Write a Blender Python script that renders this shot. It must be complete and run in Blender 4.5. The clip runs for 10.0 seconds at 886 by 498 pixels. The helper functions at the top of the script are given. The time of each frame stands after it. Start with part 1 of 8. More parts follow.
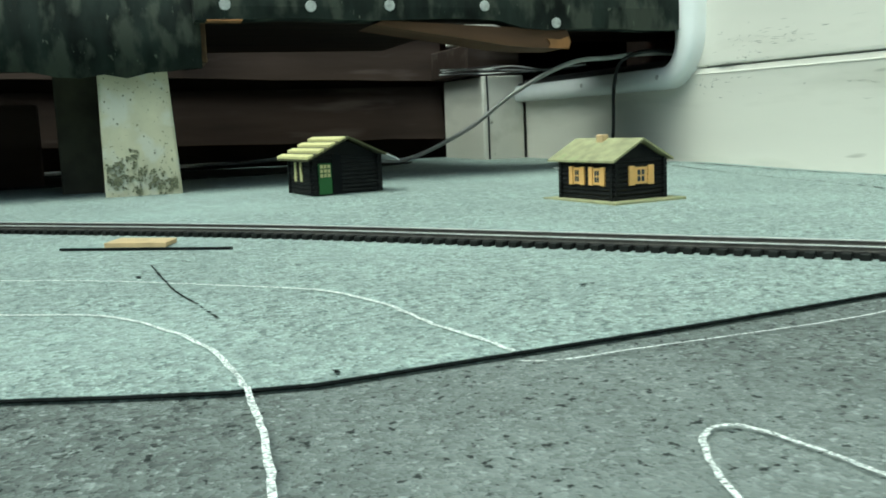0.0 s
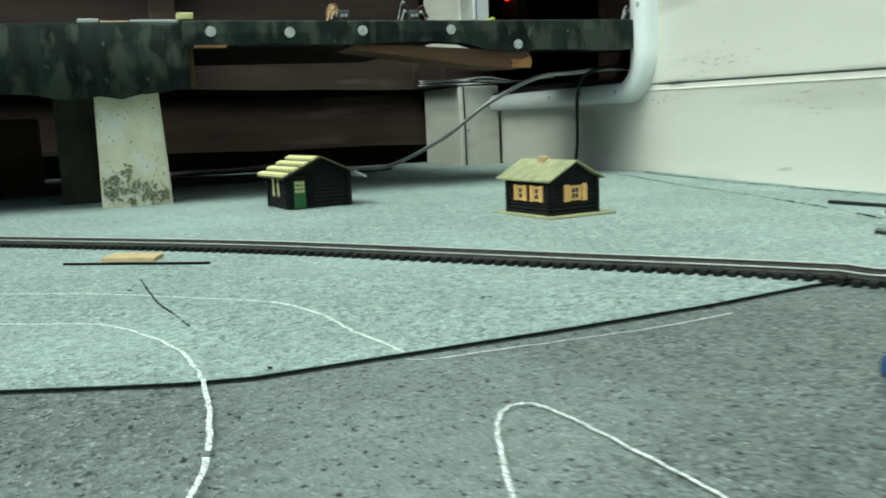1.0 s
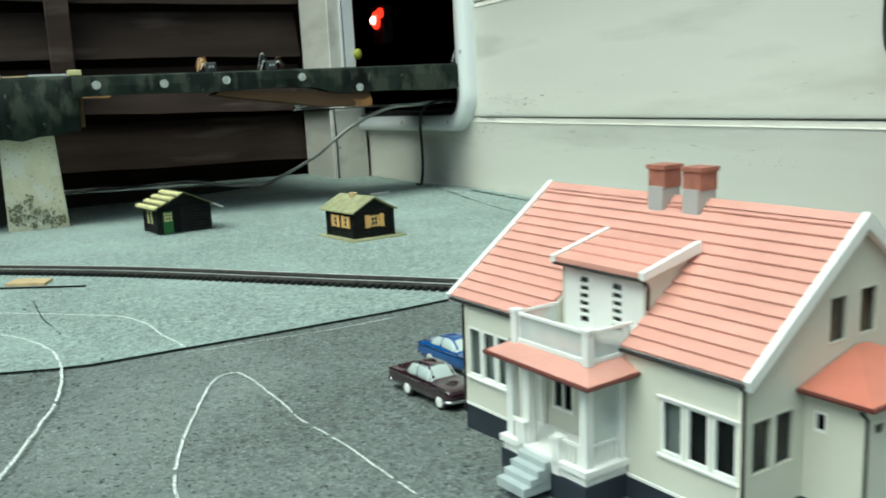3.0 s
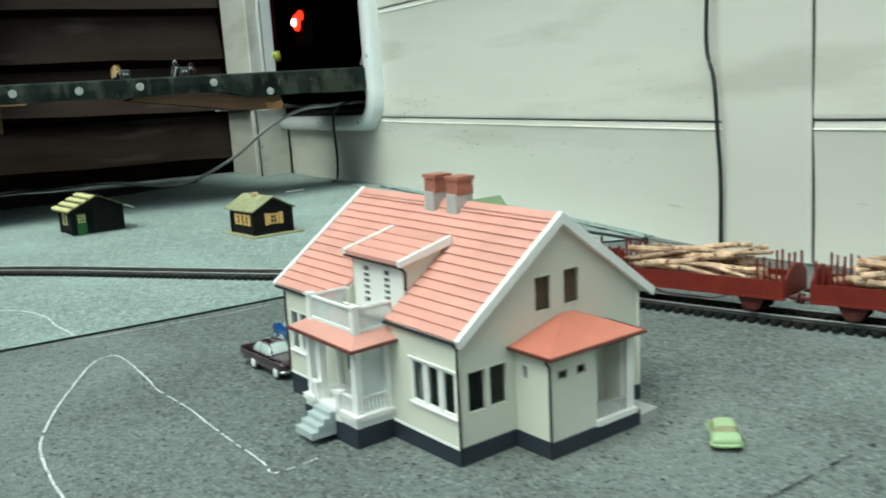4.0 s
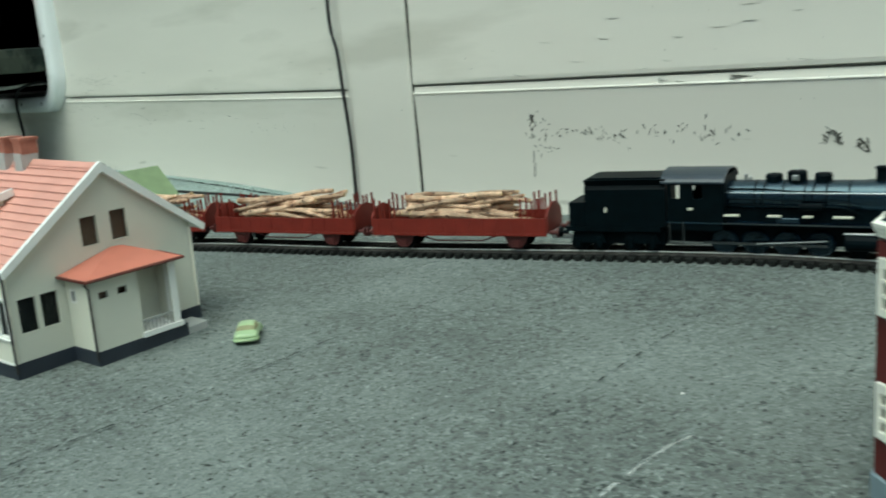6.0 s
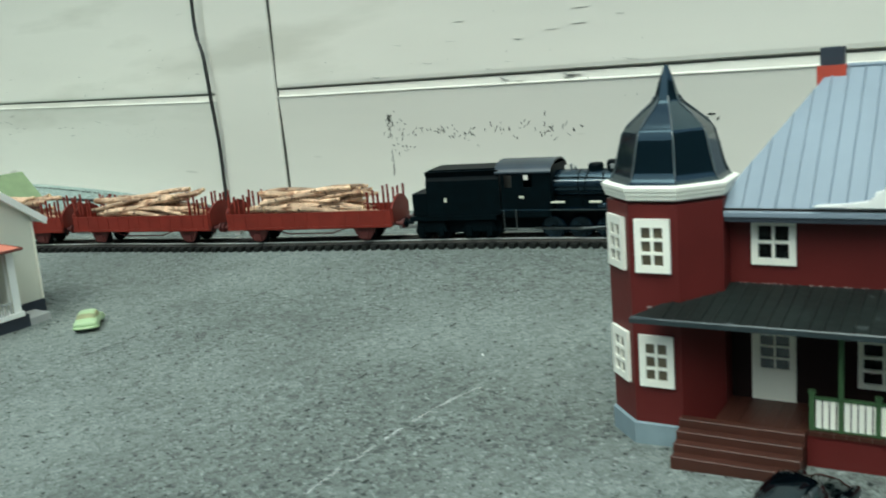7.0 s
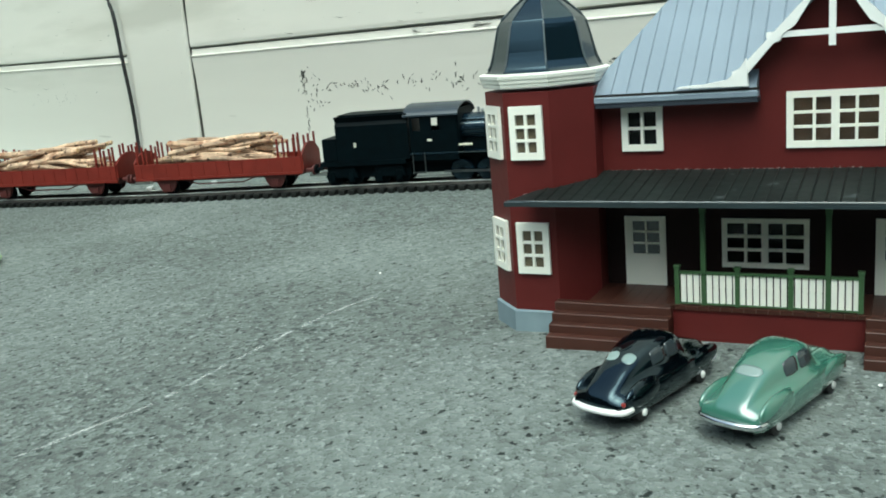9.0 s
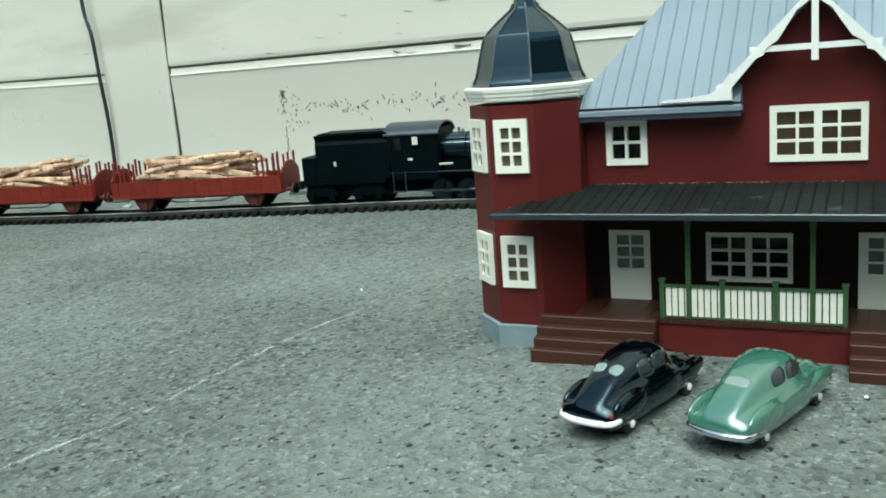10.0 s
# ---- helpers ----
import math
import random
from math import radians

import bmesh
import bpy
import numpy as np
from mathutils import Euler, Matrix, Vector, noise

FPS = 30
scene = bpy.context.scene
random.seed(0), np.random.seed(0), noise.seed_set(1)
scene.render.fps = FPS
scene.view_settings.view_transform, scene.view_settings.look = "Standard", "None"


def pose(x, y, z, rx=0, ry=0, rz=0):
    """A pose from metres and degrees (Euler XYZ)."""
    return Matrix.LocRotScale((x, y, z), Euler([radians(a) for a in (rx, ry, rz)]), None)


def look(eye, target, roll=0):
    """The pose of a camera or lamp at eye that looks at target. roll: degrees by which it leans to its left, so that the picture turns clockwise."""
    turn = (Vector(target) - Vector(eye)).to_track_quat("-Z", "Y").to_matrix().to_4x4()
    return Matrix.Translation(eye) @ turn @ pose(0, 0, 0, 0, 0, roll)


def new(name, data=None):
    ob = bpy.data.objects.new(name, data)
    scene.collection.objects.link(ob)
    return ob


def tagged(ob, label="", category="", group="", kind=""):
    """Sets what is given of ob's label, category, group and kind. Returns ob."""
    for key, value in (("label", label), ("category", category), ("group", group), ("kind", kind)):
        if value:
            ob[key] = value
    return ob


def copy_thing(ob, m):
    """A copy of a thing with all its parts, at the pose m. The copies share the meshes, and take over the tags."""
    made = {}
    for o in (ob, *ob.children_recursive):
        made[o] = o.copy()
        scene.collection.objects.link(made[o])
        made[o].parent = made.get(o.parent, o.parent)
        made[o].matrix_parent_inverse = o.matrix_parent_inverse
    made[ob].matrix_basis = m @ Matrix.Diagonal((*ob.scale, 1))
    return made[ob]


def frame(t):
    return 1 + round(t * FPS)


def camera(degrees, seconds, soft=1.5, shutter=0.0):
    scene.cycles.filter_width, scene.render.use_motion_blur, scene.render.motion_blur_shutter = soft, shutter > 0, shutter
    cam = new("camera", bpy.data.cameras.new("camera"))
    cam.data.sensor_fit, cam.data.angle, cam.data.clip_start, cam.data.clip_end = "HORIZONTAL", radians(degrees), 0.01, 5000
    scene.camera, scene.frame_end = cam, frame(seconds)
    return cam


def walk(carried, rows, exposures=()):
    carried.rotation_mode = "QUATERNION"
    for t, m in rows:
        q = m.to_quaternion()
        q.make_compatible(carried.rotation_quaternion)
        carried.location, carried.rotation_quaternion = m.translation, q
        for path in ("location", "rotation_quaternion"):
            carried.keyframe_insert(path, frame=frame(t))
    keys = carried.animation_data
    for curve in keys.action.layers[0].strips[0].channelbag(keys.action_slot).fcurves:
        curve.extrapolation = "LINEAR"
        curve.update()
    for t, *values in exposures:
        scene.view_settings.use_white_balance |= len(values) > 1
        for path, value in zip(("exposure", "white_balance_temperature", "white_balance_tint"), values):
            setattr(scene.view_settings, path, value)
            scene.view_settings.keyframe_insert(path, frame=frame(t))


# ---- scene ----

# ---------------------------------------------------------------- camera
cam = camera(52.0, 10.0, soft=1.85, shutter=0.4)
PATH = [
    (0.0, 0.18117, -0.14078, 0.05679, -19.662, -7.779, -2.266),
    (0.5, 0.18321, -0.17073, 0.06510, -19.028, -7.926, -2.474),
    (1.0, 0.18394, -0.22362, 0.07729, -19.771, -8.128, -2.456),
    (1.5, 0.17804, -0.29073, 0.09274, -21.326, -8.256, -1.834),
    (2.0, 0.17865, -0.35183, 0.10710, -22.241, -7.983, -1.600),
    (2.2, 0.18342, -0.37911, 0.11476, -22.317, -8.464, -2.258),
    (3.3, 0.20462, -0.49134, 0.13492, -25.234, -9.277, -3.752),
    (3.5, 0.20968, -0.51303, 0.13828, -25.453, -9.498, -4.683),
    (4.0, 0.22180, -0.56115, 0.14117, -27.329, -9.871, -3.899),
    (4.5, 0.23278, -0.60180, 0.13911, -29.502, -10.374, -5.444),
    (5.0, 0.24186, -0.63081, 0.13250, -33.684, -11.186, -5.241),
    (5.5, 0.24902, -0.66319, 0.12459, -38.056, -12.001, -5.798),
    (6.0, 0.25351, -0.69183, 0.12826, -42.341, -12.249, -4.968),
    (6.2, 0.25387, -0.70301, 0.12846, -43.938, -12.067, -4.910),
    (7.3, 0.25876, -0.74393, 0.10739, -49.351, -11.788, -5.393),
    (7.5, 0.25850, -0.74734, 0.10086, -49.755, -11.616, -5.786),
    (8.0, 0.25867, -0.75519, 0.09296, -51.168, -12.301, -5.280),
    (8.5, 0.25798, -0.75651, 0.09090, -52.210, -12.549, -4.658),
    (9.0, 0.25875, -0.75324, 0.08905, -52.456, -12.952, -5.003),
    (9.5, 0.25812, -0.75304, 0.08870, -53.227, -12.173, -5.033),
    (10.0, 0.25800, -0.75069, 0.08574, -54.101, -11.521, -4.454),
]
walk(cam, [(t, pose(x, y, z, 90 + pitch, 0, yaw) @ pose(0, 0, 0, 0, 0, roll)) for t, x, y, z, yaw, pitch, roll in PATH],
     exposures=[(0.0, 0.60, 5800, -18), (2.0, 0.62, 5800, -17), (3.5, 0.53, 5800, -16), (5.0, 0.50, 5800, -16), (6.0, 0.28, 5800, -16), (7.5, 0.64, 5800, -14), (10.0, 0.72, 5800, -13)])

# ---------------------------------------------------------------- daylight
world = bpy.data.worlds.new("overcast_sky")
scene.world = world
world.use_nodes = True
wn, wl = world.node_tree.nodes, world.node_tree.links
sky = wn.new("ShaderNodeTexSky")
sky.sky_type = "NISHITA"
sky.sun_disc = False
sky.sun_elevation, sky.sun_rotation = radians(62), radians(249)
sky.air_density, sky.dust_density, sky.ozone_density = 1.0, 6.0, 1.0
wn["Background"].inputs["Strength"].default_value = 0.12
wl.new(sky.outputs["Color"], wn["Background"].inputs["Color"])

sun_data = bpy.data.lights.new("sun", "SUN")
sun_data.energy, sun_data.angle, sun_data.color = 1.25, radians(55), (1.0, 0.98, 0.96)
sun = new("sun", sun_data)
sun.matrix_world = look((-0.95, -0.36, 1.9), (0, 0, 0))

# ---------------------------------------------------------------- materials


def mat(name, color, rough=0.6, metal=0.0, vary=0.0, scale=40.0, bump=0.0, bump_scale=200.0, detail=4.0, spec=0.5,
        stain=None, stain_scale=12.0, stain_at=0.6, spots=None, spot_scale=300.0, spot_at=0.62, random=0.0, coat=0.0, coat_ior=1.5, stretch=None):
    """A surface with colour variation at two scales, optional stains and flecks, and fine relief."""
    m = bpy.data.materials.new(name)
    m.use_nodes = True
    n, l = m.node_tree.nodes, m.node_tree.links
    b = n["Principled BSDF"]
    b.inputs["Roughness"].default_value = rough
    b.inputs["Metallic"].default_value = metal
    b.inputs["Specular IOR Level"].default_value = spec
    b.inputs["Coat Weight"].default_value = coat
    b.inputs["Coat IOR"].default_value = coat_ior
    tc = n.new("ShaderNodeTexCoord")
    src = tc.outputs["Object"]
    if stretch:
        mp = n.new("ShaderNodeMapping")
        mp.inputs["Scale"].default_value = stretch
        l.new(src, mp.inputs["Vector"])
        src = mp.outputs[0]

    def tex(sc, det=4.0):
        t = n.new("ShaderNodeTexNoise")
        t.inputs["Scale"].default_value, t.inputs["Detail"].default_value = sc, det
        l.new(src, t.inputs["Vector"])
        return t

    def mix(kind, fac, a, bcol):
        x = n.new("ShaderNodeMix")
        x.data_type, x.blend_type = "RGBA", kind
        if isinstance(fac, float):
            x.inputs[0].default_value = fac
        else:
            l.new(fac, x.inputs[0])
        for k, v in ((6, a), (7, bcol)):
            if isinstance(v, tuple):
                x.inputs[k].default_value = (*v, 1)
            else:
                l.new(v, x.inputs[k])
        return x.outputs[2]

    def ramp(out, lo, hi):
        r = n.new("ShaderNodeMapRange")
        r.inputs[1].default_value, r.inputs[2].default_value = lo, hi
        l.new(out, r.inputs[0])
        return r.outputs[0]

    col = color
    if vary:
        dark = tuple(c * (1 - vary) for c in color)
        light = tuple(min(1, c * (1 + vary)) for c in color)
        col = mix("MIX", ramp(tex(scale, detail).outputs[0], 0.3, 0.7), dark, light)
    if stain:
        col = mix("MIX", ramp(tex(stain_scale, 6).outputs[0], stain_at, stain_at + 0.12), col, stain)
    if spots:
        col = mix("MIX", ramp(tex(spot_scale, 2).outputs[0], spot_at, spot_at + 0.06), col, spots)
    if random:
        oi = n.new("ShaderNodeObjectInfo")
        geo = n.new("ShaderNodeNewGeometry")
        add = n.new("ShaderNodeMath")
        add.operation = "ADD"
        l.new(oi.outputs["Random"], add.inputs[0])
        l.new(geo.outputs["Random Per Island"], add.inputs[1])
        fr = n.new("ShaderNodeMath")
        fr.operation = "FRACT"
        l.new(add.outputs[0], fr.inputs[0])
        mr = n.new("ShaderNodeMapRange")
        mr.inputs[3].default_value, mr.inputs[4].default_value = 1 - random, 1 + random
        l.new(fr.outputs[0], mr.inputs[0])
        hs = n.new("ShaderNodeHueSaturation")
        l.new(mr.outputs[0], hs.inputs["Value"])
        if isinstance(col, tuple):
            hs.inputs["Color"].default_value = (*col, 1)
        else:
            l.new(col, hs.inputs["Color"])
        col = hs.outputs[0]
    if isinstance(col, tuple):
        b.inputs["Base Color"].default_value = (*col, 1)
    else:
        l.new(col, b.inputs["Base Color"])
    if bump:
        bp = n.new("ShaderNodeBump")
        bp.inputs["Strength"].default_value, bp.inputs["Distance"].default_value = min(1.0, bump), 0.001
        l.new(tex(bump_scale, 5).outputs[0], bp.inputs["Height"])
        l.new(bp.outputs[0], b.inputs["Normal"])
    return m


def glow(name, color, strength):
    m = bpy.data.materials.new(name)
    m.use_nodes = True
    b = m.node_tree.nodes["Principled BSDF"]
    b.inputs["Base Color"].default_value = (*color, 1)
    b.inputs["Emission Color"].default_value = (*color, 1)
    b.inputs["Emission Strength"].default_value = strength
    return m


def glass_mat(name, tint):
    m = bpy.data.materials.new(name)
    m.use_nodes = True
    b = m.node_tree.nodes["Principled BSDF"]
    b.inputs["Base Color"].default_value = (*tint, 1)
    b.inputs["Roughness"].default_value = 0.06
    b.inputs["Transmission Weight"].default_value = 1.0
    b.inputs["IOR"].default_value = 1.2
    return m


def felt_mat(name, base, dark, light, dark_at, light_at):
    """Roofing felt: close-set mineral chips, each its own shade, with dark gaps and a few pale grains."""
    m = bpy.data.materials.new(name)
    m.use_nodes = True
    n, l = m.node_tree.nodes, m.node_tree.links
    b = n["Principled BSDF"]
    b.inputs["Roughness"].default_value = 0.95
    b.inputs["Specular IOR Level"].default_value = 0.15
    tc = n.new("ShaderNodeTexCoord")
    warp = n.new("ShaderNodeTexNoise")
    warp.inputs["Scale"].default_value, warp.inputs["Detail"].default_value = 300, 3
    l.new(tc.outputs["Object"], warp.inputs["Vector"])
    add = n.new("ShaderNodeVectorMath")
    add.operation = "MULTIPLY_ADD"
    add.inputs[1].default_value = (0.0030, 0.0030, 0.0030)
    l.new(warp.outputs["Color"], add.inputs[0])
    l.new(tc.outputs["Object"], add.inputs[2])
    cell = n.new("ShaderNodeTexVoronoi")
    cell.inputs["Scale"].default_value = 620
    l.new(add.outputs[0], cell.inputs["Vector"])
    sep = n.new("ShaderNodeSeparateColor")
    l.new(cell.outputs["Color"], sep.inputs[0])

    def rng(src, lo, hi, a=0.0, c=1.0):
        r = n.new("ShaderNodeMapRange")
        for i, v in ((1, lo), (2, hi), (3, a), (4, c)):
            r.inputs[i].default_value = v
        l.new(src, r.inputs[0])
        return r.outputs[0]

    def noise_tex(scale, detail):
        t = n.new("ShaderNodeTexNoise")
        t.inputs["Scale"].default_value, t.inputs["Detail"].default_value = scale, detail
        l.new(tc.outputs["Object"], t.inputs["Vector"])
        return t.outputs[0]

    def mix(fac, a, c):
        x = n.new("ShaderNodeMix")
        x.data_type = "RGBA"
        l.new(fac, x.inputs[0])
        for k, v in ((6, a), (7, c)):
            if isinstance(v, tuple):
                x.inputs[k].default_value = (*v, 1)
            else:
                l.new(v, x.inputs[k])
        return x.outputs[2]
    col = mix(sep.outputs[0], tuple(c * 0.75 for c in base), tuple(c * 1.24 for c in base))
    col = mix(rng(sep.outputs[1], 0.26, 0.14, 0.0, 0.9), col, tuple(c * 0.42 for c in base))
    col = mix(rng(sep.outputs[2], 0.80, 0.92, 0.0, 0.85), col, tuple(c * 1.65 for c in base))
    fine = n.new("ShaderNodeTexVoronoi")
    fine.inputs["Scale"].default_value = 1250
    l.new(add.outputs[0], fine.inputs["Vector"])
    fsep = n.new("ShaderNodeSeparateColor")
    l.new(fine.outputs["Color"], fsep.inputs[0])
    col = mix(rng(fsep.outputs[0], 0.30, 0.12, 0.0, 0.55), col, tuple(c * 0.55 for c in base))
    col = mix(rng(noise_tex(200, 3), 0.52, 0.64, 0.0, 0.48), col, tuple(c * 0.5 for c in base))
    col = mix(rng(noise_tex(150, 2), 0.50, 0.40, 0.0, 0.35), col, tuple(c * 1.45 for c in base))
    col = mix(rng(noise_tex(26, 5), 0.42, 0.66, 0.0, 0.40), col, tuple(c * 0.76 for c in base))
    col = mix(rng(noise_tex(6, 4), 0.45, 0.65, 0.0, 0.30), col, light)
    ridge = n.new("ShaderNodeMath")
    ridge.operation = "SUBTRACT"
    ridge.inputs[1].default_value = 0.5
    l.new(noise_tex(330, 2), ridge.inputs[0])
    size = n.new("ShaderNodeMath")
    size.operation = "ABSOLUTE"
    l.new(ridge.outputs[0], size.inputs[0])
    gap = n.new("ShaderNodeMath")
    gap.operation = "MULTIPLY"
    l.new(rng(size.outputs[0], 0.020, 0.008, 0.0, 0.5), gap.inputs[0])
    l.new(rng(noise_tex(430, 2), 0.47, 0.56), gap.inputs[1])
    col = mix(gap.outputs[0], col, tuple(0.55 * c + 0.1 * e for c, e in zip(dark, base)))
    col = mix(rng(noise_tex(420, 3), dark_at, dark_at + 0.07), col, dark)
    col = mix(rng(noise_tex(510, 2), light_at, light_at + 0.07, 0.0, 0.8), col, light)
    l.new(col, b.inputs["Base Color"])
    bp = n.new("ShaderNodeBump")
    bp.inputs["Strength"].default_value, bp.inputs["Distance"].default_value = 0.7, 0.0007
    l.new(cell.outputs["Distance"], bp.inputs["Height"])
    l.new(bp.outputs[0], b.inputs["Normal"])
    return m


M_FELT_LIGHT = felt_mat("light_mineral_felt", (0.262, 0.316, 0.296), (0.10, 0.138, 0.128), (0.40, 0.49, 0.455), 0.635, 0.62)
M_FELT_DARK = felt_mat("dark_mineral_felt", (0.138, 0.156, 0.147), (0.022, 0.027, 0.025), (0.30, 0.338, 0.32), 0.615, 0.64)
M_BITUMEN = mat("black_bitumen_edge", (0.006, 0.008, 0.008), 0.8, vary=0.4, scale=300, spec=0.1)
M_CHALK = mat("white_chalk", (0.76, 0.80, 0.77), 0.95, vary=0.25, scale=500)
cn, cl = M_CHALK.node_tree.nodes, M_CHALK.node_tree.links
dust = cn.new("ShaderNodeTexNoise")
dust.inputs["Scale"].default_value, dust.inputs["Detail"].default_value = 1300, 3
cl.new(next(q for q in cn if q.type == "TEX_COORD").outputs["Object"], dust.inputs["Vector"])
worn = cn.new("ShaderNodeMapRange")
worn.inputs[1].default_value, worn.inputs[2].default_value = 0.74, 0.40
cl.new(dust.outputs[0], worn.inputs[0])
cl.new(worn.outputs[0], cn["Principled BSDF"].inputs["Alpha"])
M_CHALK_FAINT = M_CHALK.copy()
M_CHALK_FAINT.name = "worn_faint_chalk"
faint = next(q for q in M_CHALK_FAINT.node_tree.nodes if q.type == "MAP_RANGE" and abs(q.inputs[1].default_value - 0.74) < 1e-6)
faint.inputs[1].default_value, faint.inputs[2].default_value, faint.inputs[4].default_value = 0.62, 0.36, 0.55
M_WALL = mat("cream_wall_cladding", (0.70, 0.68, 0.61), 0.45, vary=0.08, scale=9, stain=(0.58, 0.565, 0.495), stain_scale=18, stain_at=0.55, stretch=(1, 0.16, 1),
             spots=(0.30, 0.29, 0.24), spot_scale=60, spot_at=0.74, bump=0.12, bump_scale=60)
M_FLAKE = mat("dark_paint_flake", (0.06, 0.06, 0.05), 0.9, vary=0.3, scale=300)
M_PLASTIC_WHITE = mat("white_plastic_frame", (0.84, 0.86, 0.85), 0.3, vary=0.04, scale=12, coat=0.3)
M_RUBBER = mat("black_rubber", (0.015, 0.015, 0.015), 0.5, vary=0.2, scale=90)
M_BROWN = mat("dark_brown_board", (0.036, 0.025, 0.020), 0.8, spec=0.12, vary=0.35, scale=25, bump=0.5, bump_scale=120, random=0.25,
              stain=(0.078, 0.060, 0.052), stain_scale=26, stain_at=0.58, stretch=(0.15, 1, 1))
M_SHADED_WOOD = mat("shaded_bracket_wood", (0.0825, 0.0385, 0.0132), 0.75, vary=0.35, scale=30, stretch=(0.2, 1, 1), bump=0.3, bump_scale=150)
M_TERMINAL = mat("grey_black_bakelite", (0.05, 0.055, 0.06), 0.5, vary=0.2, scale=200)
M_BLACK_FELT = mat("weathered_black_felt", (0.013, 0.018, 0.015), 0.85, spec=0.12, vary=0.65, scale=42, bump=1.0, bump_scale=140,
                   stain=(0.046, 0.054, 0.042), stain_scale=52, stain_at=0.48, stretch=(1, 1, 0.45), spots=(0.10, 0.11, 0.085), spot_scale=210, spot_at=0.69)
M_POST = mat("weathered_cream_post", (0.56, 0.54, 0.385), 0.8, vary=0.12, scale=35, stain=(0.60, 0.60, 0.50), stain_scale=40, stain_at=0.5,
             spots=(0.10, 0.11, 0.06), spot_scale=300, spot_at=0.66, bump=0.4, bump_scale=150)
M_MOSS_DARK = mat("dark_dry_moss", (0.15, 0.155, 0.095), 0.95, vary=0.4, scale=300)
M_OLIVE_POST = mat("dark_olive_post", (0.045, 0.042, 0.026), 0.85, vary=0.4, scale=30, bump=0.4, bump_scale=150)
M_RAW_WOOD = mat("raw_orange_wood", (0.24, 0.115, 0.035), 0.7, vary=0.3, scale=45, bump=0.4, bump_scale=180, stain=(0.13, 0.07, 0.03), stain_scale=25)
M_END_GRAIN = mat("brown_end_grain", (0.10, 0.06, 0.028), 0.85, vary=0.4, scale=80, bump=0.5, bump_scale=200)
M_GALV = mat("galvanised_nail", (0.42, 0.44, 0.42), 0.65, metal=0.15, vary=0.25, scale=300, bump=0.2, bump_scale=600)
M_GREY_CABLE = mat("grey_cable_sheath", (0.70, 0.70, 0.67), 0.45, vary=0.1, scale=60)
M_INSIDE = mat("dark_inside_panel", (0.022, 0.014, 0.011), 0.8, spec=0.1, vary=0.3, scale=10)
M_LAMP_CORE = glow("red_lamp_core", (1.0, 0.22, 0.17), 9.0)
M_LAMP_RED = glow("red_lamp_lens", (1.0, 0.02, 0.01), 1.6)
M_YELLOW = mat("yellow_green_plastic", (0.42, 0.45, 0.05), 0.4, vary=0.2, scale=120)
M_RAIL = mat("nickel_silver_rail", (0.80, 0.81, 0.78), 0.34, metal=0.35, vary=0.1, scale=150)
# rail sides coloured dark for shade, heads above pale for sky reflection
M_RAIL_SIDE = mat("shaded_rail_side", (0.10, 0.095, 0.085), 0.5, metal=0.4, vary=0.3, scale=200)
M_SLEEPER = mat("black_plastic_sleeper", (0.010, 0.011, 0.010), 0.6, spec=0.15, vary=0.3, scale=200, random=0.2)
M_PLY = mat("pale_plywood", (0.50, 0.37, 0.20), 0.7, vary=0.12, scale=120, bump=0.2, bump_scale=300)
M_LOCO = mat("gloss_blue_black_loco", (0.002, 0.007, 0.014), 0.26, spec=0.6, coat=0.9, coat_ior=1.65, vary=0.25, scale=120, bump=0.1, bump_scale=400)
M_LOCO_MATT = mat("matt_black_loco", (0.0010, 0.0036, 0.0050), 0.5, spec=0.06, vary=0.3, scale=150)
# black cab roof tinted grey-blue: sky sheen put into the colour
M_LOCO_SHEEN = mat("cab_roof_sheen", (0.016, 0.026, 0.038), 0.42, spec=0.4, coat=0.4, vary=0.15, scale=60)
M_RED = mat("signal_red_paint", (0.20, 0.014, 0.012), 0.4, vary=0.15, scale=150)
M_STEEL = mat("bright_steel", (0.45, 0.46, 0.46), 0.35, metal=0.9, vary=0.1, scale=200)
M_ROD = mat("dark_oiled_steel", (0.09, 0.10, 0.10), 0.4, metal=0.8, vary=0.2, scale=200)
M_BRASS = mat("cream_plate", (0.60, 0.58, 0.48), 0.5)
M_WAGON = mat("oxide_red_wagon", (0.150, 0.019, 0.0125), 0.5, spec=0.25, vary=0.14, scale=80, bump=0.15, bump_scale=250)
M_WAGON_DARK = mat("oxide_red_underframe", (0.075, 0.012, 0.010), 0.6, vary=0.2, scale=100)
M_BARK = mat("birch_twig_log", (0.52, 0.36, 0.24), 0.75, vary=0.4, scale=160, detail=6, bump=0.4, bump_scale=400, random=0.4,
             stain=(0.28, 0.15, 0.085), stain_scale=110, stain_at=0.52, spots=(0.07, 0.035, 0.02), spot_scale=330, spot_at=0.60)
M_LOG_END = mat("cut_log_end", (0.66, 0.47, 0.26), 0.8, vary=0.12, scale=300)
M_CREAM = mat("cream_house_wall", (0.672, 0.672, 0.580), 0.5, spec=0.3, vary=0.04, scale=30)
M_WHITE = mat("white_model_trim", (0.86, 0.86, 0.83), 0.4, vary=0.03, scale=40)
M_PLINTH = mat("slate_blue_plinth", (0.022, 0.029, 0.042), 0.6, vary=0.15, scale=60)
M_TILE = mat("salmon_roof_tile", (0.64, 0.325, 0.265), 0.5, vary=0.07, scale=60, random=0.05, bump=0.15, bump_scale=400)
M_TILE_DARK = mat("orange_porch_roof", (0.53, 0.180, 0.128), 0.4, vary=0.08, scale=60)
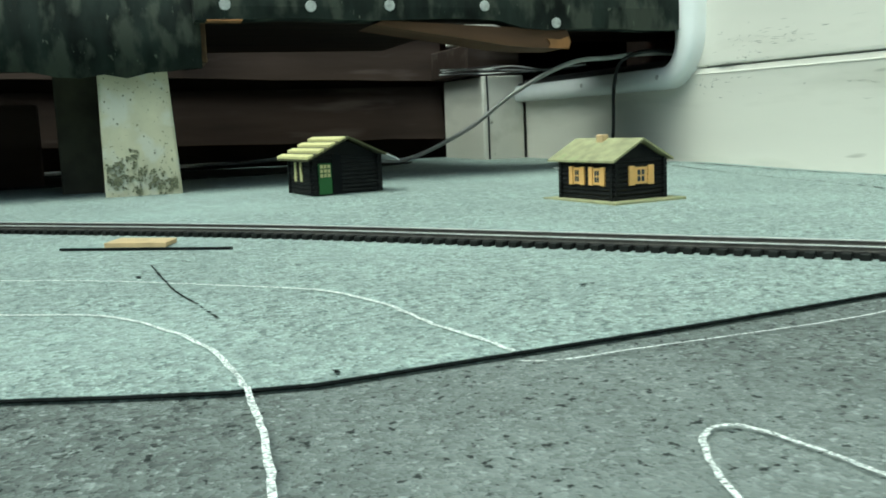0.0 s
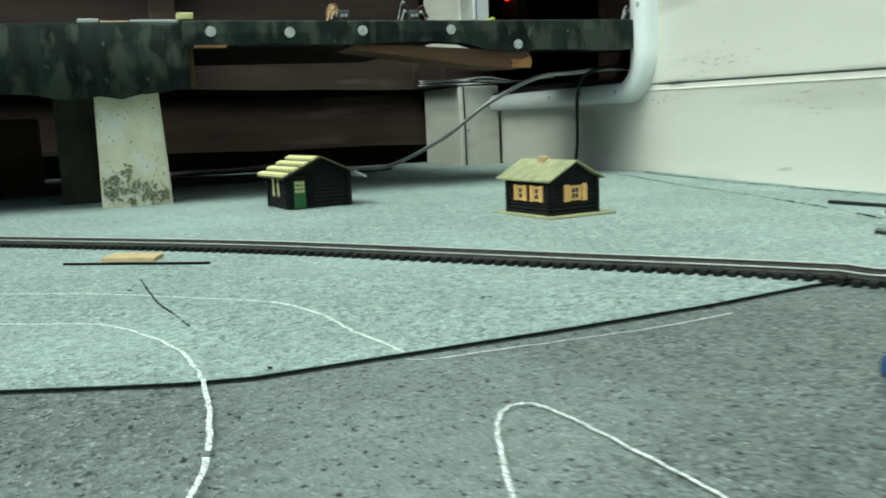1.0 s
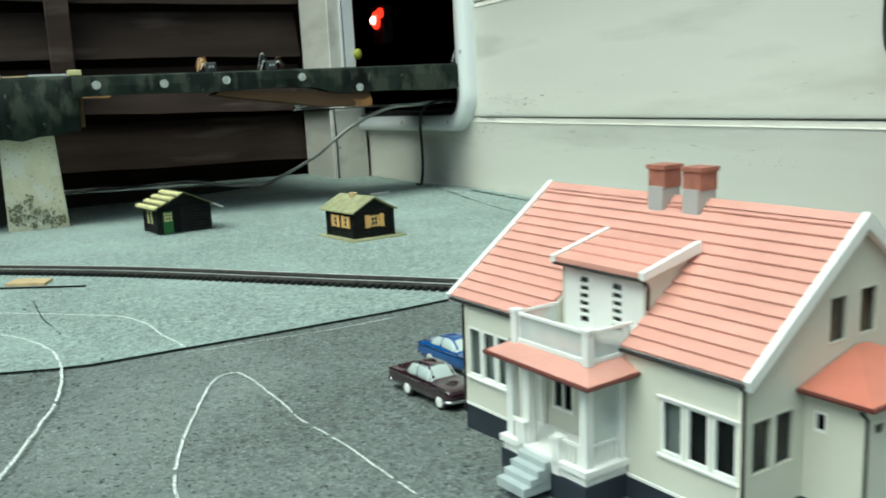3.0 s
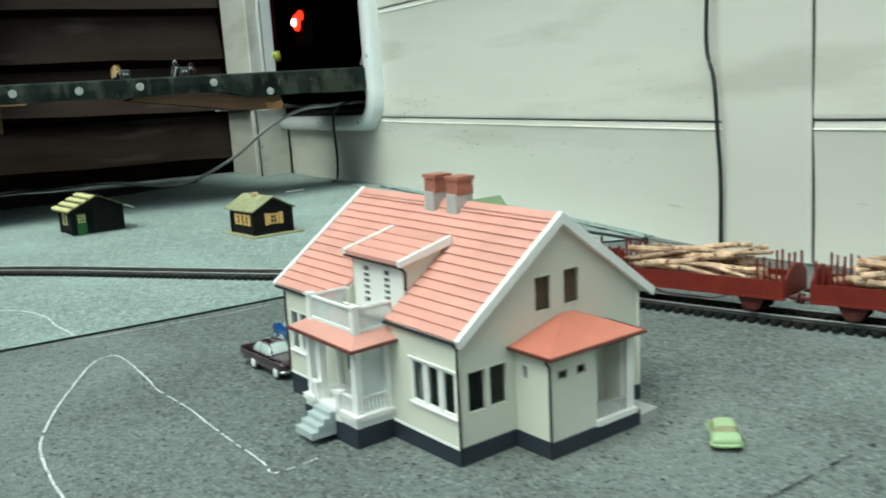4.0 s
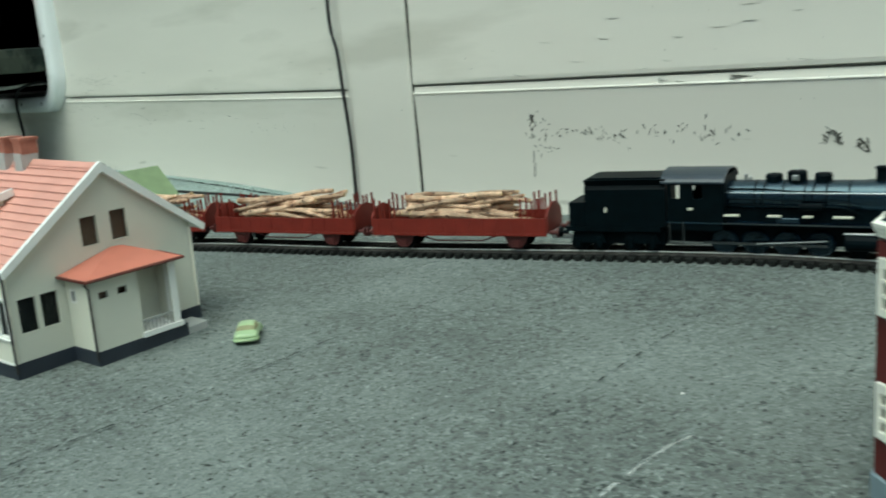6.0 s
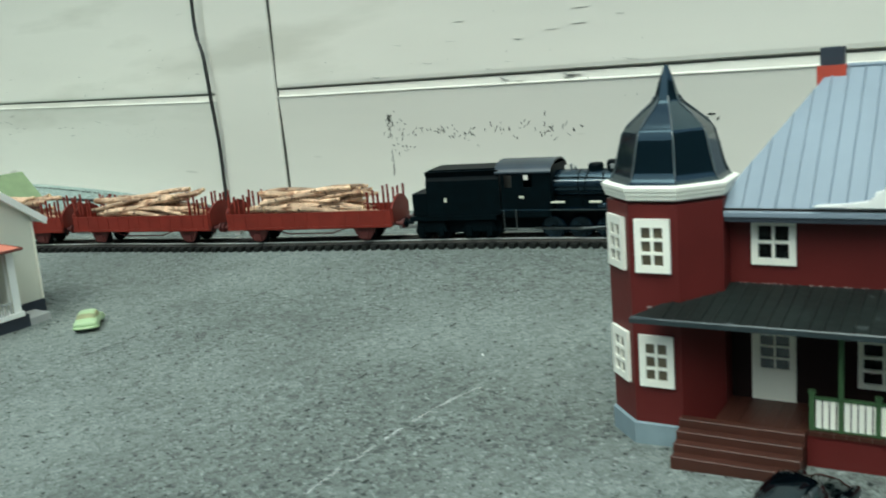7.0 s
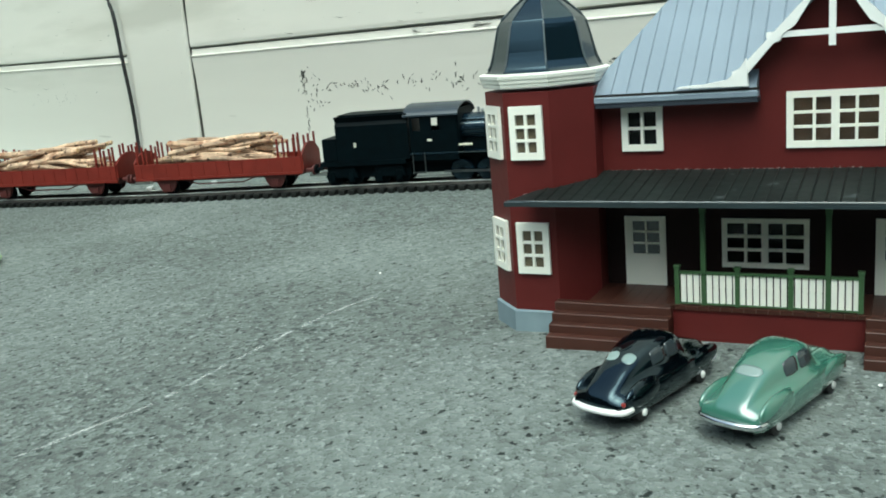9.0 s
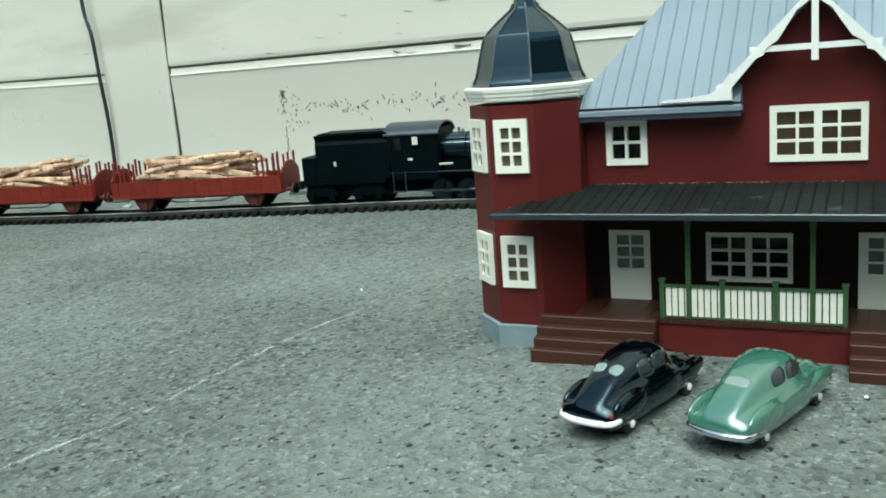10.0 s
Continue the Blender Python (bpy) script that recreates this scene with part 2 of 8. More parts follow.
M_TILE_EDGE = mat("dark_red_roof_edge", (0.12, 0.028, 0.02), 0.5, vary=0.1, scale=80)
M_GUTTER = mat("black_gutter", (0.016, 0.014, 0.013), 0.4)
M_BRICK = mat("brick_chimney", (0.3520, 0.1404, 0.0978), 0.7, vary=0.15, scale=250)
M_GREY = mat("pale_grey_plastic", (0.42, 0.43, 0.42), 0.5, vary=0.05, scale=60)
# balcony shade is put into this darker floor grey
M_BALCONY = mat("shaded_grey_floor", (0.22, 0.23, 0.22), 0.7, vary=0.1, scale=80)
M_PALE_ROOM = mat("pale_grey_blind", (0.16, 0.18, 0.175), 0.6, vary=0.1, scale=100)
# near-black stands in for the darkness of unlit rooms and recesses
M_DARK_ROOM = mat("dark_room_shade", (0.0045, 0.0054, 0.0063), 0.6, spec=0.1)
M_BROWN_ROOM = mat("brown_curtain", (0.125, 0.066, 0.040), 0.7, vary=0.2, scale=150)
M_GLASS = glass_mat("model_window_glass", (0.86, 0.90, 0.88))
M_DOOR_TAN = mat("faded_tan_door", (0.30, 0.17, 0.10), 0.7, vary=0.2, scale=200)
M_SLATE_WALL = mat("dark_slate_screen", (0.045, 0.058, 0.062), 0.8, vary=0.2, scale=6)
M_STEP = mat("blue_grey_plastic", (0.42, 0.47, 0.47), 0.55, vary=0.10, scale=120, bump=0.05, bump_scale=500)
M_PANEL_CLEAR = mat("hazy_clear_plastic", (0.66, 0.72, 0.71), 0.25, vary=0.06, scale=200)
M_PANEL_CLEAR.node_tree.nodes["Principled BSDF"].inputs["Alpha"].default_value = 0.5
M_MAROON = mat("maroon_station_wall", (0.096, 0.0155, 0.0145), 0.45, spec=0.2, vary=0.10, scale=50, bump=0.08, bump_scale=300)
M_VERANDAH_SHADE = mat("verandah_shade_wall", (0.014, 0.0065, 0.006), 0.6, spec=0.15, vary=0.2, scale=60)
M_BLUE_ROOF = mat("blue_grey_metal_roof", (0.212, 0.258, 0.312), 0.4, vary=0.07, scale=40)
M_BLUE_DARK = mat("blue_grey_eave", (0.155, 0.205, 0.265), 0.45, vary=0.06, scale=60)
M_SLATE = mat("dark_slate_dome", (0.004, 0.009, 0.013), 0.09, vary=0.12, scale=60, coat=1.0, coat_ior=1.7)
M_DOME_RIB = mat("pale_grey_rib", (0.06, 0.075, 0.08), 0.35, vary=0.2, scale=200, coat=0.5)
M_FASCIA = mat("dark_slate_fascia", (0.022, 0.032, 0.036), 0.4, vary=0.2, scale=120)
M_PORCH_ROOF = mat("black_green_porch_roof", (0.008, 0.012, 0.011), 0.5, spec=0.25, vary=0.3, scale=80, bump=0.2, bump_scale=300, spots=(0.06, 0.07, 0.07), spot_scale=160, spot_at=0.68)
M_GLUE = mat("dried_white_glue", (0.26, 0.20, 0.19), 0.5, vary=0.2, scale=400)
M_GREEN = mat("green_verandah_paint", (0.052, 0.100, 0.043), 0.5, spec=0.25, vary=0.12, scale=120)
M_STEPBROWN = mat("red_brown_step", (0.052, 0.019, 0.013), 0.42, spec=0.35, vary=0.12, scale=80)
M_STONE = mat("blue_grey_stone_base", (0.20, 0.26, 0.29), 0.7, vary=0.12, scale=120)
M_IVORY = mat("ivory_window_frame", (0.88, 0.87, 0.78), 0.45, vary=0.03, scale=60)
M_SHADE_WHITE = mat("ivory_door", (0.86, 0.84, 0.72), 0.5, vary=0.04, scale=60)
M_LOGWALL = mat("dark_log_wall", (0.0090, 0.0099, 0.0097), 0.7, spec=0.15, vary=0.3, scale=140, bump=0.2, bump_scale=300)
M_MOSS = mat("moss_green_roof", (0.2880, 0.2856, 0.1568), 0.85, vary=0.22, scale=120, bump=0.4, bump_scale=500, stain=(0.22, 0.28, 0.12), stain_scale=60)
M_YELLOW_ROOF = mat("straw_yellow_board", (0.60, 0.56, 0.27), 0.7, vary=0.12, scale=120)
M_OLIVE = mat("olive_roof_gap", (0.055, 0.055, 0.02), 0.8)
M_SHUTTER = mat("orange_yellow_shutter", (0.70, 0.42, 0.14), 0.5, vary=0.1, scale=120)
M_GREEN_DOOR = mat("bright_green_door", (0.0180, 0.1000, 0.0180), 0.5)
M_RED_HUT = mat("dusty_red_cottage_wall", (0.235, 0.085, 0.07), 0.7, vary=0.12, scale=90)
M_GREEN_ROOF = mat("grey_green_cottage_roof", (0.20, 0.265, 0.14), 0.75, vary=0.12, scale=70)
M_CAR_BLACK = mat("gloss_black_car", (0.001, 0.002, 0.003), 0.06, spec=0.4, coat=0.8, coat_ior=1.6)
M_CAR_GREEN = mat("metallic_green_car", (0.052, 0.155, 0.112), 0.25, spec=0.8, vary=0.04, scale=60, coat=1.0, coat_ior=1.8)
M_CAR_MAROON = mat("dark_maroon_car", (0.030, 0.009, 0.015), 0.22, coat=1.0, coat_ior=1.55)
M_CAR_BLUE = mat("bright_blue_car", (0.010, 0.07, 0.25), 0.20, coat=1.0, coat_ior=1.7)
M_CAR_WHITE = mat("white_car", (0.80, 0.80, 0.80), 0.3, coat=0.3)
M_CAR_LIME = mat("pale_lime_car", (0.34, 0.46, 0.25), 0.4, coat=0.3)
M_CAR_GLASS = mat("smoked_car_glass", (0.035, 0.045, 0.05), 0.08, coat=0.4)
# rear panes: the pale sky reflection is put into their base colour
M_CAR_PANE = mat("glinting_car_pane", (0.20, 0.27, 0.26), 0.06, coat=1.0, coat_ior=1.9)
M_CAR_GLASS_LIGHT = mat("pale_car_glass", (0.46, 0.53, 0.51), 0.12, coat=0.6)
M_TYRE = mat("car_tyre", (0.012, 0.012, 0.012), 0.7)
M_CHROME = mat("chrome", (0.75, 0.77, 0.78), 0.15, metal=1.0)
M_TAIL = mat("red_tail_lamp", (0.22, 0.02, 0.015), 0.3)
M_CREAMCAR = mat("red_brown_seat", (0.13, 0.055, 0.045), 0.6)
M_OLIVE_PANE = mat("olive_brown_pane", (0.100, 0.082, 0.052), 0.35, vary=0.3, scale=300)
# blue-black lacquers: the blue of a reflected sky is put into their specular tint
for lacquer, ior in ((M_SLATE, 1.75), (M_CAR_BLACK, 1.65), (M_LOCO, 1.75)):
    shader = lacquer.node_tree.nodes["Principled BSDF"]
    shader.inputs["Coat Weight"].default_value = 0.0
    shader.inputs["Specular IOR Level"].default_value = 0.5
    shader.inputs["IOR"].default_value = ior
    shader.inputs["Specular Tint"].default_value = (0.62, 0.86, 1.0, 1.0)


# ---------------------------------------------------------------- helpers for meshes


def ground_z(x, y):
    """The felt lies unevenly: a few millimetres up under the buildings and down along the wall."""
    def bell(cx, cy, sx, sy, a):
        return a * math.exp(-0.5 * (((x - cx) / sx) ** 2 + ((y - cy) / sy) ** 2))
    return (bell(0.50, -0.69, 0.12, 0.10, 0.006) + bell(0.43, -0.20, 0.08, 0.08, 0.003) + bell(0.50, 0.41, 0.07, 0.09, 0.0012)
            + bell(0.35, 0.58, 0.08, 0.09, 0.007) + bell(0.80, 0.0, 0.07, 0.16, -0.011) + bell(0.80, 0.72, 0.1, 0.1, 0.004) + bell(0.80, -0.36, 0.06, 0.08, 0.004)
            + bell(0.765, -0.32, 0.020, 0.20, 0.0016) * (math.sin(61 * y + 24 * x) + 0.6 * math.sin(113 * y - 40 * x)))


def box(bm, x0, x1, y0, y1, z0, z1, bevel=0.0):
    vs = [bm.verts.new((x, y, z)) for x in (x0, x1) for y in (y0, y1) for z in (z0, z1)]
    fs = [bm.faces.new([vs[i] for i in f]) for f in ((0, 1, 3, 2), (4, 6, 7, 5), (0, 4, 5, 1), (2, 3, 7, 6), (0, 2, 6, 4), (1, 5, 7, 3))]
    if bevel:
        es = list({e for f in fs for e in f.edges})
        bmesh.ops.bevel(bm, geom=es, offset=bevel, segments=1, affect="EDGES", profile=0.7)
    return bm


def prism(bm, poly, a, b, axis="y"):
    """A polygon given in the two other axes, drawn out along an axis from a to b."""
    def at(p, t):
        return {"x": (t, p[0], p[1]), "y": (p[0], t, p[1]), "z": (p[0], p[1], t)}[axis]
    va = [bm.verts.new(at(p, a)) for p in poly]
    vb = [bm.verts.new(at(p, b)) for p in poly]
    n = len(poly)
    bm.faces.new(va[::-1])
    bm.faces.new(vb)
    for i in range(n):
        bm.faces.new((va[i], va[(i + 1) % n], vb[(i + 1) % n], vb[i]))
    return bm


def tube(bm, pts, r, n=8, taper=None, caps=True):
    """A round bar along a path of points."""
    pts = [Vector(p) for p in pts]
    rings = []
    for i, p in enumerate(pts):
        d = (pts[min(i + 1, len(pts) - 1)] - pts[max(i - 1, 0)]).normalized()
        up = Vector((0, 0, 1)) if abs(d.z) < 0.9 else Vector((1, 0, 0))
        s = d.cross(up).normalized()
        u = s.cross(d)
        rr = r if taper is None else taper[i]
        rings.append([bm.verts.new(p + rr * (math.cos(2 * math.pi * k / n) * s + math.sin(2 * math.pi * k / n) * u)) for k in range(n)])
    for a, b in zip(rings, rings[1:]):
        for k in range(n):
            bm.faces.new((a[k], a[(k + 1) % n], b[(k + 1) % n], b[k]))
    if caps:
        bm.faces.new(rings[0][::-1])
        bm.faces.new(rings[-1])
    return bm


def lathe(bm, profile, centre, axis="z", n=16, phase=0.0):
    """A turned form: (radius, height) pairs round an axis through centre."""
    c = Vector(centre)
    ax = {"x": (Vector((0, 1, 0)), Vector((0, 0, 1)), Vector((1, 0, 0))), "y": (Vector((0, 0, 1)), Vector((1, 0, 0)), Vector((0, 1, 0))),
          "z": (Vector((1, 0, 0)), Vector((0, 1, 0)), Vector((0, 0, 1)))}[axis]
    rings = []
    for r, h in profile:
        rings.append([bm.verts.new(c + ax[2] * h + r * (math.cos(phase + 2 * math.pi * k / n) * ax[0] + math.sin(phase + 2 * math.pi * k / n) * ax[1])) for k in range(n)])
    for a, b in zip(rings, rings[1:]):
        for k in range(n):
            bm.faces.new((a[k], a[(k + 1) % n], b[(k + 1) % n], b[k]))
    bm.faces.new(rings[0][::-1])
    bm.faces.new(rings[-1])
    return bm


def mesh_of(bm, name, material, smooth=False):
    bmesh.ops.recalc_face_normals(bm, faces=bm.faces)
    me = bpy.data.meshes.new(name)
    bm.to_mesh(me)
    bm.free()
    me.materials.append(material)
    if smooth:
        for p in me.polygons:
            p.use_smooth = True
    return me


def part(name, bm, material, parent, label="", smooth=False):
    ob = new(name, mesh_of(bm, name, material, smooth))
    ob.parent = parent
    return tagged(ob, label)


def thing(name, m, label, category, group="", kind=""):
    e = new(name)
    e.empty_display_size = 0.01
    e.matrix_world = m
    return tagged(e, label, category, group, kind)


def solid(name, bm, material, label, category, group="", kind="", smooth=False):
    return tagged(new(name, mesh_of(bm, name, material, smooth)), label, category, group, kind)


def B():
    return bmesh.new()


def holed_wall(bm, axis, at0, at1, a0, a1, z0, z1, holes):
    """A slab between at0 and at1 on its axis, with rectangular openings (a0, a1, z0, z1) right through it."""
    As = sorted({a0, a1, *[h[0] for h in holes], *[h[1] for h in holes]})
    Zs = sorted({z0, z1, *[h[2] for h in holes], *[h[3] for h in holes]})
    solid_cell = {}
    for i in range(len(As) - 1):
        for j in range(len(Zs) - 1):
            ca, cz = (As[i] + As[i + 1]) / 2, (Zs[j] + Zs[j + 1]) / 2
            solid_cell[i, j] = not any(h[0] < ca < h[1] and h[2] < cz < h[3] for h in holes)
    vert = {}

    def v(side, i, j):
        if (side, i, j) not in vert:
            t = at1 if side else at0
            vert[side, i, j] = bm.verts.new((t, As[i], Zs[j]) if axis == "x" else (As[i], t, Zs[j]))
        return vert[side, i, j]
    for (i, j), s in solid_cell.items():
        if not s:
            continue
        for side in (0, 1):
            bm.faces.new((v(side, i, j), v(side, i + 1, j), v(side, i + 1, j + 1), v(side, i, j + 1)))
        for di, dj, e in ((-1, 0, ((i, j), (i, j + 1))), (1, 0, ((i + 1, j), (i + 1, j + 1))), (0, -1, ((i, j), (i + 1, j))), (0, 1, ((i, j + 1), (i + 1, j + 1)))):
            if not solid_cell.get((i + di, j + dj), False):
                (p, q), (r, s2) = e
                bm.faces.new((v(0, p, q), v(0, r, s2), v(1, r, s2), v(1, p, q)))
    return bm


def window(parent, axis, at, out, a0, a1, z0, z1, cols, rows, fw, bar, frame_mat, backing, split=0.0):
    """A framed window in the plane axis = at; out is +1 or -1, the way it faces. Parts: frame with bars, panes, and a dark lining behind."""
    t0, t1 = sorted((at + out * 0.0006, at - out * 0.0006))
    fr = B()
    holes, ca, cz = [], (a1 - a0 - 2 * fw), (z1 - z0 - 2 * fw)
    for i in range(cols):
        for j in range(rows):
            x0 = a0 + fw + ca * i / cols + (bar / 2 if i else 0)
            x1 = a0 + fw + ca * (i + 1) / cols - (bar / 2 if i < cols - 1 else 0)
            if split and cols % 2 == 0:
                if i == cols // 2:
                    x0 += split
                if i == cols // 2 - 1:
                    x1 -= split
            y0 = z0 + fw + cz * j / rows + (bar / 2 if j else 0)
            y1 = z0 + fw + cz * (j + 1) / rows - (bar / 2 if j < rows - 1 else 0)
            holes.append((x0, x1, y0, y1))
    holed_wall(fr, axis, t0, t1, a0, a1, z0, z1, holes)
    f = part("window", fr, frame_mat, parent)
    p0, p1 = sorted((at - out * 0.0002, at - out * 0.0004))
    for h in holes:
        g = B()
        if axis == "x":
            box(g, p0, p1, h[0] - 2e-4, h[1] + 2e-4, h[2] - 2e-4, h[3] + 2e-4)
        else:
            box(g, h[0] - 2e-4, h[1] + 2e-4, p0, p1, h[2] - 2e-4, h[3] + 2e-4)
        part("pane", g, M_GLASS, f).visible_shadow = False
    if backing:
        k = B()
        q0, q1 = sorted((at - out * 0.0020, at - out * 0.0024))
        if axis == "x":
            box(k, q0, q1, a0, a1, z0, z1)
        else:
            box(k, a0, a1, q0, q1, z0, z1)
        part("curtain", k, backing, f)
    return f


def ribbon(bm, pts, width, lift, wobble=0.15, gap=0.0, seed=1, step=0.004):
    """A thin flat stroke on the felt along a path; gap is the share of it that is missing."""
    rnd = random.Random(seed)
    out, pts = [], [Vector(p) for p in pts]
    for a, b in zip(pts, pts[1:]):
        k = max(1, int((b - a).length / step))
        out += [a.lerp(b, i / k) for i in range(k)]
    out.append(pts[-1])
    prev = None
    for i, p in enumerate(out):
        d = (out[min(i + 1, len(out) - 1)] - out[max(i - 1, 0)]).normalized()
        s = Vector((-d.y, d.x))
        w = width * (1 + wobble * rnd.uniform(-1, 1)) / 2
        c = p + s * width * 0.25 * rnd.uniform(-1, 1)
        cur = [c + s * w, c - s * w]
        cur = [bm.verts.new((q.x, q.y, ground_z(q.x, q.y) + lift)) for q in cur]
        if prev and rnd.random() > gap:
            bm.faces.new((prev[0], prev[1], cur[1], cur[0]))
        prev = cur
    return bm


def spline(pts, n):
    """A smooth line through points (Catmull-Rom)."""
    p = [Vector(q) for q in pts]
    p = [2 * p[0] - p[1], *p, 2 * p[-1] - p[-2]]
    out = []
    for i in range(1, len(p) - 2):
        for k in range(n):
            t = k / n
            out.append(0.5 * (2 * p[i] + (p[i + 1] - p[i - 1]) * t + (2 * p[i - 1] - 5 * p[i] + 4 * p[i + 1] - p[i + 2]) * t * t
                              + (3 * p[i] - p[i - 1] - 3 * p[i + 1] + p[i + 2]) * t ** 3))
    out.append(p[-2])
    return out

# ---------------------------------------------------------------- the felt ground
EDGE = [(-3.0, 0.62), (-0.3, 0.21), (0.0, 0.125), (0.10, 0.094), (0.153, 0.076), (0.190, 0.0615), (0.2146, 0.0548), (0.240, 0.0568), (0.270, 0.0592),
        (0.302, 0.0617), (0.33, 0.0637), (0.40, 0.0715), (0.4619, 0.0828), (0.5232, 0.0874), (0.5763, 0.0902), (0.70, 0.098), (0.80, 0.105)]


def edge_y(x):
    for (x0, y0), (x1, y1) in zip(EDGE, EDGE[1:]):
        if x <= x1:
            return y0 + (y1 - y0) * (x - x0) / (x1 - x0)
    return EDGE[-1][1]


def grid_axis(lo, fine_lo, fine_hi, hi, step, coarse):
    a = [lo]
    while a[-1] + coarse < fine_lo:
        a.append(a[-1] + coarse)
    v = fine_lo
    while v <= fine_hi:
        a.append(v)
        v += step
    while a[-1] + coarse < hi:
        a.append(a[-1] + coarse)
    return a + [hi]


bm = B()
xs, ys = grid_axis(-60, -0.1, 0.8, 60, 0.02, 6.0), grid_axis(-60, -1.1, 1.4, 60, 0.02, 6.0)
grid = {(i, j): bm.verts.new((x, y, ground_z(x, y) - 0.0008)) for i, x in enumerate(xs) for j, y in enumerate(ys)}
for i in range(len(xs) - 1):
    for j in range(len(ys) - 1):
        bm.faces.new((grid[i, j], grid[i + 1, j], grid[i + 1, j + 1], grid[i, j + 1]))
solid("ground", bm, M_FELT_DARK, "dark grey mineral roofing felt covering the layout", "ground", kind="structure", smooth=True)

bm = B()
xs = [-0.6 + 0.02 * i for i in range(71)]
top, low = {}, {}
for i, x in enumerate(xs):
    y0 = edge_y(x)
    for j in range(66):
        y = y0 + (1.36 - y0) * j / 65
        z = ground_z(x, y)
        top[i, j] = bm.verts.new((x, y, z + 0.0008))
for i in range(len(xs) - 1):
    for j in range(65):
        bm.faces.new((top[i, j], top[i + 1, j], top[i + 1, j + 1], top[i, j + 1]))
    a, b = top[i, 0].co, top[i + 1, 0].co
    bm.faces.new((top[i, 0], top[i + 1, 0], bm.verts.new((b.x, b.y, b.z - 0.0026)), bm.verts.new((a.x, a.y, a.z - 0.0026))))
felt = solid("felt_sheet", bm, M_FELT_LIGHT, "pale green-grey mineral felt sheet overlapping the darker one", "felt sheet", kind="structure", smooth=False)
bm = B()
line = [(x, edge_y(x)) for x in [0.02 * i - 0.2 for i in range(50)]]
tube(bm, [(x, y - 0.0006, ground_z(x, y) + 0.0003) for x, y in line], 0.0005, 6)
part("edge", bm, M_BITUMEN, felt, "black bitumen edge of the sheet")

# black sheet added in place of the deep shade under the deck
bm = B()
prism(bm, [(-0.4, 1.03), (0.25, 1.045), (0.35, 1.055), (0.45, 1.075), (0.55, 1.13), (0.60, 1.17), (0.615, 1.20), (0.50, 1.215), (0.40, 1.25), (0.30, 1.31), (-0.4, 1.335)], 0.0003, 0.0030, "z")
solid("felt_offcut", bm, M_BLACK_FELT, "black sheet standing in for the shade along the boards", "felt sheet", kind="structure")

# chalk strokes and seams on the felt
CHALK = [
    ("a", [(0.10, 0.208), (0.1425, 0.181), (0.174, 0.161), (0.192, 0.128), (0.2007, 0.099), (0.2036, 0.075), (0.2045, 0.0566), (0.204, 0.038), (0.2022, 0.012), (0.199, -0.012), (0.192, -0.040), (0.183, -0.077), (0.172, -0.115)], 0.0021, 0.05),
    ("b", [(0.09, 0.288), (0.134, 0.262), (0.173, 0.237), (0.222, 0.193), (0.246, 0.168), (0.2583, 0.1326), (0.2626, 0.096), (0.268, 0.072), (0.2697, 0.058)], 0.0023, 0.10),
    ("c", [(0.2687, 0.0527), (0.2788, 0.049), (0.3027, 0.0496), (0.3334, 0.0497), (0.3659, 0.0506), (0.40, 0.056)], 0.0010, 0.10),
    ("d", [(0.240, -0.222), (0.2355, -0.188), (0.2340, -0.145), (0.2395, -0.113), (0.2489, -0.08), (0.2650, -0.032), (0.274, -0.012), (0.2825, -0.0065), (0.288, -0.017), (0.2925, -0.0673),
           (0.2930, -0.080)], 0.0017, 0.10),
    ("f", [(0.2930, -0.0800), (0.2938, -0.098), (0.30, -0.135), (0.304, -0.176), (0.3101, -0.2226), (0.3107, -0.2356), (0.3296, -0.233)], 0.0014, 0.45),
    ("e", [(0.33, -0.545), (0.357, -0.547), (0.3735, -0.549), (0.3907, -0.5508), (0.4155, -0.547), (0.44, -0.5435), (0.4694, -0.541), (0.490, -0.5425)], 0.0021, 0.30),
]
for k, (tag, pts, w, gap) in enumerate(CHALK):
    bm = B()
    ribbon(bm, spline(pts, 6), w * 0.70, 0.0013 if tag in "ab" else 0.0002, wobble=0.16, gap=gap * 0.3, seed=k + 3, step=0.0034)
    solid("chalk_line", bm, M_CHALK_FAINT if tag in "e" else M_CHALK, "rough white chalk line drawn on the felt", "chalk line", group="chalk lines", kind="structure")
SEAMS = [([(0.1931, 0.27), (0.198, 0.20), (0.2036, 0.165), (0.2071, 0.1385)], 0.0008, 0.0013, 0.15),
         ([(0.300, -0.3715), (0.3526, -0.3648), (0.4009, -0.3606), (0.4484, -0.3563), (0.5044, -0.3485), (0.5661, -0.3455), (0.6113, -0.3374)], 0.0007, 0.0002, 0.42),
         ([(0.440, -0.502), (0.4619, -0.4971), (0.508, -0.4883), (0.5535, -0.4812), (0.62, -0.473)], 0.0006, 0.0002, 0.55),
         ([(0.655, 0.235), (0.672, 0.29), (0.70, 0.42), (0.72, 0.56), (0.745, 0.72), (0.765, 0.85)], 0.0022, 0.0014, 0.30)]
SEAMS.append(([(0.772, -0.42), (0.774, -0.2), (0.773, 0.0), (0.775, 0.2), (0.774, 0.45), (0.772, 0.70)], 0.0038, 0.0016, 0.25))
for k, (pts, w, lift, gap) in enumerate(SEAMS):
    bm = B()
    ribbon(bm, spline(pts, 8), w, lift, wobble=0.6, gap=gap, seed=k + 30, step=0.003)
    solid("felt_crack", bm, M_BITUMEN, "thin dark crack in the felt", "crack", group="felt cracks", kind="structure")

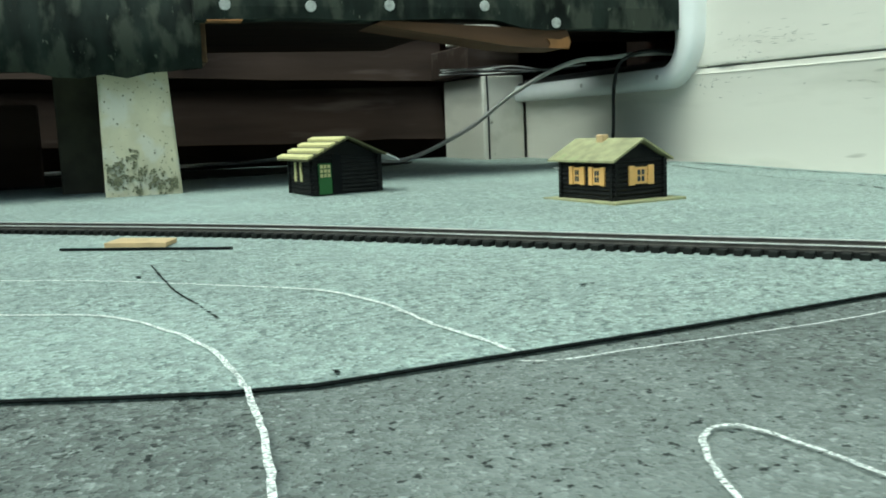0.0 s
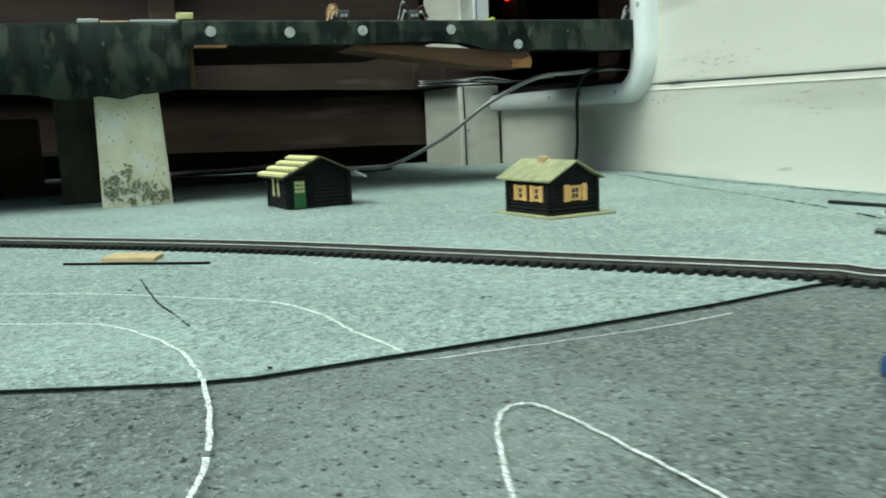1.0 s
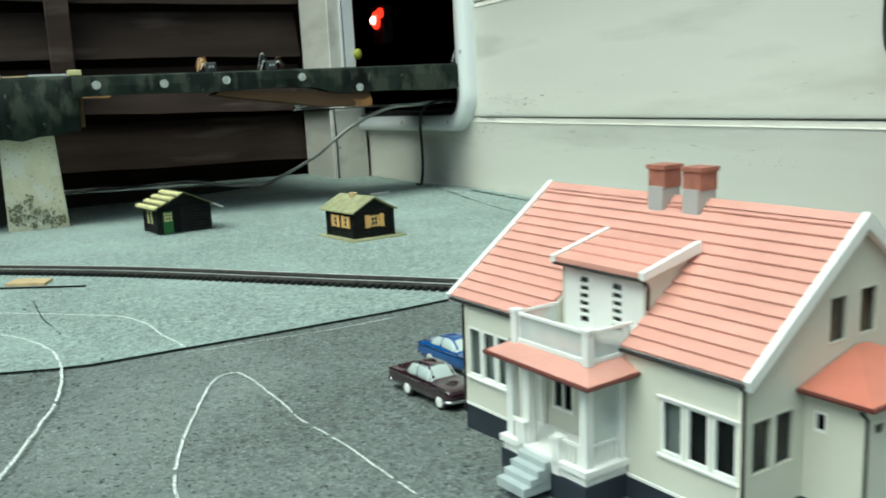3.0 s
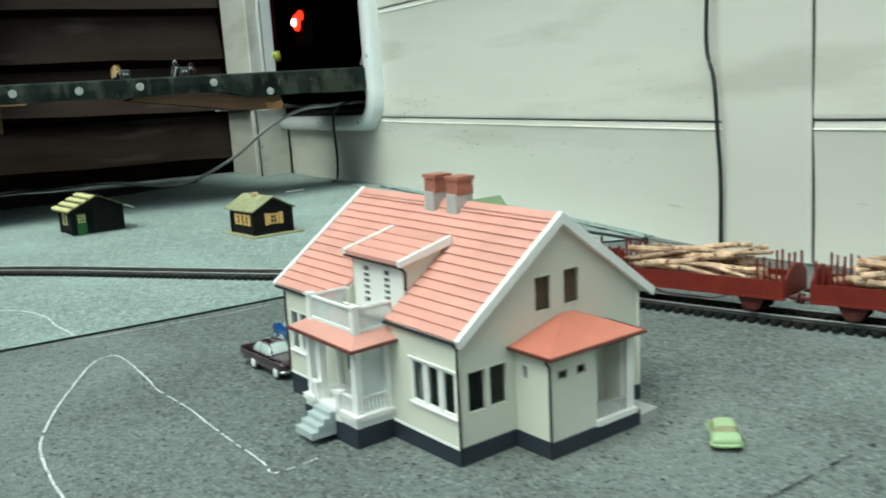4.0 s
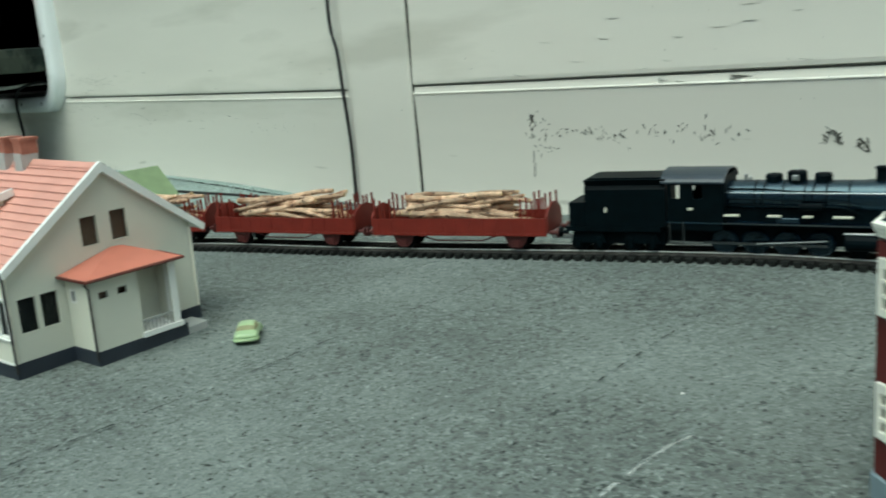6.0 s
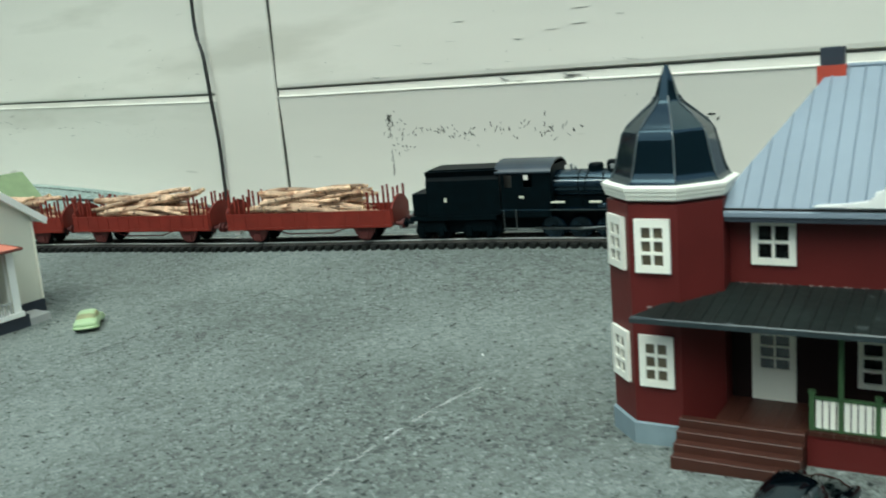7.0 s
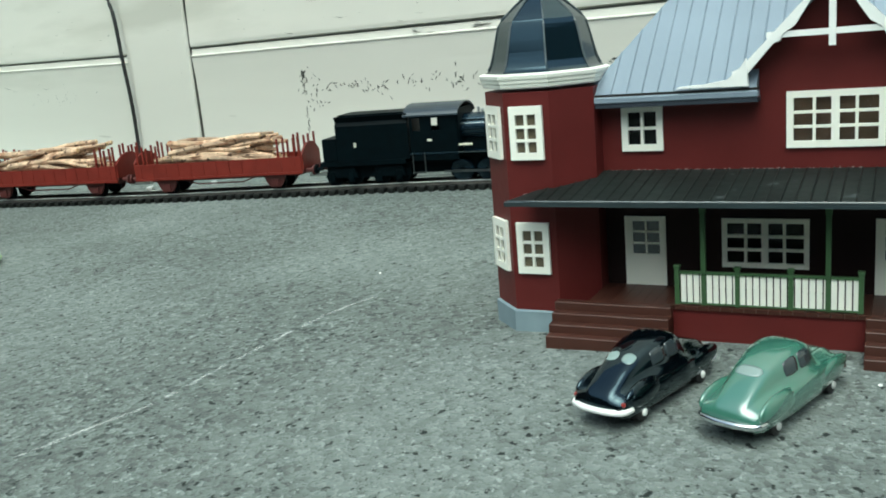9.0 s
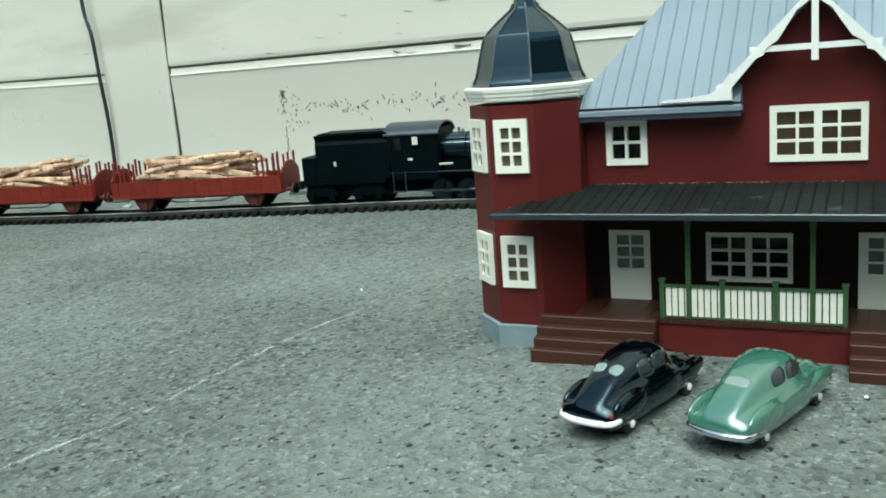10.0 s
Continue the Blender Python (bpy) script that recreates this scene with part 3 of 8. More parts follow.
# ---------------------------------------------------------------- cream wall with the hatch
WX = 0.791
H0, H1, HZ0, HZ1 = 0.739, 1.27, 0.112, 0.46
wall = thing("wall_east", Matrix.Identity(4), "cream plastic-clad wall with broad horizontal boards", "wall", kind="structure")
bm = B()
holed_wall(bm, "x", WX + 0.012, WX + 0.018, -2.2, 1.36, -0.05, 1.5, [(H0, H1, HZ0, HZ1)])
part("wall_core", bm, M_WALL, wall)


def lean(y):
    """The boards between the cover strip and the hatch rise slightly towards the corner."""
    return -0.0040 + 0.0118 * (y - 0.013) if y > 0.0 else 0.0


def cladding_board(y0, y1, z0, z1):
    """One wide board: gently hollowed face, a narrow lip near its top and a groove below the next."""
    prof = [(WX + 0.012, z0), (WX + 0.004, z0), (WX + 0.0016, z0 + 0.0012), (WX + 0.0012, z0 + 0.004)]
    for k in range(1, 8):
        t = k / 8
        prof.append((WX + 0.0012 + 0.003 * math.sin(math.pi * t) * 0.6 + 0.0006 * t, z0 + 0.004 + (z1 - z0 - 0.012) * t))
    prof += [(WX + 0.0013, z1 - 0.0077), (WX + 0.0004, z1 - 0.0072), (WX + 0.0006, z1 - 0.0066), (WX + 0.0022, z1 - 0.0060), (WX + 0.0030, z1 - 0.0010), (WX + 0.012, z1 - 0.0006)]
    b = B()
    prism(b, prof, y0, y1, "y")
    for v in b.verts:
        v.co.z += lean(v.co.y)
    return part("cladding_board", b, M_WALL, wall)


rows = [(-0.04, 0.1035), (0.1035, 0.262), (0.262, 0.42), (0.42, 0.58), (0.58, 0.74), (0.74, 0.90), (0.90, 1.06), (1.06, 1.22)]
for z0, z1 in rows:
    cladding_board(-2.2, -0.0799, z0 - 0.003, z1 - 0.003)
    if z1 <= HZ0 or z0 >= HZ1:
        cladding_board(0.013, 1.163, z0, z1)
    else:
        cladding_board(0.013, H0 - 0.010, z0, z1)
for z0, z1 in rows[:4]:
    for y0, y1, dz in ((0.0135, H0 - 0.038 if z1 > HZ0 - 0.03 else 1.16, 0.0), (-2.2, -0.0803, -0.003)):
        bm = B()
        box(bm, WX + 0.0026, WX + 0.006, y0, y1, z1 + dz - 0.0010, z1 + dz - 0.0001)
        for v in bm.verts:
            v.co.z += lean(v.co.y)
        part("dirty_joint", bm, M_FLAKE, wall)
bm = B()
box(bm, WX + 0.0010, WX + 0.010, -0.0798, -0.0791, -0.04, 1.2)
part("dirty_joint", bm, M_FLAKE, wall)
bm = B()
box(bm, WX - 0.0012, WX + 0.0118, -0.079, 0.013, -0.04, 1.22, 0.0012)
part("cover_strip", bm, M_WALL, wall, "flat vertical cover strip")
bm = B()
box(bm, 0.728, 0.776, 1.165, 1.338, 0.186, 1.22, 0.002)
part("corner_board", bm, M_WALL, wall, "broad cream corner board")
for nm, q, m_ in (("corner_trim", (0.7520, 0.7556, 1.1618, 1.1649), M_PLASTIC_WHITE), ("dark_joint", (0.7562, 0.7574, 1.1632, 1.1649), M_RUBBER), ("corner_trim", (0.7580, 0.7772, 1.1610, 1.1649), M_PLASTIC_WHITE)):
    bm = B()
    box(bm, *q, 0.1864, 1.2, 0.0004)
    part(nm, bm, m_, wall)
bm = B()
box(bm, 0.722, 0.7915, 1.165, 1.338, -0.02, 0.1285, 0.002)
part("corner_board", bm, M_WALL, wall)
# filler added to back the dark gap above the corner board
bm = B()
box(bm, 0.700, 0.790, 1.172, 1.336, 0.130, 0.1765, 0.002)
part("packing_board", bm, M_BROWN, wall, "dark brown filler added between shelf and corner board")
bm = B()
tube(bm, [(0.7305, 1.1640, -0.01), (0.7302, 1.1640, 0.08), (0.7290, 1.1640, 0.128)], 0.0014, 6)
part("dark_joint", bm, M_RUBBER, wall)

# hatch frame: rounded white plastic surround standing proud of the wall, with a rubber seal inside
def rounded(y0, y1, z0, z1, r, n=8):
    pts = []
    for cy, cz, a in ((y1 - r, z0 + r, -90), (y1 - r, z1 - r, 0), (y0 + r, z1 - r, 90), (y0 + r, z0 + r, 180)):
        for k in range(n + 1):
            t = radians(a + 90 * k / n)
            pts.append((cy + r * math.cos(t), cz + r * math.sin(t)))
    return pts


def surround(bm, inner, outer, prof):
    """A ring between two rounded outlines; prof gives (share from inner to outer, x)."""
    rings = []
    for s, x in prof:
        rings.append([bm.verts.new((x, a[0] + (b[0] - a[0]) * s, a[1] + (b[1] - a[1]) * s)) for a, b in zip(inner, outer)])
    n = len(inner)
    for a, b in zip(rings, rings[1:]):
        for k in range(n):
            bm.faces.new((a[k], a[(k + 1) % n], b[(k + 1) % n], b[k]))


hatch = thing("hatch_frame", Matrix.Identity(4), "white plastic hatch frame with rounded corners on the cream wall", "hatch frame", kind="structure")
inn, out = rounded(H0, H1, HZ0, HZ1, 0.028), rounded(H0 - 0.036, H1 + 0.042, HZ0 - 0.025, HZ1 + 0.024, 0.062)
bm = B()
surround(bm, inn, out, [(0.0, WX - 0.008), (0.0, WX - 0.010), (0.08, WX - 0.014), (0.5, WX - 0.016), (0.86, WX - 0.0145), (0.95, WX - 0.011), (0.99, WX - 0.005), (1.0, WX + 0.008)])
part("surround", bm, M_PLASTIC_WHITE, hatch, smooth=True)
bm = B()
inn2 = rounded(H0 + 0.004, H1 - 0.004, HZ0 + 0.004, HZ1 - 0.004, 0.026)
surround(bm, inn2, inn, [(0.0, WX + 0.017), (0.0, WX - 0.006), (0.95, WX - 0.0105)])
part("seal", bm, M_RUBBER, hatch, "black rubber seal")
bm = B()
inn3 = rounded(H0 + 0.009, H1 - 0.009, HZ0 + 0.009, HZ1 - 0.009, 0.022)
surround(bm, inn3, inn2, [(0.0, WX + 0.018), (0.0, WX + 0.004), (0.9, WX + 0.004), (0.9, WX + 0.018)])
part("inner_lip", bm, M_RUBBER, hatch)
for y, z in ((0.77, HZ0 - 0.011), (0.86, HZ0 - 0.011), (0.95, HZ0 - 0.011), (H0 - 0.022, 0.20), (H0 - 0.022, 0.30)):
    bm = B()
    lathe(bm, [(0.0030, 0.0), (0.0030, -0.001), (0.0015, -0.0016)], (WX - 0.0152, y, z), "x", 10)
    part("screw", bm, M_GREY, hatch)

# dark room behind the hatch, its lack of light put into near-black panels
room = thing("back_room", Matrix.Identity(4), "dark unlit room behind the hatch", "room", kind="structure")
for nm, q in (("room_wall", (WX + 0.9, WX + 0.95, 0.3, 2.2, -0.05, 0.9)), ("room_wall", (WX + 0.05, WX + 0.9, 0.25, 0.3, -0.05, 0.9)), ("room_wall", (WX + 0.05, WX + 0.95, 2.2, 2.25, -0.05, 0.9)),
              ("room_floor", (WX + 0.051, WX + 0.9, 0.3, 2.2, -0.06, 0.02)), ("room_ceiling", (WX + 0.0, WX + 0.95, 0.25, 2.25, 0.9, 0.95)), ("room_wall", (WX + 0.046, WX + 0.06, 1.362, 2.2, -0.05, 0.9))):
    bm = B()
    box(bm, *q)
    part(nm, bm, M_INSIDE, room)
bm = B()
box(bm, 1.02, 1.05, 1.10, 1.24, 0.02, 0.62, 0.003)
solid("door_jamb", bm, M_BROWN, "dark brown upright board inside the hatch", "board", kind="structure")

lamp = thing("signal_lamp", pose(0.883, 1.33, 0.304), "glowing red signal lamp in a dark housing", "signal lamp")
bm = B()
box(bm, 0.006, 0.03, -0.03, 0.03, -0.05, 0.03, 0.003)
part("housing", bm, M_RUBBER, lamp)
bm = B()
bmesh.ops.create_uvsphere(bm, u_segments=16, v_segments=10, radius=0.0090)
part("bulb", bm, M_LAMP_CORE, lamp, smooth=True)
bm = B()
lathe(bm, [(0.017, 0.0), (0.019, -0.004), (0.016, -0.008)], (0.008, 0, 0), "x", 20)
part("lens", bm, M_LAMP_RED, lamp)
bm = B()
lathe(bm, [(0.010, 0.0), (0.011, -0.006), (0.006, -0.01)], (0.008, -0.024, 0.012), "x", 16)
part("lens", bm, M_LAMP_RED, lamp)

# ---------------------------------------------------------------- brown boarded wall
bwall = thing("wall_north", Matrix.Identity(4), "dark brown weatherboard wall in the shade", "wall", kind="structure")
# near-black core: shade in the gaps between boards is put into its colour
bm = B()
box(bm, -2.5, WX + 0.045, 1.400, 1.43, -0.05, 1.5)
part("wall_core", bm, M_INSIDE, bwall)
rnd = random.Random(4)
z = 0.038
while z < 1.3:
    segs = 24
    b = B()
    tilt = rnd.uniform(-0.006, 0.006)
    va = []
    for k in range(segs + 1):
        x = -1.6 + (WX - 0.066 + 1.6) * k / segs
        w = tilt * (x - 0.4) / 0.5 - 0.012 * (x - 0.45) + 0.0016 * math.sin(9 * x + z * 40) + 0.001 * math.sin(23 * x + z * 11)
        va.append([b.verts.new(v) for v in ((x, 1.340, z + w), (x, 1.353, z + w), (x, 1.378, z + 0.087 + w * 0.4), (x, 1.368, z + 0.087 + w * 0.4))])
    for p, q in zip(va, va[1:]):
        for k in range(4):
            b.faces.new((p[k], p[(k + 1) % 4], q[(k + 1) % 4], q[k]))
    b.faces.new(va[0])
    b.faces.new(va[-1][::-1])
    part("weatherboard", b, M_BROWN, bwall)
    z += 0.1015
bm = B()
box(bm, 0.262, 0.302, 1.312, 1.338, 0.20, 1.3, 0.002)
part("batten", bm, M_BROWN, bwall)
# unseen walls added to block low sky light and give dark reflections
for nm, q in (("wall_south", (-1.65, WX + 0.05, -2.25, -2.2, -0.05, 0.95)), ("wall_west", (-1.65, -1.6, -2.2, 1.36, -0.05, 0.95))):
    bm = B()
    box(bm, *q)
    solid(nm, bm, M_SLATE_WALL, "unseen dark wall added to cut low light and darken reflections", "wall", kind="structure")

# ---------------------------------------------------------------- beam, posts, shelf
bm = B()
xs = [-0.9 + 0.02 * k for k in range(59)]
ring_prev = None
rnd = random.Random(8)
for k, x in enumerate(xs + [0.268]):
    j = lambda s: s * (0.6 * math.sin(31 * x + s * 900) + 0.4 * rnd.uniform(-1, 1))
    ring = [(0.757 + j(0.0025), 0.1158 + j(0.0060)), (0.751 + j(0.004), 0.150 + j(0.003)), (0.757 + j(0.002), 0.183), (0.765, 0.1875 + j(0.001)), (0.92, 0.187), (0.92, 0.128)]
    ring = [bm.verts.new((x, a, b)) for a, b in ring]
    if ring_prev:
        for i in range(6):
            bm.faces.new((ring_prev[i], ring_prev[(i + 1) % 6], ring[(i + 1) % 6], ring[i]))
    else:
        bm.faces.new(ring)
    ring_prev = ring
bm.faces.new(ring_prev[::-1])
beam = thing("felted_beam", Matrix.Identity(4), "heavy timber beam wrapped in weathered black felt", "beam", kind="structure")
part("felt_wrap", bm, M_BLACK_FELT, beam, smooth=True)
bm = B()
box(bm, 0.2685, 0.2740, 0.764, 0.846, 0.124, 0.178, 0.001)
part("timber_end", bm, M_END_GRAIN, beam, "brown timber end grain")
bm = B()
vs = [(0.172, 0.775, -0.002), (0.243, 0.775, -0.002), (0.243, 0.84, -0.002), (0.172, 0.84, -0.002), (0.1735, 0.772, 0.121), (0.2365, 0.772, 0.121), (0.2365, 0.838, 0.121), (0.1735, 0.838, 0.121)]
vs = [bm.verts.new(v) for v in vs]
for f in ((0, 1, 2, 3), (4, 5, 6, 7), (0, 1, 5, 4), (1, 2, 6, 5), (2, 3, 7, 6), (3, 0, 4, 7)):
    bm.faces.new([vs[i] for i in f])
bmesh.ops.bevel(bm, geom=list(bm.edges), offset=0.002, segments=2, affect="EDGES")
post = solid("beam_post", bm, M_POST, "cream-painted post, flaked and mossy towards its foot", "post", kind="structure")
bm = B()
rm = random.Random(12)
spots = [(rm.uniform(0.176, 0.236), abs(rm.gauss(0, 0.022)) + 0.003) for k in range(34)]
for k in range(330):
    sx, sz = rm.choice(spots)
    x, z = sx + rm.gauss(0, 0.0032), sz + rm.gauss(0, 0.0030)
    if k % 12 == 0:
        x, z = rm.uniform(0.178, 0.236), rm.uniform(0.02, 0.105)
    x, z = min(0.2385 - 0.03 * z, max(0.1755, x)), max(0.002, z)
    y, r = 0.7745 - 0.024 * z, rm.uniform(0.0003, 0.0017) * (1.0 if k % 12 else 0.6)
    pts = [(x + r * rm.uniform(0.4, 1.5) * math.cos(a), z + r * rm.uniform(0.4, 1.5) * math.sin(a)) for a in (0.2, 1.3, 2.4, 3.5, 4.6, 5.6)]
    prism(bm, pts, y - 0.0006, y + 0.001, "y")
tagged(part("moss_flecks", bm, M_MOSS_DARK, post, "dark flecks of moss"), kind="stuff")
bm = B()
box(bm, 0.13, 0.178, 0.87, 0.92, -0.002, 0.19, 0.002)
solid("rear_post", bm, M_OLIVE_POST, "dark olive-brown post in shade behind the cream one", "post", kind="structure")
bm = B()
box(bm, 0.02, 0.10, 1.05, 1.09, -0.002, 0.10, 0.002)
solid("timber_offcut", bm, M_BROWN, "short dark timber offcut in the shade", "timber", kind="structure")

shelf = thing("hatch_shelf", Matrix.Identity(4), "broad plank shelf in black felt running into the hatch", "shelf")
bm = B()
n = 40
prev = None
rnd = random.Random(2)
for k in range(n + 1):
    x = 0.262 + (1.35 - 0.262) * k / n
    sag = 0.0035 * math.sin(math.pi * min(1, (x - 0.262) / 0.6)) - 0.004 * max(0, 0.5 - x)
    lo = 0.1605 + 0.0012 * math.sin(40 * x) - (0.010 if x > 0.60 else 0.010 * max(0.0, (x - 0.56) / 0.04))
    ring = [(0.7270, lo), (0.7262 + 0.0006 * math.sin(33 * x), 0.172), (0.7275, 0.1835 - 0.2 * sag), (0.735, 0.1855 - 0.2 * sag), (0.752, 0.1855), (0.752, lo)]
    ring = [bm.verts.new((x, a, b)) for a, b in ring]
    if prev:
        for i in range(6):
            bm.faces.new((prev[i], prev[(i + 1) % 6], ring[(i + 1) % 6], ring[i]))
    else:
        bm.faces.new(ring)
    prev = ring
bm.faces.new(prev[::-1])
part("felted_plank", bm, M_BLACK_FELT, shelf)
for q in ((-1.2, 0.600, 0.921, 1.285), (0.27, 0.727, 0.7525, 0.9205), (0.7275, 1.35, 0.7525, 1.160)):
    bm = B()
    box(bm, *q, 0.1775, 0.1853)
    part("deck_board", bm, M_BROWN, shelf)
bm = B()
box(bm, 0.272, 0.304, 0.7262, 0.74, 0.1582, 0.1602, 0.0005)
part("wood_edge", bm, M_RAW_WOOD, shelf, "strip of bare wood under the felt")
# bracket wood coloured darker for the shadow below the shelf
bm = B()
prism(bm, [(0.44, 0.1602), (0.43, 0.1560), (0.52, 0.1430), (0.575, 0.1345), (0.600, 0.1325), (0.641, 0.1320), (0.643, 0.1460), (0.64, 0.1502)], 0.732, 0.79, "y")
br = part("bracket", bm, M_SHADED_WOOD, shelf, "orange-brown wooden bracket, its shade put into a darker colour")
# paler orange patch stands in for light caught by the end grain
bm = B()
prism(bm, [(0.617, 0.1418), (0.621, 0.1365), (0.619, 0.1318), (0.642, 0.1312), (0.6445, 0.1380), (0.6425, 0.1440), (0.632, 0.1405)], 0.7306, 0.7318, "y")
part("bare_wood", bm, M_RAW_WOOD, br, "paler orange bracket end, the light on it put into the colour")
for x, z in ((0.289, 0.1735), (0.3684, 0.1722), (0.4458, 0.1735), (0.5456, 0.1738), (0.6255, 0.1571)):
    bm = B()
    lathe(bm, [(0.0053, 0.0), (0.0053, -0.0006), (0.0046, -0.0010), (0.0004, -0.0011)], (x, 0.7262, z), "y", 16)
    part("nail_head", bm, M_GALV, shelf)
for q, m_ in (((0.215, 0.262, 0.770, 0.780, 0.1872, 0.1905), M_GREY), ((0.165, 0.185, 0.768, 0.778, 0.1872, 0.1915), M_GREY), ((0.186, 0.214, 0.770, 0.778, 0.1872, 0.1895), M_PLY), ((0.258, 0.274, 0.732, 0.745, 0.1862, 0.1930), M_YELLOW_ROOF)):
    bm = B()
    box(bm, *q, 0.0008)
    part("wood_scrap", bm, m_, shelf)


def wire_clump(x, y, z, seed, colours, label, spread):
    t = thing("wire_terminal", pose(x, y, z), label, "terminal block", group="wire terminals")
    b = B()
    box(b, 0.002, 0.015, -0.006, 0.006, 0.0, 0.0125, 0.0012)
    box(b, 0.004, 0.0128, -0.0068, -0.0055, 0.003, 0.0095, 0.0008)
    blk = part("block", b, M_TERMINAL, t)
    for k in range(2):
        b = B()
        lathe(b, [(0.0017, 0.0), (0.0017, -0.0006), (0.0006, -0.0008)], (0.0062 + 0.0044 * k, -0.0067, 0.0065), "y", 10)
        part("screw", b, M_GALV, blk)
    r = random.Random(seed)
    for k in range(9):
        b = B()
        side = -1 if k % 3 else spread
        p = [Vector((0.004 if side < 0 else 0.013, r.uniform(-0.004, 0.004), 0.004 + 0.001 * k))]
        p.append(p[0] + Vector((side * r.uniform(0.003, 0.006), r.uniform(-0.004, 0.0), r.uniform(0.004, 0.008))))
        p.append(p[1] + Vector((side * r.uniform(0.002, 0.006), r.uniform(-0.003, 0.003), r.uniform(-0.004, 0.004))))
        p.append(Vector((p[2].x + side * r.uniform(0.001, 0.005), p[2].y, r.uniform(0.0005, 0.007))))
        tube(b, spline(p, 5), r.uniform(0.0007, 0.0013), 6)
        part("wire", b, colours[k % len(colours)], t)
    return t


wire_clump(0.425, 0.76, 0.1855, 1, (M_SHUTTER, M_RAW_WOOD, M_WHITE), "small grey terminal block with a tangle of orange wires", -1)
wire_clump(0.505, 0.76, 0.1855, 5, (M_WHITE, M_RUBBER, M_STEPBROWN, M_RUBBER), "small dark terminal block with white and dark wires", 1)
wire_clump(0.80, 0.78, 0.1855, 9, (M_WHITE, M_RUBBER, M_GREY), "small dark terminal block with pale wires", 1)
bm = B()
bmesh.ops.create_icosphere(bm, subdivisions=2, radius=0.016)
for v in bm.verts:
    v.co *= 1 + 0.35 * noise.noise(v.co * 90)
    v.co = Vector((v.co.x * 0.5, v.co.y * 0.5, v.co.z * 0.62)) + Vector((0.781, 1.1565, 0.2270))
solid("plastic_clip", bm, M_YELLOW, "crumpled yellow-green plastic scrap by the hatch", "plastic scrap", smooth=True)

# ---------------------------------------------------------------- cables
bm = B()
tube(bm, spline([(0.86, 0.80, 0.130), (0.80, 0.825, 0.1325), (0.76, 0.846, 0.1300), (0.717, 0.873, 0.1255), (0.685, 0.96, 0.096), (0.645, 1.03, 0.051), (0.575, 1.06, 0.0150), (0.53, 1.075, 0.0105), (0.49, 1.10, 0.0145), (0.455, 1.12, 0.0200), (0.42, 1.15, 0.0190), (0.36, 1.21, 0.0130), (0.31, 1.27, 0.0115), (0.269, 1.28, 0.0100), (0.05, 1.30, 0.0080)], 6), 0.0028, 8)
solid("grey_cable", bm, M_GREY_CABLE, "grey round cable sagging from the hatch to the floor", "cable", smooth=True)
bm = B()
tube(bm, spline([(0.82, 0.790, 0.130), (0.785, 0.806, 0.134), (0.763, 0.826, 0.124), (0.762, 0.842, 0.100), (0.768, 0.855, 0.07), (0.772, 0.864, 0.035), (0.772, 0.874, ground_z(0.772, 0.874) + 0.003), (0.766, 0.88, ground_z(0.77, 0.88) + 0.002)], 5), 0.0022, 8)
solid("black_cable", bm, M_RUBBER, "thin black cable hanging from the hatch to the floor", "cable", smooth=True)
bm = B()
tube(bm, spline([(WX - 0.006, 0.046, 0.9), (WX - 0.006, 0.026, 0.40), (WX - 0.006, 0.021, 0.24), (WX - 0.006, 0.023, 0.165), (WX - 0.008, 0.013, 0.135), (WX - 0.008, 0.010, 0.095), (WX - 0.006, 0.009, 0.05), (WX - 0.005, 0.011, -0.008)], 6), 0.0018, 8)
solid("wall_cable", bm, M_RUBBER, "black cable running down the cream wall", "cable", smooth=True)
bundle = thing("wire_bundle", pose(0.655, 1.150, 0.1285), "bundle of thin black and pale wires lying below the shelf", "wires")
rw = random.Random(4)
for k in range(9):
    b = B()
    z0 = 0.0016 + 0.0012 * k
    run = [(-0.002 + rw.uniform(0, 0.006), 0.019, z0), (0.035, 0.018 + rw.uniform(-0.002, 0.002), z0 + rw.uniform(0, 0.003)), (0.07, 0.014, z0 + rw.uniform(0.0, 0.003)), (0.10, rw.uniform(-0.03, 0.0), z0 + rw.uniform(-0.002, 0.003)),
           (0.125, rw.uniform(-0.10, -0.06), 0.0005 + 0.0004 * k), (0.155, rw.uniform(-0.16, -0.12), 0.001 + 0.0004 * k)]
    tube(b, spline(run, 5), rw.uniform(0.0006, 0.0011), 6)
    part("wire", b, (M_RUBBER, M_GREY_CABLE, M_RUBBER)[k % 3], bundle, smooth=True)

rod = thing("metal_rod", Matrix.Identity(4), "thin black rod lying on the felt by the wall", "rod")
bm = B()
tube(bm, [(x, y, ground_z(x, y) + 0.0024) for x, y in ((0.700, 0.33), (0.722, 0.245), (0.7445, 0.159), (0.7535, 0.120), (0.7620, 0.082))], 0.0015, 8)
part("rod_body", bm, M_RUBBER, rod, smooth=True)
bm = B()
zr = ground_z(0.7620, 0.080)
lathe(bm, [(0.0021, zr + 0.0004), (0.0021, zr + 0.0052), (0.0010, zr + 0.0058), (0.0010, zr + 0.0084)], (0.7620, 0.080, 0), "z", 10)
part("end_cap", bm, M_RUBBER, rod, smooth=False)

# dark flakes where the paint has chipped off the wall
bm = B()
rnd = random.Random(21)


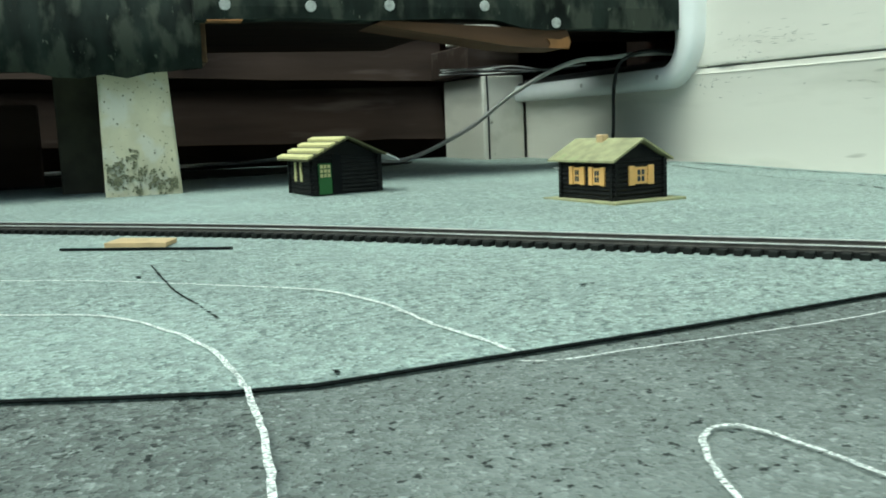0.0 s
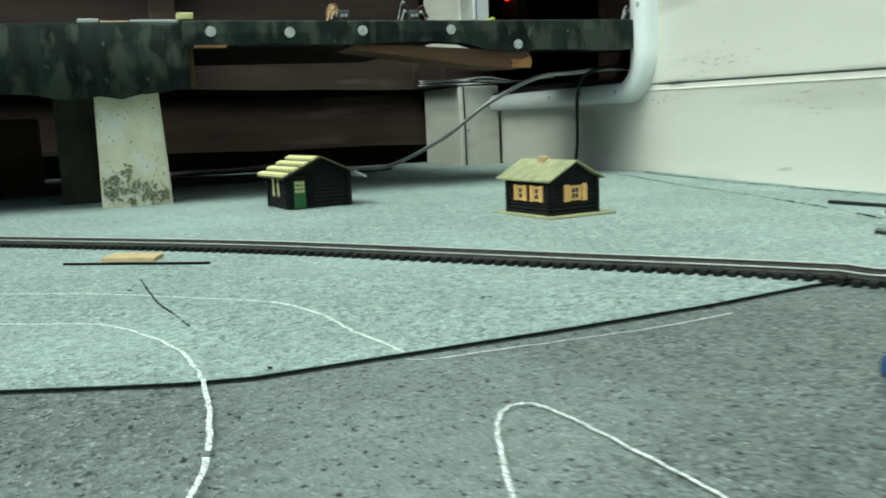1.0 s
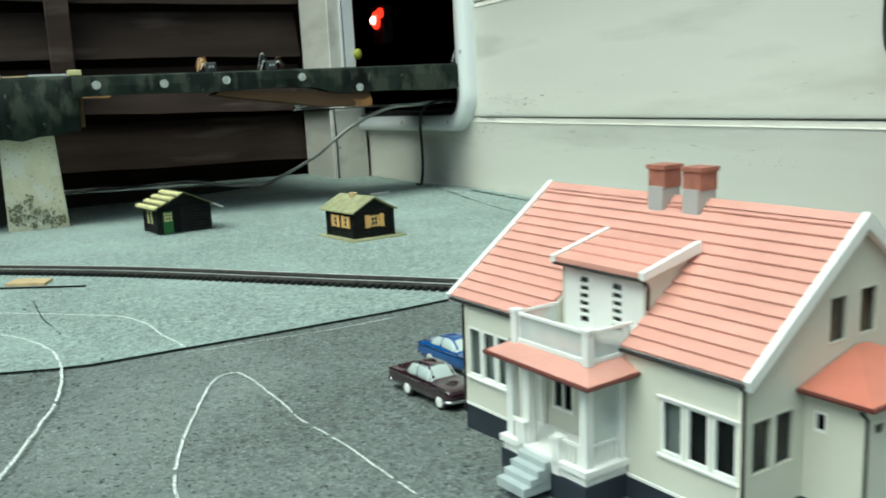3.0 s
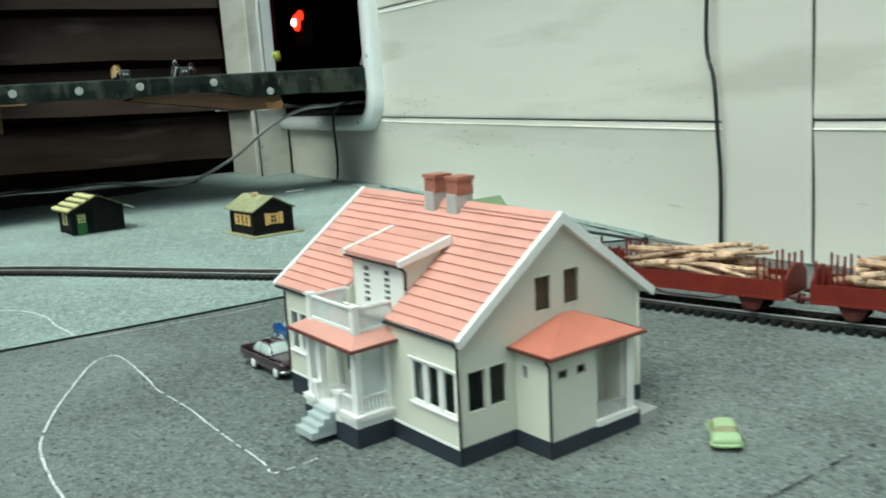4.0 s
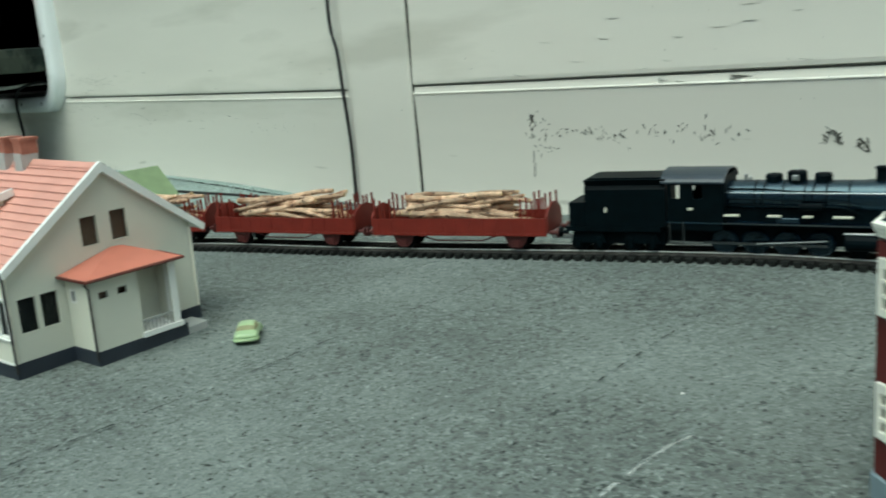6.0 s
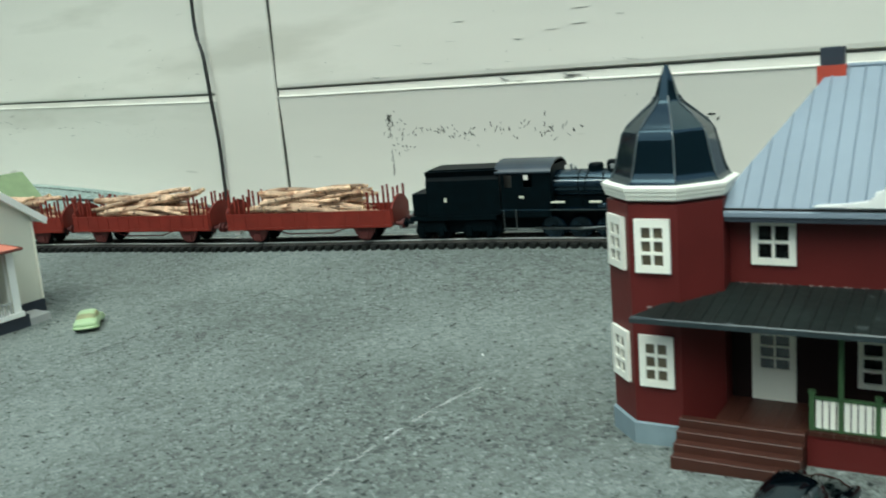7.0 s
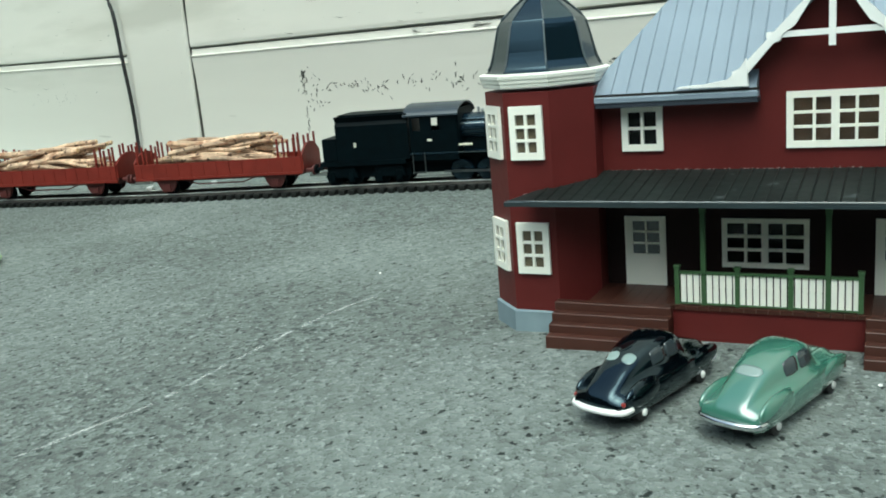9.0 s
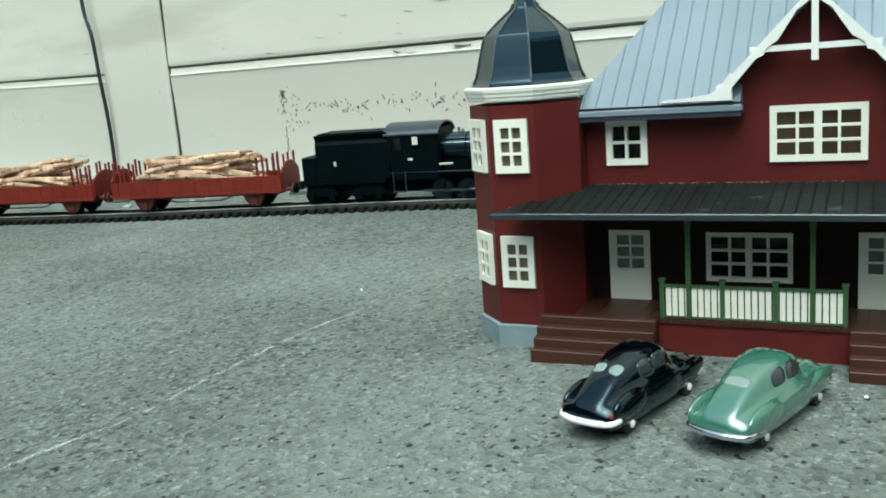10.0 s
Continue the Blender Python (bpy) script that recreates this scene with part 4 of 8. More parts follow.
def flake(y, z, s):
    a0 = rnd.uniform(0, 6.28)
    pts = []
    z0, z1 = (-0.04, 0.1035) if z < 0.1035 else (0.1035, 0.262)
    t = max(0.0, min(1.0, (z - z0 - 0.004) / (z1 - z0 - 0.012 - (0.003 if y < -0.079 else 0.0))))
    face = WX + 0.0012 + 0.0018 * math.sin(math.pi * t) + 0.0006 * t if not -0.079 < y < 0.013 else WX - 0.0012
    for k in range(6):
        a = a0 + k * math.pi / 3
        r = 0.50 * s * rnd.uniform(0.3, 1.0)
        pts.append((face, y + 1.3 * r * math.cos(a), z + 0.8 * r * math.sin(a)))
    top = [bm.verts.new((p[0] - 0.0002, p[1], p[2])) for p in pts]
    low = [bm.verts.new((p[0] + 0.0008, p[1], p[2])) for p in pts]
    bm.faces.new(top)
    for k in range(6):
        bm.faces.new((top[k], top[(k + 1) % 6], low[(k + 1) % 6], low[k]))


def stroke(y, z, length, width, lean):
    """A thin sliver of bare dark board where the paint has lifted."""
    t = max(0.0, min(1.0, (z + 0.04 - 0.001) / 0.1285))
    x = WX + 0.0012 + 0.0018 * math.sin(math.pi * t) + 0.0006 * t
    d, e = Vector((math.cos(lean), math.sin(lean))) * length / 2, Vector((-math.sin(lean), math.cos(lean))) * width / 2
    k = rnd.uniform(-0.4, 0.4)
    prism(bm, [(y - d.x, z - d.y), (y + d.x * k - e.x, z + d.y * k - e.y), (y + d.x, z + d.y), (y - d.x * k + e.x * 0.6, z - d.y * k + e.y * 0.6)], x - 0.0002, x + 0.001, "x")


for k in range(20):
    stroke(-0.2155 + rnd.gauss(0, 0.0022), rnd.uniform(0.056, 0.074), rnd.uniform(0.0020, 0.0055), rnd.uniform(0.0008, 0.0016), rnd.uniform(0.7, 2.4))
for k in range(9):
    stroke(-0.2145 + rnd.gauss(0, 0.0006), 0.026 + 0.0022 * k, rnd.uniform(0.0025, 0.0050), rnd.uniform(0.0007, 0.0013), rnd.uniform(1.2, 1.9))
for k in range(26):
    stroke(-0.228 + rnd.gauss(0, 0.007), 0.058 + rnd.gauss(0, 0.010), rnd.uniform(0.0015, 0.0042), rnd.uniform(0.0006, 0.0013), rnd.uniform(0.3, 2.8))
for k in range(78):
    y = -0.24 - rnd.uniform(0, 0.165)
    stroke(y, 0.0600 + rnd.gauss(0, 0.0034), rnd.uniform(0.0015, 0.0046), rnd.uniform(0.0005, 0.0013), rnd.choice((0.6, 0.9, 1.6, 2.2, 2.6)) + rnd.gauss(0, 0.2))
for k in range(22):
    stroke(-0.16 - rnd.uniform(0, 0.30), 0.0925 + rnd.gauss(0, 0.0012), rnd.uniform(0.001, 0.004), rnd.uniform(0.0004, 0.0009), rnd.choice((0.1, 1.5, 3.0)) + rnd.gauss(0, 0.2))
for k in range(34):
    a = rnd.random()
    stroke(-0.446 - 0.012 * a + rnd.gauss(0, 0.0012), 0.063 - 0.009 * abs(2 * a - 1) + rnd.gauss(0, 0.0016), rnd.uniform(0.002, 0.0050), rnd.uniform(0.0007, 0.0015), rnd.choice((0.5, 2.5)) + rnd.gauss(0, 0.3))
for k in range(14):
    stroke(-0.470 + rnd.gauss(0, 0.0028), 0.054 + rnd.gauss(0, 0.0022), rnd.uniform(0.003, 0.0060), rnd.uniform(0.0010, 0.0020), rnd.choice((0.5, 0.9, 2.6)) + rnd.gauss(0, 0.2))
for k in range(9):
    stroke(-0.474 + rnd.gauss(0, 0.0005), 0.018 + 0.0018 * k, rnd.uniform(0.0025, 0.0045), rnd.uniform(0.0008, 0.0014), rnd.uniform(1.3, 1.8))
for k in range(26):
    a = rnd.uniform(0.5, 5.6)
    stroke(-0.492 - 0.006 * math.cos(a), 0.058 + 0.010 * math.sin(a), rnd.uniform(0.002, 0.004), rnd.uniform(0.0008, 0.0018), a + 1.57)
for k in range(60):
    flake(rnd.uniform(-0.6, 0.7), rnd.choice((0.115, 0.118, 0.08, 0.14)) + rnd.gauss(0, 0.004), rnd.uniform(0.0003, 0.0011))
for k in range(30):
    flake(0.14 + rnd.gauss(0, 0.03), 0.062 + rnd.gauss(0, 0.006), rnd.uniform(0.0004, 0.0012))
for k in range(18):
    flake(H0 - 0.035 + rnd.gauss(0, 0.012), 0.095 + rnd.gauss(0, 0.008), rnd.uniform(0.0008, 0.0025))
def scratch(y, z, length):
    z0, z1 = (-0.04, 0.1035) if z < 0.1035 else (0.1035, 0.262)
    t = max(0.0, min(1.0, (z - z0 - 0.004) / (z1 - z0 - 0.012)))
    x = WX + 0.0012 + 0.0018 * math.sin(math.pi * t) + 0.0006 * t
    h = rnd.uniform(0.00006, 0.00022)
    dz = length * rnd.gauss(0.06, 0.06)
    prism(bm, [(y - length / 2, z), (y, z - h), (y + length / 2, z + dz), (y, z + h)], x - 0.0002, x + 0.001, "x")


for y, z, n, sy, sz in ((0.62, 0.125, 16, 0.05, 0.010), (0.45, 0.085, 10, 0.12, 0.012), (0.28, 0.072, 9, 0.05, 0.006), (0.30, 0.135, 10, 0.16, 0.012), (-0.3, 0.125, 14, 0.12, 0.015), (-0.42, 0.095, 12, 0.1, 0.004), (0.66, 0.096, 14, 0.02, 0.005), (0.60, 0.128, 30, 0.045, 0.006), (0.655, 0.110, 14, 0.018, 0.004), (0.48, 0.070, 10, 0.08, 0.010)):
    for k in range(n):
        scratch(y + rnd.gauss(0, sy) if y > 0 else min(-0.1, y + rnd.gauss(0, sy)), max(0.02, z + rnd.gauss(0, sz)), rnd.uniform(0.003, 0.016))
tagged(part("paint_chips", bm, M_FLAKE, wall, "dark chips where the paint has flaked"), kind="stuff")

# ---------------------------------------------------------------- railway track
NEAR = [(-0.45, 0.98), (-0.2, 0.76), (0.0, 0.58), (0.145, 0.445), (0.262, 0.331), (0.345, 0.234), (0.393, 0.1755), (0.4355, 0.125), (0.466, 0.086), (0.4957, 0.0445), (0.53, -0.012),
        (0.553, -0.057), (0.577, -0.1154), (0.596, -0.172), (0.618, -0.232), (0.6423, -0.291), (0.6645, -0.3485), (0.685, -0.403), (0.7004, -0.449), (0.712, -0.497), (0.72, -0.55),
        (0.725, -0.62), (0.725, -0.72), (0.718, -0.82), (0.70, -0.95), (0.66, -1.1)]
raw = spline(NEAR, 24)
line = []
for i, p in enumerate(raw):
    d = (raw[min(i + 1, len(raw) - 1)] - raw[max(i - 1, 0)]).normalized()
    line.append(p + Vector((-d.y, d.x)) * 0.0150)
dist = [0.0]
for a, b in zip(line, line[1:]):
    dist.append(dist[-1] + (b - a).length)


def on_track(s):
    """The place and heading of the track at s metres from its start."""
    s = max(0.001, min(s, dist[-1] - 0.001))
    i = max(0, next(k for k, v in enumerate(dist) if v > s) - 1)
    t = (s - dist[i]) / (dist[i + 1] - dist[i])
    p = line[i].lerp(line[i + 1], t)
    d = (line[min(i + 2, len(line) - 1)] - line[max(i - 1, 0)]).normalized()
    return p, d


def track_z(p):
    return ground_z(p.x, p.y) + (0.0012 if p.y > edge_y(p.x) else 0.0)


track = thing("railway_track", Matrix.Identity(4), "model railway track, bright rails on black plastic sleepers", "railway track")
for side in (-1, 1):
    bm = B()
    prev = None
    s = 0.01
    while s < dist[-1] - 0.01:
        p, d = on_track(s)
        nrm = Vector((-d.y, d.x))
        c = p + nrm * side * 0.00865
        z = track_z(p)
        sec = [(-0.0009, 0.0018), (-0.0009, 0.0021), (-0.0002, 0.0023), (-0.0002, 0.0033), (-0.0005, 0.0034), (-0.0005, 0.0040), (0.0005, 0.0040), (0.0005, 0.0034), (0.0002, 0.0033), (0.0002, 0.0023), (0.0009, 0.0021), (0.0009, 0.0018)]
        ring = [bm.verts.new((c.x + nrm.x * a, c.y + nrm.y * a, z + b)) for a, b in sec]
        if prev:
            for k in range(12):
                bm.faces.new((prev[k], prev[(k + 1) % 12], ring[(k + 1) % 12], ring[k]))
        prev = ring
        s += 0.012
    rail_ = part("rail", bm, M_RAIL_SIDE, track)
    bm = B()
    prev = None
    s = 0.01
    while s < dist[-1] - 0.01:
        p, d = on_track(s)
        nrm = Vector((-d.y, d.x))
        c = p + nrm * side * 0.00865
        ring = [bm.verts.new((c.x + nrm.x * a, c.y + nrm.y * a, track_z(p) + b)) for a, b in ((-0.00055, 0.0038), (-0.00055, 0.0042), (0.00055, 0.0042), (0.00055, 0.0038))]
        if prev:
            for k in range(4):
                bm.faces.new((prev[k], prev[(k + 1) % 4], ring[(k + 1) % 4], ring[k]))
        prev = ring
        s += 0.012
    part("rail_head", bm, M_RAIL, rail_, "bright rail head, sky reflection put into its colour")
for side in (-1, 1):
    bm = B()
    prev = None
    s = 0.19
    while s < dist[-1] - 0.02:
        p, d = on_track(s)
        nrm = Vector((-d.y, d.x))
        c = p + nrm * side * 0.00865
        ring = [bm.verts.new((c.x + nrm.x * a, c.y + nrm.y * a, track_z(p) + b)) for a, b in ((-0.0022, -0.001), (-0.0022, 0.0016), (0.0022, 0.0016), (0.0022, -0.001))]
        if prev:
            for k in range(4):
                bm.faces.new((prev[k], prev[(k + 1) % 4], ring[(k + 1) % 4], ring[k]))
        prev = ring
        s += 0.012
    part("sleeper_web", bm, M_SLEEPER, track, "black plastic web joining the sleepers")
sleeper_mesh = mesh_of(box(B(), -0.0019, 0.0019, -0.0162, 0.0162, -0.0010, 0.0021, 0.0003), "sleeper", M_SLEEPER)
s = 0.20
count = 0
while s < dist[-1] - 0.02 and count < 300:
    p, d = on_track(s)
    ob = new("sleeper", sleeper_mesh)
    ob.matrix_basis = pose(p.x, p.y, track_z(p), 0, 0, math.degrees(math.atan2(d.y, d.x)))
    ob.parent = track
    s += 0.0066
    count += 1

crossing = thing("crossing_board", pose(0, 0, 0), "pale plywood crossing board beside the rails", "board")
bm = B()
zc = ground_z(0.19, 0.36) + 0.001
v = [(0.1734, 0.3547), (0.2027, 0.3361), (0.2095, 0.3560), (0.1815, 0.3765)]
prism(bm, v, zc, zc + 0.0022, "z")
part("board", bm, M_PLY, crossing)
bm = B()
prism(bm, [(0.152, 0.3547), (0.2315, 0.3047), (0.2325, 0.3062), (0.153, 0.3563)], zc, zc + 0.0012, "z")
part("metal_strip", bm, M_BITUMEN, crossing, "thin black strip in front of the board")

TH = 9.6

# ---------------------------------------------------------------- cream villa with the salmon roof
# local axes: x runs into the house from its long front, y along the front, z up
villa = thing("villa", pose(0.372, -0.274, 0.0030, 1.6, 0, TH), "cream model villa with salmon tiled roof, white trim and dark plinth", "model house")
LV, DV, DW, EZ, RZ = 0.1312, 0.1062, 0.1005, 0.0482, 0.0866

bm = B()
box(bm, -0.0006, DW + 0.0006, -0.0006, LV + 0.0006, -0.006, 0.0050)
box(bm, 0.0276, 0.0776, -0.0206, 0.0, -0.006, 0.0050)
box(bm, -0.0186, 0.0, 0.0436, 0.0862, -0.006, 0.0050)
part("plinth", bm, M_PLINTH, villa, "dark slate-blue plinth")

FRONT_WINS = [(0.0014, 0.0100), (0.0112, 0.0198), (0.0210, 0.0296), (0.1036, 0.1118), (0.1124, 0.1206), (0.1214, 0.1296)]
front_holes = [(a, b, 0.0168, 0.0345 if a < 0.1 else 0.0368) for a, b in FRONT_WINS] + [(0.0480, 0.0570, 0.0052, 0.0330), (0.0690, 0.0800, 0.0170, 0.0320)]
bm = B()
holed_wall(bm, "x", 0.0, 0.0016, 0.0, LV, 0.0050, EZ, front_holes)
part("front_wall", bm, M_CREAM, villa)
G_WINS = [(0.0046, 0.0132, 0.0175, 0.0340), (0.0153, 0.0238, 0.0175, 0.0340), (0.0400, 0.0488, 0.0497, 0.0642), (0.0558, 0.0648, 0.0497, 0.0648)]
bm = B()
holed_wall(bm, "y", 0.0, 0.0016, 0.0017, DW - 0.0017, 0.0050, EZ, [g for g in G_WINS if g[3] < EZ])
part("gable_wall", bm, M_CREAM, villa)


def gable_top(parent, at0, at1, holes, material, d, ez, rz):
    """The triangle above the eaves, cut into strips so that the openings go through it."""
    b = B()
    us = sorted({0.0, DW, d / 2, *[h[0] for h in holes], *[h[1] for h in holes]})
    roof = lambda u: ez + (rz - ez) * (1 - abs(u - d / 2) / (d / 2)) - 0.0012

    def quad(u0, u1, lo0, lo1, hi0, hi1):
        p = [(u0, lo0), (u1, lo1), (u1, hi1), (u0, hi0)]
        if abs(hi0 - lo0) < 1e-5:
            p = [(u0, lo0), (u1, lo1), (u1, hi1)]
        elif abs(hi1 - lo1) < 1e-5:
            p = [(u0, lo0), (u1, lo1), (u0, hi0)]
        prism(b, p, at0, at1, "y")
    base = ez - 0.0012
    for u0, u1 in zip(us, us[1:]):
        h = next((h for h in holes if h[0] - 1e-6 <= u0 and u1 <= h[1] + 1e-6), None)
        if h:
            quad(u0, u1, base, base, h[2], h[2])
            quad(u0, u1, h[3], h[3], roof(u0), roof(u1))
        else:
            quad(u0, u1, base, base, roof(u0), roof(u1))
    bmesh.ops.remove_doubles(b, verts=list(b.verts), dist=1e-6)
    return part("gable_wall", b, material, parent)


gable_top(villa, 0.0, 0.0016, [g for g in G_WINS if g[2] > EZ], M_CREAM, DV, EZ + 0.0012, RZ)
gable_top(villa, LV - 0.0016, LV, [], M_CREAM, DV, EZ + 0.0012, RZ)
for nm, q, m_ in (("back_wall", (DW - 0.0016, DW, 0.0, LV, 0.0050, EZ + 0.002), M_CREAM), ("end_wall", (0.0017, DW - 0.0017, LV - 0.0016, LV, 0.0050, EZ), M_CREAM),
                  ("inner_floor", (0.002, DW - 0.002, 0.002, LV - 0.002, 0.0440, 0.0450), M_GREY), ("inner_floor", (0.002, DW - 0.002, 0.002, LV - 0.002, 0.0040, 0.0050), M_GREY)):
    bm = B()
    box(bm, *q)
    part(nm, bm, m_, villa)

for a, b in FRONT_WINS:
    window(villa, "x", 0.0004, -1, a, b, 0.0168, 0.0345 if a < 0.1 else 0.0368, 1, 1, 0.0009, 0.0006, M_WHITE, M_DARK_ROOM if a < 0.0205 else M_PALE_ROOM)
for nm, q in (("window_sill", (-0.0011, -0.0001, 0.0005, 0.0306, 0.0158, 0.0166)), ("window_lintel", (-0.0009, -0.0001, 0.0005, 0.0306, 0.0347, 0.0353)), ("window_sill", (-0.0011, -0.0001, 0.1030, 0.1304, 0.0158, 0.0166))):
    bm = B()
    box(bm, *q)
    part(nm, bm, M_WHITE, villa)
for a, b, z0, z1 in G_WINS:
    window(villa, "y", 0.0004, -1, a - 0.0003, b + 0.0003, z0, z1, 1, 1, 0.0004, 0.0003, M_CREAM, M_DARK_ROOM if z0 < 0.04 else M_BROWN_ROOM)
window(villa, "x", 0.0004, -1, 0.0690, 0.0800, 0.0170, 0.0320, 2, 1, 0.0009, 0.0007, M_WHITE, M_DARK_ROOM)
d = B()
holed_wall(d, "x", 0.0002, 0.0010, 0.0481, 0.0569, 0.0053, 0.0329, [(0.0500, 0.0550, 0.0190, 0.0305)])
door = part("door", d, M_SHADE_WHITE, villa, "white front door with a glazed upper half")
d = B()
box(d, 0.0004, 0.0007, 0.0498, 0.0552, 0.0188, 0.0307)
part("pane", d, M_GLASS, door)

D0, D1, DU = 0.0452, 0.0845, 0.0095
dz0, dz1 = 0.0455, 0.0682

# corner strips, base strips and downpipes
for u, v in ((-0.0005, -0.0005), (DW - 0.0009, -0.0005), (-0.0005, LV - 0.0009), (DW - 0.0009, LV - 0.0009)):
    bm = B()
    box(bm, u, u + 0.0014, v, v + 0.0014, 0.0051, EZ - 0.001)
    part("corner_strip", bm, M_SHADE_WHITE, villa)
for u, v, top in ((-0.0009, -0.0012, EZ - 0.002), (0.0269, -0.0209, 0.0370), (-0.0009, LV + 0.0006, EZ - 0.002)):
    bm = B()
    tube(bm, [(u, v, 0.001), (u, v, top - 0.0016), (u - 0.0004, v + (0.0012 if v < 0 else -0.0012), top - 0.0004), (u - 0.0006, v + (0.0016 if v < 0 else -0.0016), top + 0.0004)], 0.00056, 6)
    part("downpipe", bm, M_GUTTER, villa)
for q in ((-0.0011, -0.0006, 0.0, 0.0430), (-0.0011, -0.0006, 0.0866, LV), (0.0, DW, LV + 0.0006, LV + 0.0011)):
    bm = B()
    box(bm, *q, 0.0046, 0.0056)
    part("base_strip", bm, M_WHITE, villa)
bm = B()
tube(bm, [(DU - 0.0032, D0 - 0.0006, dz1 - 0.0006), (DU - 0.0010, D0 - 0.0016, dz1 - 0.0022), (DU - 0.0002, D0 - 0.0016, dz1 - 0.0036), (DU - 0.0002, D0 - 0.0012, 0.0575)], 0.00056, 6)
part("downpipe", bm, M_GUTTER, villa)

# main roof: two boarded slopes with lapped courses of tiles each
rv0, rv1 = -0.0036, LV + 0.0102
hw = DV / 2
for side in (0, 1):
    bm = B()
    f = (lambda u: u) if side == 0 else (lambda u: DV - u)
    slope = lambda u: EZ - 0.0014 + (RZ - EZ + 0.0008) * (u + 0.0012) / (hw + 0.0012)
    if side == 0:
        # the slope stops short on both sides of the dormer
        for g0, g1, u0 in ((rv0 + 0.0012, 0.0455, -0.0012), (0.0455, 0.0860, 0.0300), (0.0860, rv1 - 0.0012, -0.0012)):
            prism(bm, [(u0, slope(u0)), (hw, slope(hw)), (hw, slope(hw) - 0.0012), (u0 + 0.0008, slope(u0) - 0.0012)], g0, g1, "y")
    else:
        prism(bm, [(f(-0.0012), slope(-0.0012)), (f(hw), slope(hw)), (f(hw), slope(hw) - 0.0012), (f(-0.0004), slope(-0.0012) - 0.0012)], rv0 + 0.0012, rv1 - 0.0012, "y")
    part("roof_board", bm, M_WHITE, villa)
    n = 14
    for k in range(n):
        t0, t1 = k / n, (k + 1.06) / n
        u0, u1 = -0.0012 + (hw + 0.0012) * t0, min(hw, -0.0012 + (hw + 0.0012) * t1)
        z0, z1 = EZ - 0.0012 + (RZ - EZ + 0.0010) * t0, EZ - 0.0012 + (RZ - EZ + 0.0010) * min(1, t1)
        gaps = [(rv0 + 0.0020, rv1 - 0.0020)]
        if side == 0 and u0 < 0.0295:
            gaps = [(rv0 + 0.0020, 0.0455), (0.0860, rv1 - 0.0020)]
        for g0, g1 in gaps:
            b = B()
            prism(b, [(f(u0 - 0.0003), z0 + 0.0011), (f(u1), z1 + 0.0003), (f(u1), z1 - 0.0005), (f(u0 + 0.0010), z0 - 0.0002), (f(u0 + 0.0010), z0 + 0.0010), (f(u0 - 0.0003), z0 + 0.0006)], g0, g1, "y")
            part("tile_course", b, M_TILE, villa)
    for v0 in (rv0, rv1 - 0.0024):
        b = B()
        prism(b, [(f(-0.0008), EZ - 0.0034), (f(-0.0020), EZ - 0.0002), (f(hw), RZ + 0.0022), (f(hw), RZ - 0.0026)], v0, v0 + 0.0024, "y")
        part("barge_board", b, M_WHITE, villa)
    b = B()
    tube(b, [(f(-0.0016), rv0 + 0.002, EZ - 0.0018), (f(-0.0016), rv1 - 0.002, EZ - 0.0018)], 0.00065, 6)
    part("gutter", b, M_GUTTER, villa)
bm = B()
prism(bm, [(hw - 0.0030, RZ - 0.0008), (hw, RZ + 0.0016), (hw + 0.0030, RZ - 0.0008)], rv0 + 0.0024, rv1 - 0.0024, "y")
part("ridge_cap", bm, M_TILE, villa)

# two chimneys on the ridge
RC = RZ + 0.0026
for v0 in (0.0550, 0.0712):
    b = B()
    box(b, hw - 0.0064, hw + 0.0030, v0 + 0.0006, v0 + 0.0076, RZ - 0.006, RC + 0.0022)
    st = part("chimney", b, M_GREY, villa)
    b = B()
    box(b, hw - 0.0056, hw + 0.0034, v0 + 0.0004, v0 + 0.0082, RC + 0.0018, RC + 0.0088)
    part("chimney_head", b, M_BRICK, st)
    b = B()
    box(b, hw - 0.0062, hw + 0.0040, v0 - 0.0002, v0 + 0.0088, RC + 0.0084, RC + 0.0100)
    part("cap", b, M_BRICK, st)

# dormer with glazed balcony doors
bm = B()
holed_wall(bm, "x", DU, DU + 0.0012, D0 + 0.001, D1 - 0.001, dz0 - 0.004, dz1, [(0.0540, 0.0614, 0.0462, 0.0655), (0.0696, 0.0770, 0.0462, 0.0655)])
dorm = part("dormer", bm, M_WHITE, villa)
for v in (D0, D1 - 0.0012):
    b = B()
    prism(b, [(DU, dz0 - 0.004), (DU, dz1), (0.0325, 0.0738), (0.0325, 0.0560), (0.012, dz0 - 0.004)], v, v + 0.0012, "y")
    part("dormer_side", b, M_CREAM, dorm)
for v in (0.0449, 0.0854):
    # cheek closing the roof space beside the balcony
    b = B()
    prism(b, [(0.0, 0.0440), (0.0, EZ - 0.0016), (DU + 0.004, EZ + 0.0086), (DU + 0.004, 0.0440)], v, v + 0.0010, "y")
    part("dormer_cheek", b, M_CREAM, dorm)
for a, b2 in ((0.0540, 0.0614), (0.0696, 0.0770)):
    window(dorm, "x", DU + 0.0004, -1, a, b2, 0.0462, 0.0655, 1, 6, 0.0016, 0.0010, M_WHITE, M_PALE_ROOM)
b = B()
prism(b, [(DU - 0.0030, dz1 - 0.0004), (DU - 0.0030, dz1 + 0.0008), (0.0335, 0.0752), (0.0335, 0.0736)], D0 - 0.0020, D1 + 0.0020, "y")
part("dormer_roof", b, M_TILE, dorm)
